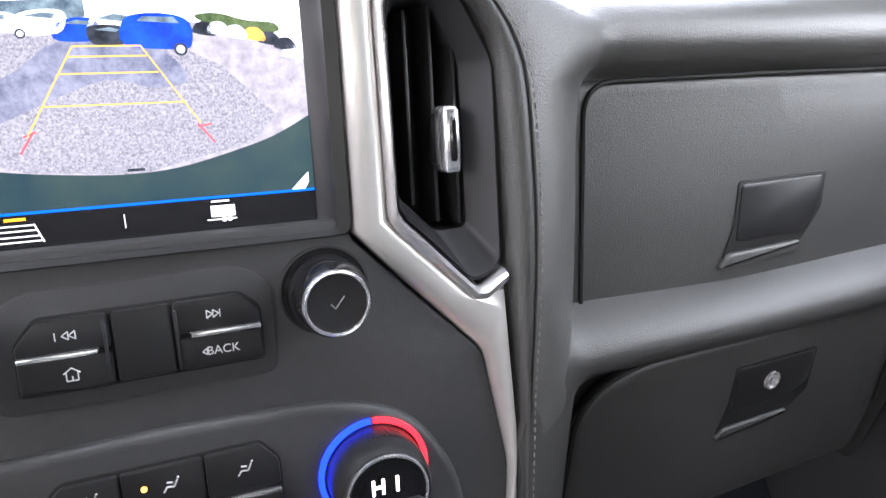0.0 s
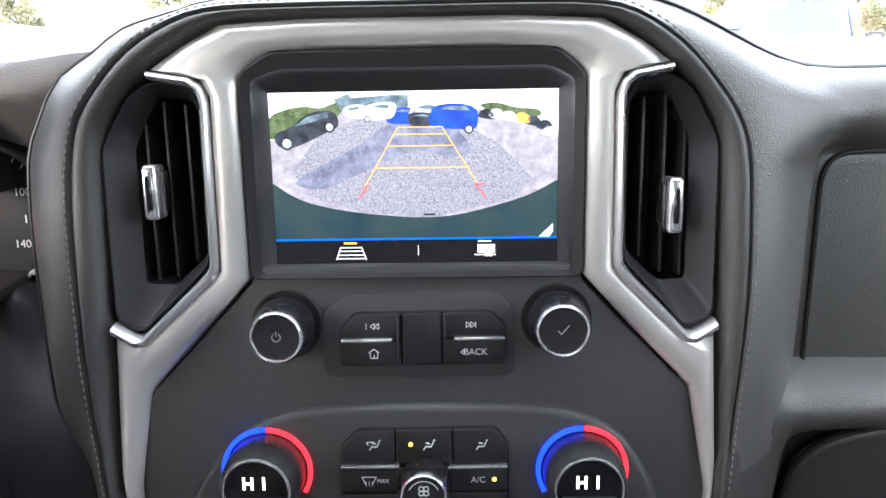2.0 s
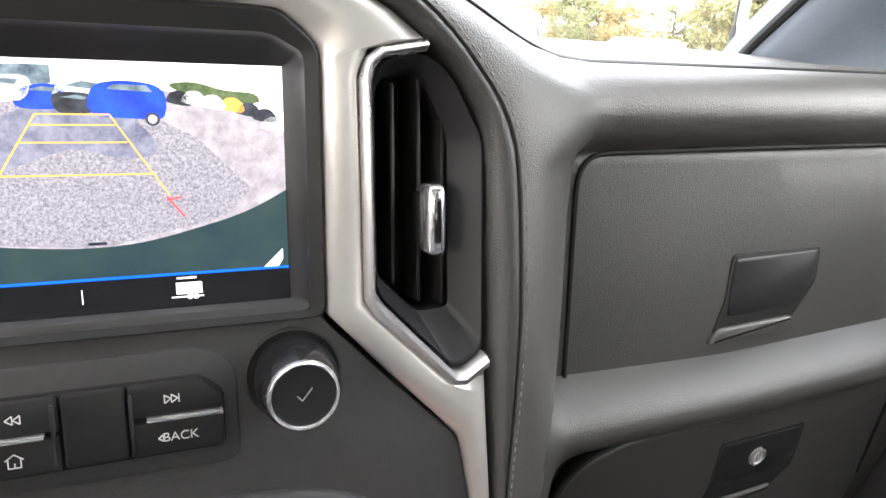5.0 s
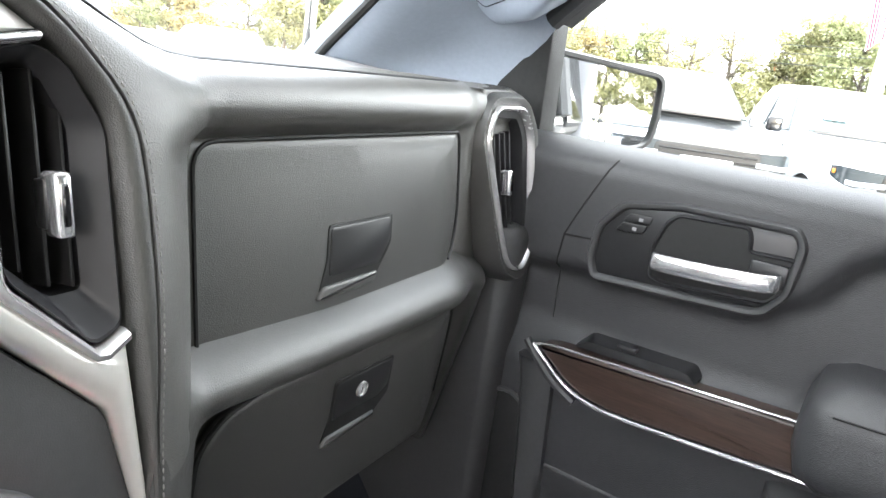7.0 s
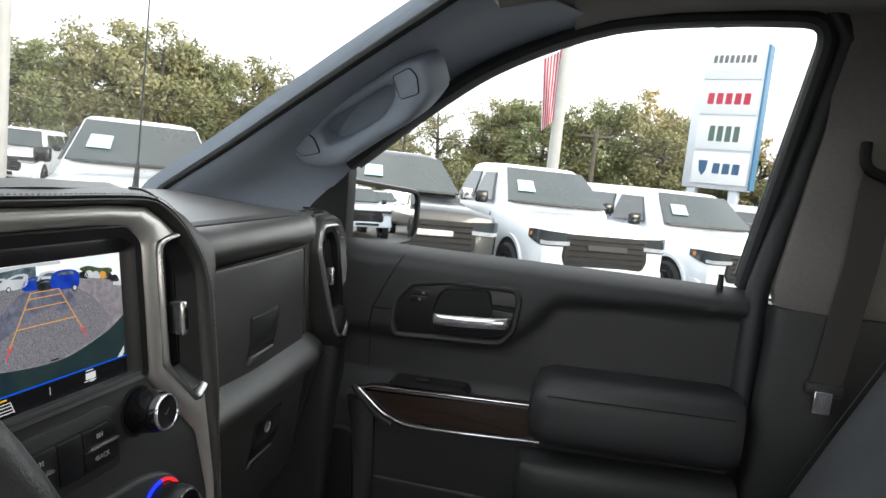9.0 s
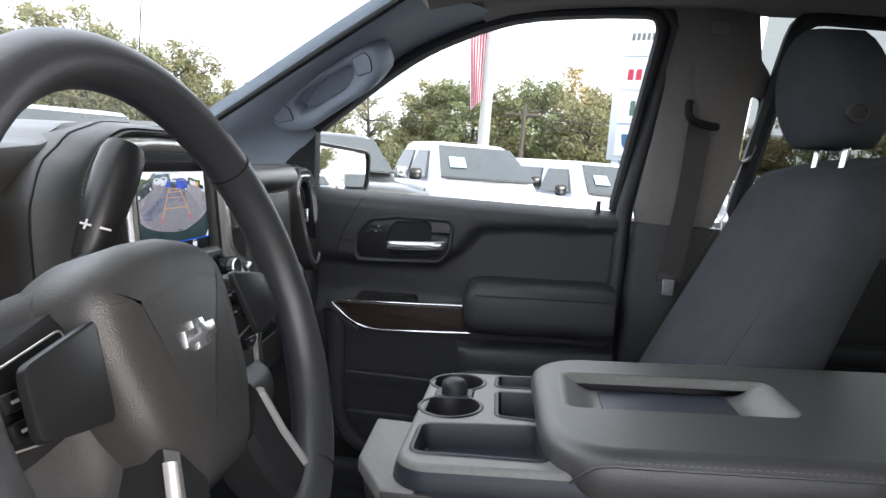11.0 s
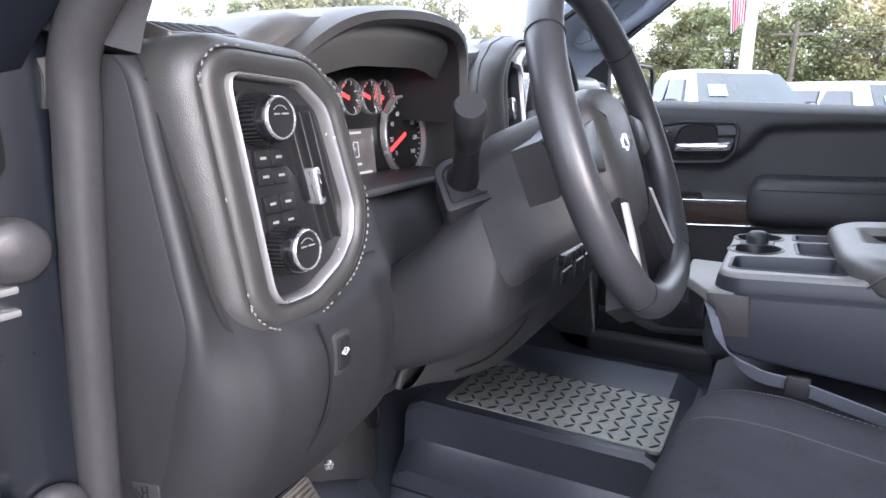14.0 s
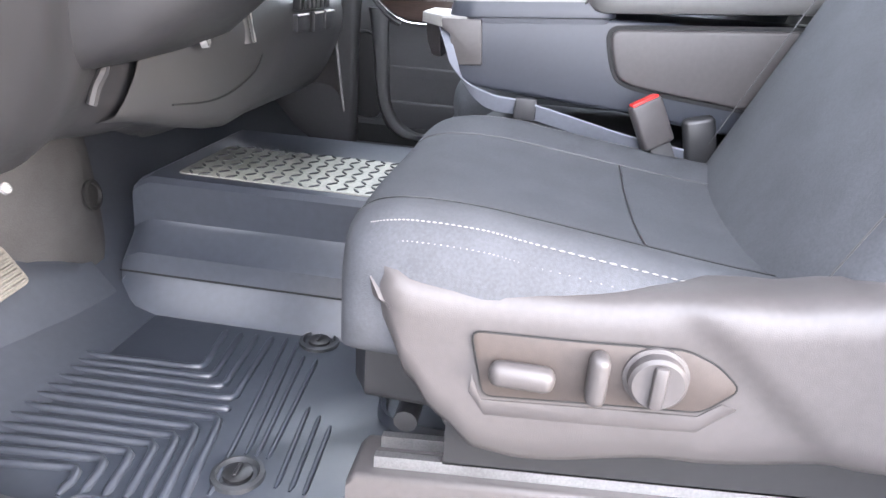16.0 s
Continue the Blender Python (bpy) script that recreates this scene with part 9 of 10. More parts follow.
STICKER = M("pale_blue_window_sheet", (0.45, 0.66, 0.74), 0.6, var=0.15, vscale=8)
HEADLAMP = M("headlamp_lens", (0.35, 0.38, 0.42), 0.08, var=0.3, vscale=9, spec=0.8)
AMBER = M("amber_lens", (0.55, 0.20, 0.03), 0.25)

bm = bmesh.new()
bmesh.ops.create_grid(bm, x_segments=40, y_segments=40, size=900)
bmesh.ops.translate(bm, verts=bm.verts, vec=(0, 0, GZ))
solo("ground", bm, ASPHALT, "worn grey asphalt of the car lot", "ground", "", "structure")
bm = bmesh.new()
bands = [[Vector((r * math.sin(radians(a)), r * math.cos(radians(a)), GZ + 0.03 + (0.6 if r > 60 else 0))) for r in (38, 46, 70, 200)] for a in range(-70, 236, 6)]
loft(bm, bands, False, False)
solo("verge", bm, GRASS, "strip of dry grass along the road beyond the lot", "grass", "", "structure")


def car_wheel(parent, x, y, r, w, rim):
    W_ = axes((x, y, r), (0, 1, 0), (0, 0, 1))
    W_ = W_ if x > 0 else axes((x, y, r), (0, -1, 0), (0, 0, 1))
    bm = bmesh.new()
    lathe(bm, [(r * 0.62, -w * 0.5), (r * 0.90, -w * 0.5), (r, -w * 0.36), (r, w * 0.36), (r * 0.90, w * 0.5), (r * 0.64, w * 0.46)], W_, 28, False)
    t = part("tyre", bm, TYRE, parent, "black tyre", 30)
    bm = bmesh.new()
    lathe(bm, [(r * 0.66, w * 0.42), (r * 0.60, w * 0.46), (r * 0.56, w * 0.30), (r * 0.2, w * 0.30), (0.001, w * 0.36)], W_, 28, False)
    for q in range(6):
        rbox(bm, (r * 0.14, r * 0.46, w * 0.10), (r * 0.34 * math.cos(q * 1.047), r * 0.34 * math.sin(q * 1.047), w * 0.36), 0.01, 1, W_, Matrix.Rotation(q * 1.047 - math.pi / 2, 3, "Z"))
    part("rim", bm, rim, t, "alloy rim", 40)


def ring_at(z, yf, yr, hw, r=0.25, n=5):
    return [Vector((a, b, z)) for a, b in rnd([(-hw, yr), (hw, yr), (hw * 0.94, yf), (-hw * 0.94, yf)], r, n)]


def make_car(name, label, paint, at, heading, L=5.8, H=1.95, HW=1.0, kind="pickup", scoop=False, rim=None, sticker=True, category="pickup truck"):
    """A parked vehicle: front end at y = 0 of its own frame, looking along heading."""
    f = Vector((heading[0], heading[1], 0)).normalized()
    car = thing(name, label, category, (0, 0, 0), "parked vehicles")
    hood, belt = 0.62 * H, 0.66 * H
    ws0, ws1 = -0.27 * L, -0.385 * L
    if kind == "suv":
        ws0, ws1 = -0.25 * L, -0.36 * L
    cab_end = -0.66 * L if kind == "pickup" else -0.985 * L
    zb = 0.24 * H
    # lower body as cross-sections from nose to tail
    secs = []
    for y, w, top in ((0.0, 0.80, hood * 0.88), (-0.03, 0.90, hood * 0.94), (-0.12, 0.96, hood * 0.975), (-0.5, 0.99, hood * 0.995), (-1.0, 1.0, hood), (ws0, 1.0, hood * 1.03), (ws0 - 0.3, 1.0, belt), (cab_end, 1.0, belt), (cab_end - 0.02, 1.0, belt if kind == "pickup" else belt * 0.98), (-L + 0.08, 0.99, belt if kind == "pickup" else belt * 0.95), (-L, 0.93, belt * 0.95)):
        hw = HW * w
        crown = 0.03 * H if y > ws0 - 0.1 else 0.0
        secs.append([Vector((a, y, b)) for a, b in [(-hw * 0.92, zb), (hw * 0.92, zb), (hw, zb + 0.12), (hw * 1.005, zb + (top - zb) * 0.55), (hw * 0.985, top - 0.10), (hw * 0.93, top - 0.02), (hw * 0.6, top + crown * 0.7), (0, top + crown), (-hw * 0.6, top + crown * 0.7), (-hw * 0.93, top - 0.02), (-hw * 0.985, top - 0.10), (-hw * 1.005, zb + (top - zb) * 0.55), (-hw, zb + 0.12)]])
    bm = bmesh.new()
    loft(bm, secs)
    part("body", bm, paint, car, "", 32)
    if kind == "pickup":
        bm = bmesh.new()
        rbox(bm, (HW * 1.70, abs(-L + 0.12 - cab_end), 0.02), (0, (cab_end - L + 0.1) / 2, belt + 0.002), 0.005, 1)
        part("bed", bm, DEEP, car, "dark load bed")
    # greenhouse
    bm = bmesh.new()
    loft(bm, [ring_at(belt - 0.05, ws0 + 0.05, cab_end, HW * 0.955, 0.12), ring_at(belt + 0.05, ws0 - 0.02, cab_end, HW * 0.945, 0.14), ring_at(H * 0.965, ws1 - 0.02, cab_end + 0.16 + (0.18 if kind == "suv" else 0), HW * 0.745, 0.22), ring_at(H * 0.992, ws1 - 0.12, cab_end + 0.26, HW * 0.68, 0.25), ring_at(H, ws1 - 0.32, cab_end + 0.45, HW * 0.55, 0.25)])
    part("cab", bm, paint, car, "", 32)
    # windscreen, set just proud of the cab
    zl, zh = belt + 0.055, H * 0.945
    yl, yh = ws0 - 0.015, ws1 + 0.005
    wl_, wh_ = HW * 0.845, HW * 0.665
    rows = []
    for i in range(9):
        s = -1 + i / 4
        rows.append([Vector((s * (wl_ + (wh_ - wl_) * t), yl + (yh - yl) * t + 0.055 * (1 - s * s) + 0.012, zl + (zh - zl) * t + 0.02)) for t in (0, 0.33, 0.67, 1)])
    bm = bmesh.new()
    sheet(bm, rows, 0.03)
    part("windscreen", bm, GLASS_L, car, "sky-lit windscreen", 60)
    bm = bmesh.new()
    seg_ = [Vector((s_ * 0.12 * wl_ * 8, yl + 0.05 * (1 - s_ * s_) + 0.03, zl + 0.025)) for s_ in (-0.95, -0.5, 0, 0.5, 0.95)]
    tube(bm, seg_, 0.018, 6)
    part("wiper_cowl", bm, SATIN, car)
    if sticker:
        bm = bmesh.new()
        t0, t1 = 0.30, 0.62
        q = [(-0.80, t0), (-0.45, t0), (-0.45, t1), (-0.80, t1)]
        vs = [Vector((-s * (wl_ + (wh_ - wl_) * t) if False else s * (wl_ + (wh_ - wl_) * t), yl + (yh - yl) * t + 0.055 * (1 - s * s) + 0.060, zl + (zh - zl) * t + 0.05)) for s, t in q]
        vs2 = [v + Vector((0, -0.012, -0.008)) for v in vs]
        vs, vs2 = [Vector((-v.x, v.y, v.z)) for v in vs], [Vector((-v.x, v.y, v.z)) for v in vs2]
        loft(bm, [vs, vs2])
        part("price_sheet", bm, STICKER, car, "pale blue sheet in the windscreen")
    # side windows
    n = 2 if kind == "pickup" else 3
    y0, y1 = ws0 - 0.38, cab_end + 0.10
    for s in (-1, 1):
        for k in range(n):
            a, b = y0 + (y1 - y0) * k / n - 0.03, y0 + (y1 - y0) * (k + 1) / n + 0.03
            lean = 0.22 if k == 0 else 0.0
            lo, hi = belt + 0.055, H * 0.915
            xl, xh = HW * 0.952, HW * 0.782
            back = 0.16 if k == n - 1 else 0.0
            pts = [(xl, a, lo), (xl, b, lo), (xh, b + back * 0.8, hi), (xh, a - lean - 0.16, hi)]
            bm = bmesh.new()
            loft(bm, [[Vector((s * (x + d), y, z)) for x, y, z in pts] for d in (-0.03, 0.008)])
            part("side_window", bm, GLASS_T, car, "dark side window")
        bm = bmesh.new()
        rbox(bm, (0.20, 0.10, 0.19), (s * (HW + 0.12), ws0 - 0.42, belt + 0.10), 0.04, 3)
        part("mirror", bm, GLOSSBLACK if paint is not PAINT_K else CHROME, car, "door mirror", 50)
        bm = bmesh.new()
        rbox(bm, (0.03, 0.16, 0.03), (s * (HW * 1.0), ws0 - 1.35, belt - 0.17), 0.01, 2)
        part("door_handle", bm, paint, car)
        bm = bmesh.new()
        for yy in (ws0 - 0.28, ws0 - 1.42, cab_end):
            rbox(bm, (0.012, 0.012, belt - zb - 0.3), (s * HW * 1.001, yy, (belt + zb) / 2 + 0.03), 0, 1)
        tagged(part("door_gap", bm, DEEP, car), kind="stuff")
        # headlamp
        bm = bmesh.new()
        cols = [(HW * 0.56, 0.030, 0.74, 0.885), (HW * 0.72, 0.028, 0.735, 0.890), (HW * 0.86, 0.005, 0.73, 0.895), (HW * 0.945, -0.050, 0.735, 0.900), (HW * 0.990, -0.150, 0.76, 0.900), (HW * 1.010, -0.300, 0.80, 0.890)]
        loft(bm, [[Vector((s * x, y, hood * lo)), Vector((s * x, y, hood * hi)), Vector((s * (x - 0.05), y - 0.12, hood * hi)), Vector((s * (x - 0.05), y - 0.12, hood * lo))] for x, y, lo, hi in cols])
        hl = part("headlight", bm, GLASS_T, car, "dark headlight housing", 40)
        bm = bmesh.new()
        loft(bm, [[Vector((s * x, y + 0.008, hood * (lo + 0.012))), Vector((s * x, y + 0.008, hood * (lo + 0.055))), Vector((s * x, y - 0.02, hood * (lo + 0.055))), Vector((s * x, y - 0.02, hood * (lo + 0.012)))] for x, y, lo, hi in cols[:4]])
        part("lens", bm, HEADLAMP, hl, "pale lower lens")
        bm = bmesh.new()
        rbox(bm, (0.02, 0.06, 0.05), (s * HW * 1.003, -0.235, hood * 0.842), 0.008, 2)
        part("side_marker", bm, AMBER, car, "amber marker")
    # grille, bumper
    bm = bmesh.new()
    G2 = axes((0, 0.012, 0), (-1, 0, 0), (0, 0, 1))
    plate(bm, rnd([(-HW * 0.58, hood * 0.52), (HW * 0.58, hood * 0.52), (HW * 0.64, hood * 0.62), (HW * 0.60, hood * 0.88), (-HW * 0.60, hood * 0.88), (-HW * 0.64, hood * 0.62)], 0.05), -0.06, 0.025, G2, 0.02)
    gr = part("grille", bm, DEEP, car, "black grille", 50)
    for k in range(5):
        bm = bmesh.new()
        rbox(bm, (HW * 1.12, 0.02, 0.018), (0, 0.042, hood * (0.58 + k * 0.062)), 0.005, 1)
        part("bar", bm, GLOSSBLACK, gr)
    bm = bmesh.new()
    rbox(bm, (HW * 0.60, 0.02, hood * 0.065), (0, 0.052, hood * 0.745), 0.01, 1)
    part("badge", bm, SATIN if paint is PAINT_W else CHROME_D, gr, "plain badge")
    bm = bmesh.new()
    secs = []
    for i in range(9):
        s = -1 + i / 4
        secs.append([Vector((s * HW * 0.98, 0.06 - 0.22 * s * s + a, b)) for a, b in ((-0.15, zb - 0.02), (0.02, zb - 0.02), (0.06, zb + 0.08), (0.05, hood * 0.50), (0.0, hood * 0.53), (-0.15, hood * 0.53))])
    loft(bm, secs)
    part("front_bumper", bm, paint if paint is not PAINT_K else CHROME_D, car, "", 40)
    bm = bmesh.new()
    rbox(bm, (HW * 0.9, 0.04, 0.10), (0, 0.105, zb + 0.08), 0.02, 2)
    part("lower_grille", bm, DEEP, car)
    bm = bmesh.new()
    rbox(bm, (HW * 1.9, 0.12, 0.20), (0, -L - 0.01, zb + 0.14), 0.05, 3)
    part("rear_bumper", bm, CHROME_D if kind == "pickup" else paint, car)
    if scoop:
        for s in (-1, 1):
            bm = bmesh.new()
            rbox(bm, (0.20, 0.42, 0.04), (s * 0.36, -0.95, hood + 0.025), 0.015, 2)
            part("bonnet_vent", bm, SATIN, car, "black bonnet vent")
        bm = bmesh.new()
        rbox(bm, (0.55, 0.9, 0.05), (0, -0.75, hood + 0.028), 0.02, 3)
        part("bonnet_scoop", bm, paint, car)
    # wheels in dark arches
    r = 0.205 * H
    for s in (-1, 1):
        for y in (-0.165 * L, -0.80 * L):
            bm = bmesh.new()
            A_ = axes((s * HW * 0.985, y, r), (0, s, 0), (0, 0, 1))
            lathe(bm, [(r * 1.24, -0.25), (r * 1.24, 0.02), (0.001, 0.02)], A_, 28, False)
            part("wheel_arch", bm, DEEP, car, "dark wheel arch", 30)
            bm = bmesh.new()
            band(bm, r * 1.20, r * 1.33, -10, 190, 0.0, 0.035, A_, 24)
            part("fender_flare", bm, paint if paint is not PAINT_K else SATIN, car, "", 50)
            car_wheel(car, s * (HW * 0.91), y, r, 0.27, rim or SATIN)
    m = Matrix.Translation((at[0], at[1], GZ)) @ Matrix.Rotation(math.atan2(f.y, f.x) - math.pi / 2, 4, "Z")
    car.matrix_basis = m
    return car


HD = (-0.87, -0.49)
make_car("pickup_truck", "white crew cab pickup with black grille and blue price sheet", PAINT_W, (8.95, -0.57), HD, scoop=True)
make_car("pickup_truck", "dark grey pickup with chrome mirrors parked between white trucks", PAINT_K, (8.2, 1.68), HD, rim=CHROME_D)
make_car("suv", "white sport utility vehicle parked beside the white pickup", PAINT_W, (9.9, -2.75), HD, L=5.0, H=1.80, HW=0.96, kind="suv", category="car")
make_car("pickup_truck", "white pickup facing the windscreen with blue price sheet", PAINT_W, (5.9, 4.3), (-0.80, -0.60))
make_car("suv", "silver car at the end of the row", PAINT_S, (11.9, -5.6), HD, L=4.8, H=1.68, HW=0.93, kind="suv", category="car", sticker=False)
make_car("suv", "dark off-road car far along the row", PAINT_K, (14.2, -8.4), HD, L=4.4, H=1.85, HW=0.93, kind="suv", category="car", sticker=False)
make_car("suv", "lime green car behind the row", PAINT_L, (15.5, -5.2), (-0.95, 0.3), L=4.5, H=1.6, HW=0.9, kind="suv", category="car")
make_car("pickup_truck", "white pickup standing ahead of the dashboard", PAINT_W, (3.0, 7.2), (-0.55, -0.83))
make_car("suv", "silver car ahead in the front row", PAINT_S, (0.2, 11.5), (-0.5, -0.86), L=4.7, H=1.65, HW=0.92, kind="suv", category="car", sticker=False)
make_car("pickup_truck", "dark grey pickup ahead on the driver side", PAINT_K, (-4.2, 6.6), (-0.35, -0.94), rim=CHROME_D, sticker=False)
make_car("suv", "white car behind the front row", PAINT_W, (14.5, 15.0), HD, L=4.8, H=1.7, HW=0.93, kind="suv", category="car", sticker=False)
make_car("suv", "silver car behind the front row", PAINT_S, (12.0, 17.5), HD, L=4.8, H=1.7, HW=0.93, kind="suv", category="car", sticker=False)
for i, (x, y, pm, nm) in enumerate(((1.6, -24.0, PAINT_W, "white"), (4.6, -25.0, PAINT_K, "dark grey"), (7.6, -26.2, PAINT_S, "silver"), (-1.4, -36.0, PAINT_W, "white"), (3.2, -37.5, PAINT_W, "white"), (8.5, -38.5, PAINT_K, "dark grey"))):
    make_car("pickup_truck", nm + " pickup parked in the row behind", pm, (x, y), (0.2, 0.98), sticker=False)

# ---- sign, poles, wires ----
sign = thing("dealer_sign", "tall white dealer sign with four framed panels and blue edge", "sign", (0, 0, 0))
SGT = axes((-0.4 + 24 * math.sin(radians(98.7)), -0.38 + 24 * math.cos(radians(98.7)), GZ), (-0.42, -0.91, 0), (0, 0, 1))
if SGT.to_3x3().col[2].dot(Vector((-1, 0, 0))) < 0:
    SGT = axes(SGT.translation, (0.42, 0.91, 0), (0, 0, 1))
bm = bmesh.new()
plate(bm, [(-1.05, 2.1), (1.05, 2.1), (1.05, 6.75), (-1.05, 6.75)], -0.45, -0.02, SGT, 0.02)
part("cabinet", bm, SIGN_G, sign, "silver sign cabinet")
bm = bmesh.new()
plate(bm, [(1.05, 2.15), (1.12, 2.15), (1.12, 6.7), (1.05, 6.7)], -0.55, 0.02, SGT, 0.01)
part("edge_fin", bm, SIGN_B, sign, "blue edge fin")
for u in (-0.75, 0.6):
    bm = bmesh.new()
    rbox(bm, (0.30, 2.3, 0.25), (u, 1.05, -0.25), 0.02, 1, SGT)
    part("post", bm, SIGN_G, sign)
def sign_shape(parent, pts, mat_, r=0.02):
    part("logo_shape", plate(bmesh.new(), rnd([(0.1 + x, z) for x, z in pts], r, 2), 0.026, 0.036, SGT, 0.003, 1), mat_, parent)


SIGN_T = M("dark_green_sign_paint", (0.07, 0.12, 0.10), 0.5)
SIGN_N = M("navy_sign_paint", (0.02, 0.08, 0.17), 0.5)
for z0, z1, mk, n_, wd_, ht in ((5.62, 6.62, SIGN_K, 8, 1.36, 0.24), (4.50, 5.52, SIGN_R, 5, 1.40, 0.36), (3.38, 4.40, SIGN_T, 4, 1.02, 0.50), (2.26, 3.28, SIGN_N, 3, 0.92, 0.34)):
    pn = part("panel", plate(bmesh.new(), [(-0.78, z0), (0.98, z0), (0.98, z1), (-0.78, z1)], -0.03, 0.03, SGT, 0.02), SIGN_W, sign, "white sign panel")
    zc = (z0 + z1) / 2 + (0.14 if n_ == 8 else 0.0)
    off = 0.22 if n_ == 3 else 0.0
    for k in range(n_):
        u0 = off - wd_ / 2 + wd_ * k / n_
        sign_shape(pn, [(u0 + 0.02, zc - ht / 2), (u0 + wd_ / n_ * 0.80, zc - ht / 2), (u0 + wd_ / n_ * 0.84, zc + ht / 2), (u0 + 0.04, zc + ht / 2)], mk)
    if n_ == 8:
        sign_shape(pn, [(-0.72, zc - 0.34), (-0.12, zc - 0.42), (0.12, zc - 0.42), (0.72, zc - 0.30), (0.10, zc - 0.26), (-0.10, zc - 0.27)], SIGN_G)
    if n_ == 3:
        sign_shape(pn, [(-0.68, zc + 0.24), (-0.64, zc - 0.10), (-0.53, zc - 0.26), (-0.42, zc - 0.10), (-0.38, zc + 0.24)], SIGN_N)


def az(deg, d, z=0.0):
    return Vector((-0.4 + d * math.sin(radians(deg)), -0.38 + d * math.cos(radians(deg)), z))


def pole(deg, d, h, r, label, cat="pole"):
    p = az(deg, d)
    bm = bmesh.new()
    tube(bm, [(p.x, p.y, GZ), (p.x, p.y, GZ + h * 0.5), (p.x, p.y, GZ + h)], [r, r * 0.9, r * 0.75], 12)
    return solo("lamp_pole", bm, CONCRETE, label, cat)


pole(86.1, 29, 12.0, 0.26, "tall grey pole carrying a striped flag")
pole(44.3, 21, 10.0, 0.17, "white square lamp pole at the edge of the lot")
bm = bmesh.new()
fp = az(86.05, 29)
rows = []
for i in range(13):
    u = i / 12
    rows.append([Vector((fp.x - 0.1 + 0.10 * math.sin(u * 5 + v * 3), fp.y + 0.17 + 0.70 * u * (1 - 0.35 * v), 7.0 - 2.9 * v - 0.45 * u - 0.0 * v + 0.0)) for v in [k / 14 for k in range(15)]])
flag = thing("flag", "red and white striped flag hanging on the pole", "flag", (fp.x, fp.y, 5.5))
sheet(bm, rows, 0.02)
part("cloth", bm, SIGN_W, flag, "white cloth", 80)
for k in (0, 2, 4, 6, 8, 10):
    bm = bmesh.new()
    rr_ = [[p + Vector((-0.03, 0, 0)) for p in rows[k]], [p + Vector((-0.03, 0, 0)) for p in rows[k + 1]]]
    sheet(bm, rr_, 0.008)
    part("stripe", bm, SIGN_R, flag, "red stripe")
up_ = thing("utility_pole", "wooden utility pole with a crossarm", "utility pole", az(89.3, 46))
p = az(89.3, 46)
bm = bmesh.new()
tube(bm, [(p.x, p.y, GZ), (p.x, p.y, 5.6)], [0.17, 0.12], 8)
part("post", bm, BARK, up_)
bm = bmesh.new()
rbox(bm, (0.12, 2.4, 0.14), (p.x, p.y, 4.9), 0.02, 1)
part("crossarm", bm, BARK, up_)
for k, (z0, dy) in enumerate(((5.0, 0.9), (5.0, -0.9), (4.2, 0.0))):
    bm = bmesh.new()
    a0, a1, a2 = az(30, 60, z0 + 0.5), Vector((p.x, p.y + dy * 0, z0)), az(140, 60, z0 + 0.4)
    pts = [a0.lerp(a1, t) - Vector((0, 0, 1.0 * 4 * t * (1 - t))) for t in [i / 12 for i in range(13)]] + [a1.lerp(a2, t) - Vector((0, 0, 1.0 * 4 * t * (1 - t))) for t in [i / 12 for i in range(1, 13)]]
    tube(bm, [q + Vector((0, 0, 0.25 * dy)) for q in pts], 0.018, 5)
    solo("overhead_wire", bm, SATIN, "thin overhead wire along the road", "wire")
bld = thing("building", "low white building with a grey pitched roof", "building", az(36, 72))
BTF = Matrix.Translation(az(36, 72, GZ)) @ Matrix.Rotation(radians(-38), 4, "Z")
bm = bmesh.new()
rbox(bm, (16, 7, 2.6), (0, 0, 1.3), 0.05, 1, BTF)
part("wall", bm, BUILD_W, bld, "white wall")
bm = bmesh.new()
loft(bm, [[BTF @ Vector((x, -4, 2.55)), BTF @ Vector((x, 0, 3.5)), BTF @ Vector((x, 4, 2.55))] for x in (-8.5, 8.5)])
part("roof", bm, ROOF_G, bld, "grey pitched roof")
for k in range(4):
    bm = bmesh.new()
    rbox(bm, (1.4, 0.1, 1.2), (-5.5 + k * 3.6, -3.52, 1.5), 0.02, 1, BTF)
    part("window", bm, GLASS_T, bld)


# ---- trees ----
def leaf_mesh(name, rng, n, blobs, size, mat):
    """A crown of many small leaf sprays gathered round the limb ends."""
    V, F = [], []
    for k in range(n):
        c, rad = blobs[rng.integers(len(blobs))]
        d = rng.normal(size=3)
        d /= np.linalg.norm(d)
        r_ = rad * rng.random() ** 0.55 * (1.0 + 0.35 * rng.random())
        o_ = np.array(c) + d * r_ * np.array((1, 1, 0.8))
        a = rng.normal(size=3)
        a /= np.linalg.norm(a)
        b = np.cross(a, rng.normal(size=3))
        b /= np.linalg.norm(b)
        s = size * (0.5 + rng.random())
        i0 = len(V)
        V += [tuple(o_ - a * s), tuple(o_ + b * s * 0.5), tuple(o_ + a * s), tuple(o_ - b * s * 0.5)]
        F.append((i0, i0 + 1, i0 + 2, i0 + 3))
    me = bpy.data.meshes.new(name)
    me.from_pydata(V, [], F)
    me.materials.append(mat)
    return me


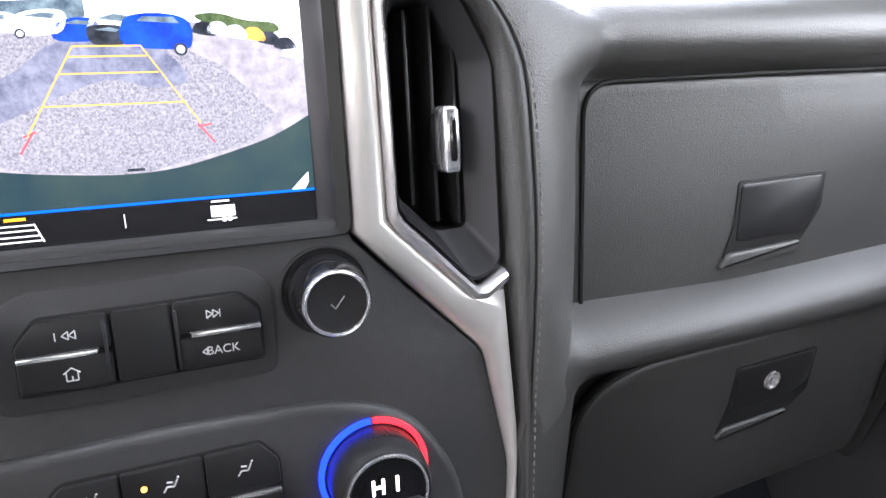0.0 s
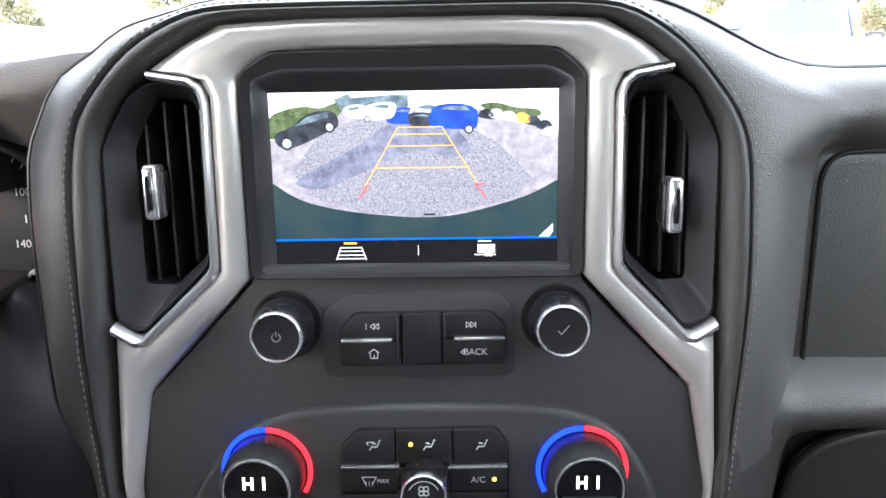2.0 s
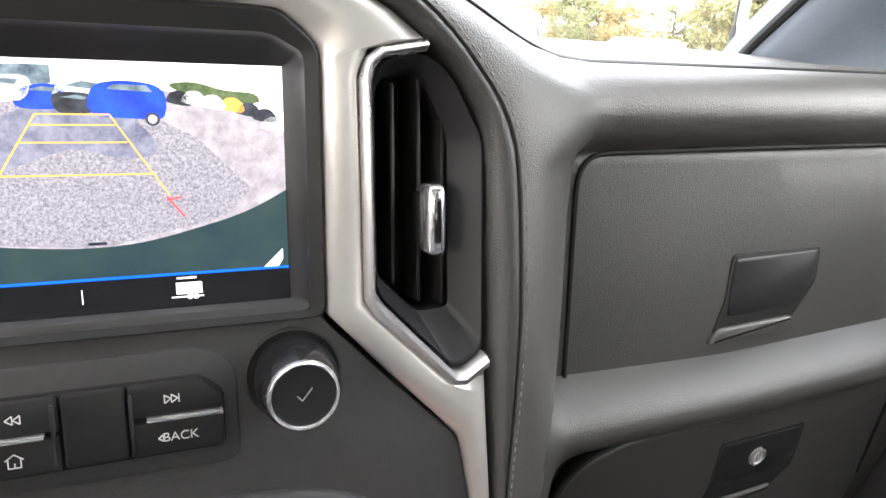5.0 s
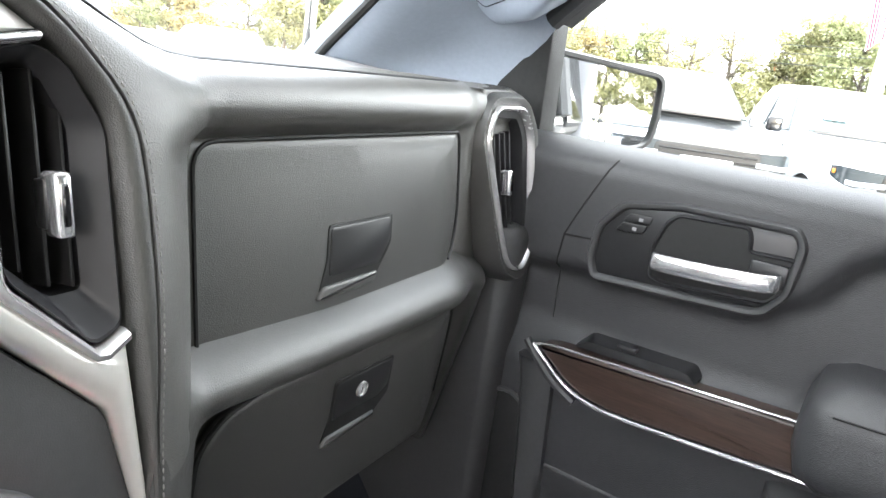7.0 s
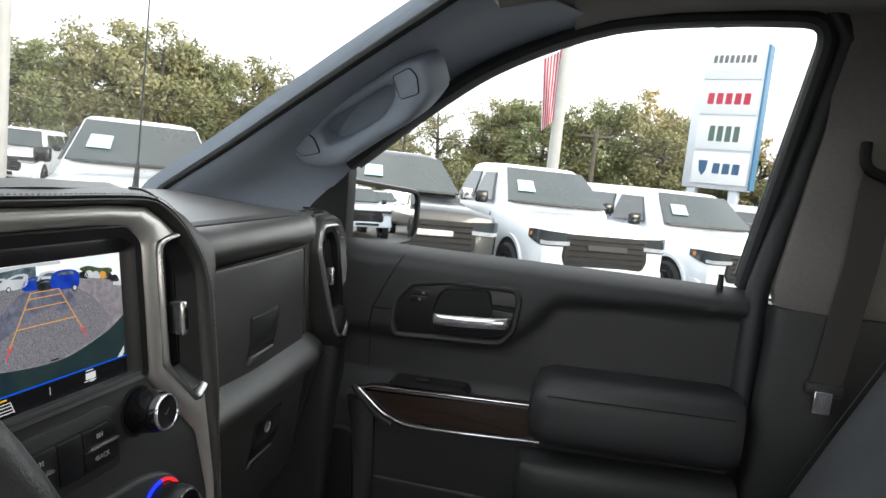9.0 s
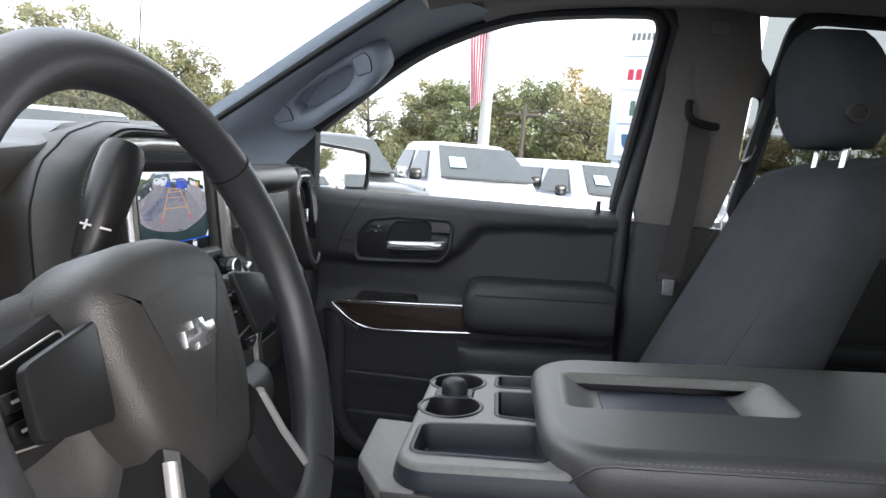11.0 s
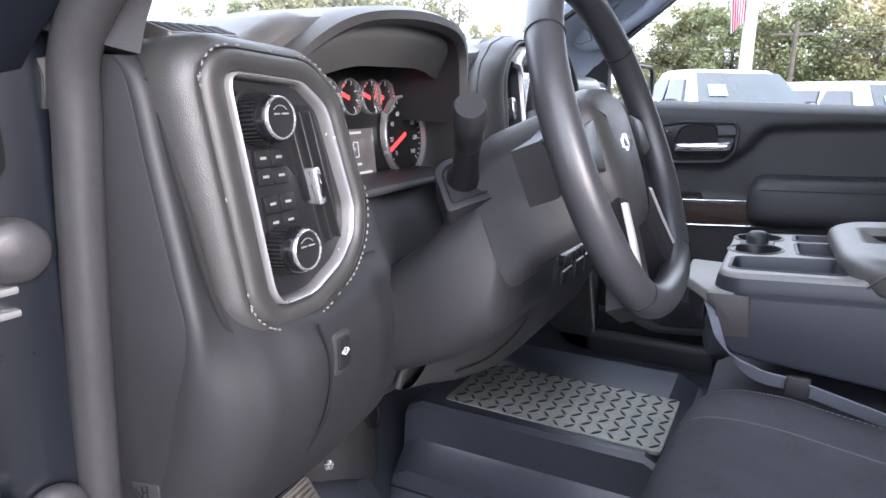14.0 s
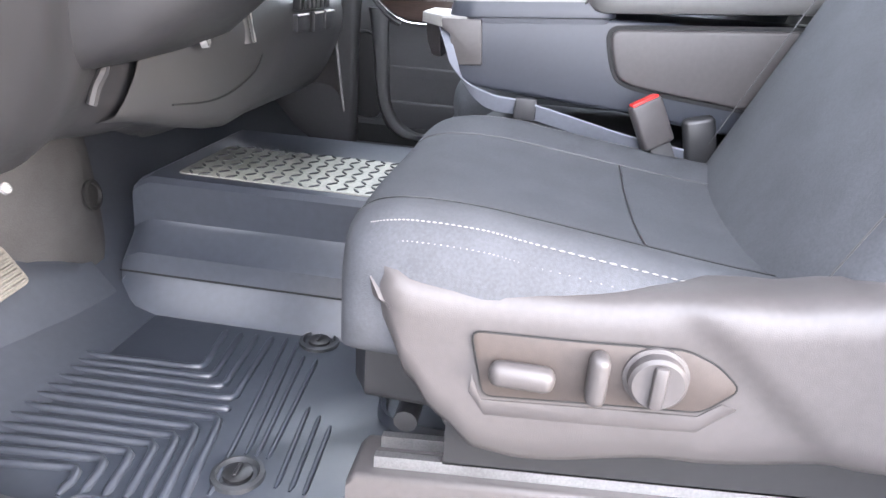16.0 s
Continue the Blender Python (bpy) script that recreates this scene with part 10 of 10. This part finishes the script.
def make_tree(rng, h, spread, mat, n, size, label, bare=0.0):
    tr = thing("tree", label, "tree", (0, 0, 0), "trees beyond the lot")
    bm = bmesh.new()
    lean = rng.normal(size=2) * 0.2
    trunk = [Vector((lean[0] * t * t, lean[1] * t * t, h * 0.75 * t)) for t in [i / 6 for i in range(7)]]
    tube(bm, trunk, [0.20 * h / 9 * (1 - 0.75 * i / 6) + 0.02 for i in range(7)], 8)
    blobs = []
    for k in range(22):
        t0 = 0.28 + 0.72 * rng.random()
        st_ = trunk[min(6, int(t0 * 6))]
        ang = rng.random() * 2 * math.pi
        ln = spread * (0.45 + 0.55 * rng.random()) * (1.15 - 0.5 * t0)
        en = st_ + Vector((math.cos(ang) * ln, math.sin(ang) * ln, ln * (0.35 + 0.6 * rng.random())))
        en.z = min(en.z, h * 0.95)
        mid = st_.lerp(en, 0.5) + Vector((0, 0, -0.1 * ln))
        tube(bm, [st_, mid, en], [0.07 * h / 9, 0.045 * h / 9, 0.015], 5)
        blobs.append((tuple(en), spread * (0.16 + 0.17 * rng.random())))
        blobs.append((tuple(st_.lerp(en, 0.6)), spread * (0.14 + 0.14 * rng.random())))
        for q in range(3):
            e2 = en + Vector(rng.normal(size=3)) * spread * 0.22
            tube(bm, [en.lerp(mid, 0.3), e2], [0.02, 0.008], 4)
    blobs.append(((lean[0], lean[1], h * 0.86), spread * 0.22))
    part("trunk", bm, BARK, tr, "grey trunk and limbs")
    ob = new("crown", leaf_mesh("crown", rng, n, blobs, size, mat))
    ob.parent = tr
    ob["label"] = "loose leafy crown"
    return tr


def tree_copy(tr, m):
    sc = tr.scale
    return copy_thing(tr, m @ Matrix.Diagonal((1 / sc.x, 1 / sc.y, 1 / sc.z, 1)))


rng = np.random.default_rng(7)
kinds = [make_tree(rng, 10.0, 3.6, LEAF_A, 12500, 0.125, "broad green oak beyond the lot"), make_tree(rng, 9.0, 3.3, LEAF_B, 10500, 0.12, "olive green tree beyond the lot"),
         make_tree(rng, 8.6, 3.0, LEAF_C, 7500, 0.12, "yellowing autumn tree beyond the lot"), make_tree(rng, 8.8, 2.6, LEAF_B, 2200, 0.10, "half bare tree with thin limbs")]
spots = []
a_ = 32.0
while a_ < 132:
    spots.append((a_ + rng.normal() * 0.5, 50 + 7 * rng.random(), None))
    a_ += 2.1 + 0.9 * rng.random()
TOP = [(30, 3.6), (38, 3.4), (41, 4.2), (47, 6.2), (49.3, 7.0), (52, 9.2), (54.3, 8.5), (57.3, 7.4), (61, 8.0), (63.2, 6.2), (64.8, 4.8), (70, 4.6), (74.4, 5.2), (77, 6.2), (78.8, 7.6), (81, 6.2), (83.2, 6.9), (85, 6.8), (88, 6.6), (92.4, 7.9), (95.2, 6.9), (97, 6.0), (101, 5.0), (106, 4.2), (112, 5.2), (118, 6.0), (132, 5.0)]
used = [False] * 4
for i, (a, d, _) in enumerate(spots):
    top = lerp(a, TOP) * (0.94 + 0.14 * rng.random())
    k = int(rng.choice([0, 0, 1, 1, 2])) if not 71 < a < 78 else int(rng.choice([3, 3, 2]))
    if a < 65 and k == 2:
        k = 1
    if i < 4:
        k = i
    if 77.6 < a < 80.4:
        k = 3
    hh = d * math.tan(radians(top)) + 1.475 - GZ
    base = (10.0, 9.0, 8.6, 8.8)[k] * 0.97
    s = 1.08 * hh / base
    m = Matrix.Translation(az(a, d, GZ)) @ Matrix.Rotation(rng.random() * 6.28, 4, "Z") @ Matrix.Diagonal((s * 1.05, s * 1.05, s, 1))
    if not used[k]:
        kinds[k].matrix_basis = m
        used[k] = True
    else:
        tree_copy(kinds[k], m)
for i in range(16):
    a, d = 150 + i * 5 + rng.normal() * 1.5, 55 + 10 * rng.random()
    k = int(rng.choice([0, 1, 2]))
    s = 0.8 + 0.35 * rng.random()
    tree_copy(kinds[k], Matrix.Translation(az(a, d, GZ)) @ Matrix.Rotation(rng.random() * 6.28, 4, "Z") @ Matrix.Diagonal((s, s, s, 1)))
for i in range(10):
    a, d = -45 + i * 8 + rng.normal() * 1.5, 52 + 8 * rng.random()
    k = int(rng.choice([0, 1, 2]))
    s = 0.62 + 0.2 * rng.random()
    tree_copy(kinds[k], Matrix.Translation(az(a, d, GZ)) @ Matrix.Rotation(rng.random() * 6.28, 4, "Z") @ Matrix.Diagonal((s, s, s, 1)))
# undergrowth that closes the gaps between the trunks
blobs = [(tuple(az(a, 58 + 6 * rng.random(), 0.4 + 1.4 * rng.random())), 1.6 + 1.0 * rng.random()) for a in np.arange(25, 135, 0.9)]
me = leaf_mesh("undergrowth", rng, 26000, blobs, 0.22, LEAF_B)
tagged(new("undergrowth", me), "dense olive undergrowth along the wood's edge", "bushes", "", "stuff")
blobs = [(tuple(az(a, 74 + 6 * rng.random(), 1.2 + 2.2 * rng.random())), 2.0 + 1.0 * rng.random()) for a in np.arange(25, 135, 1.0)]
me = leaf_mesh("far_wood", rng, 22000, blobs, 0.34, LEAF_A)
tagged(new("far_wood", me), "far wood closing the view behind the trees", "wood", "", "stuff")
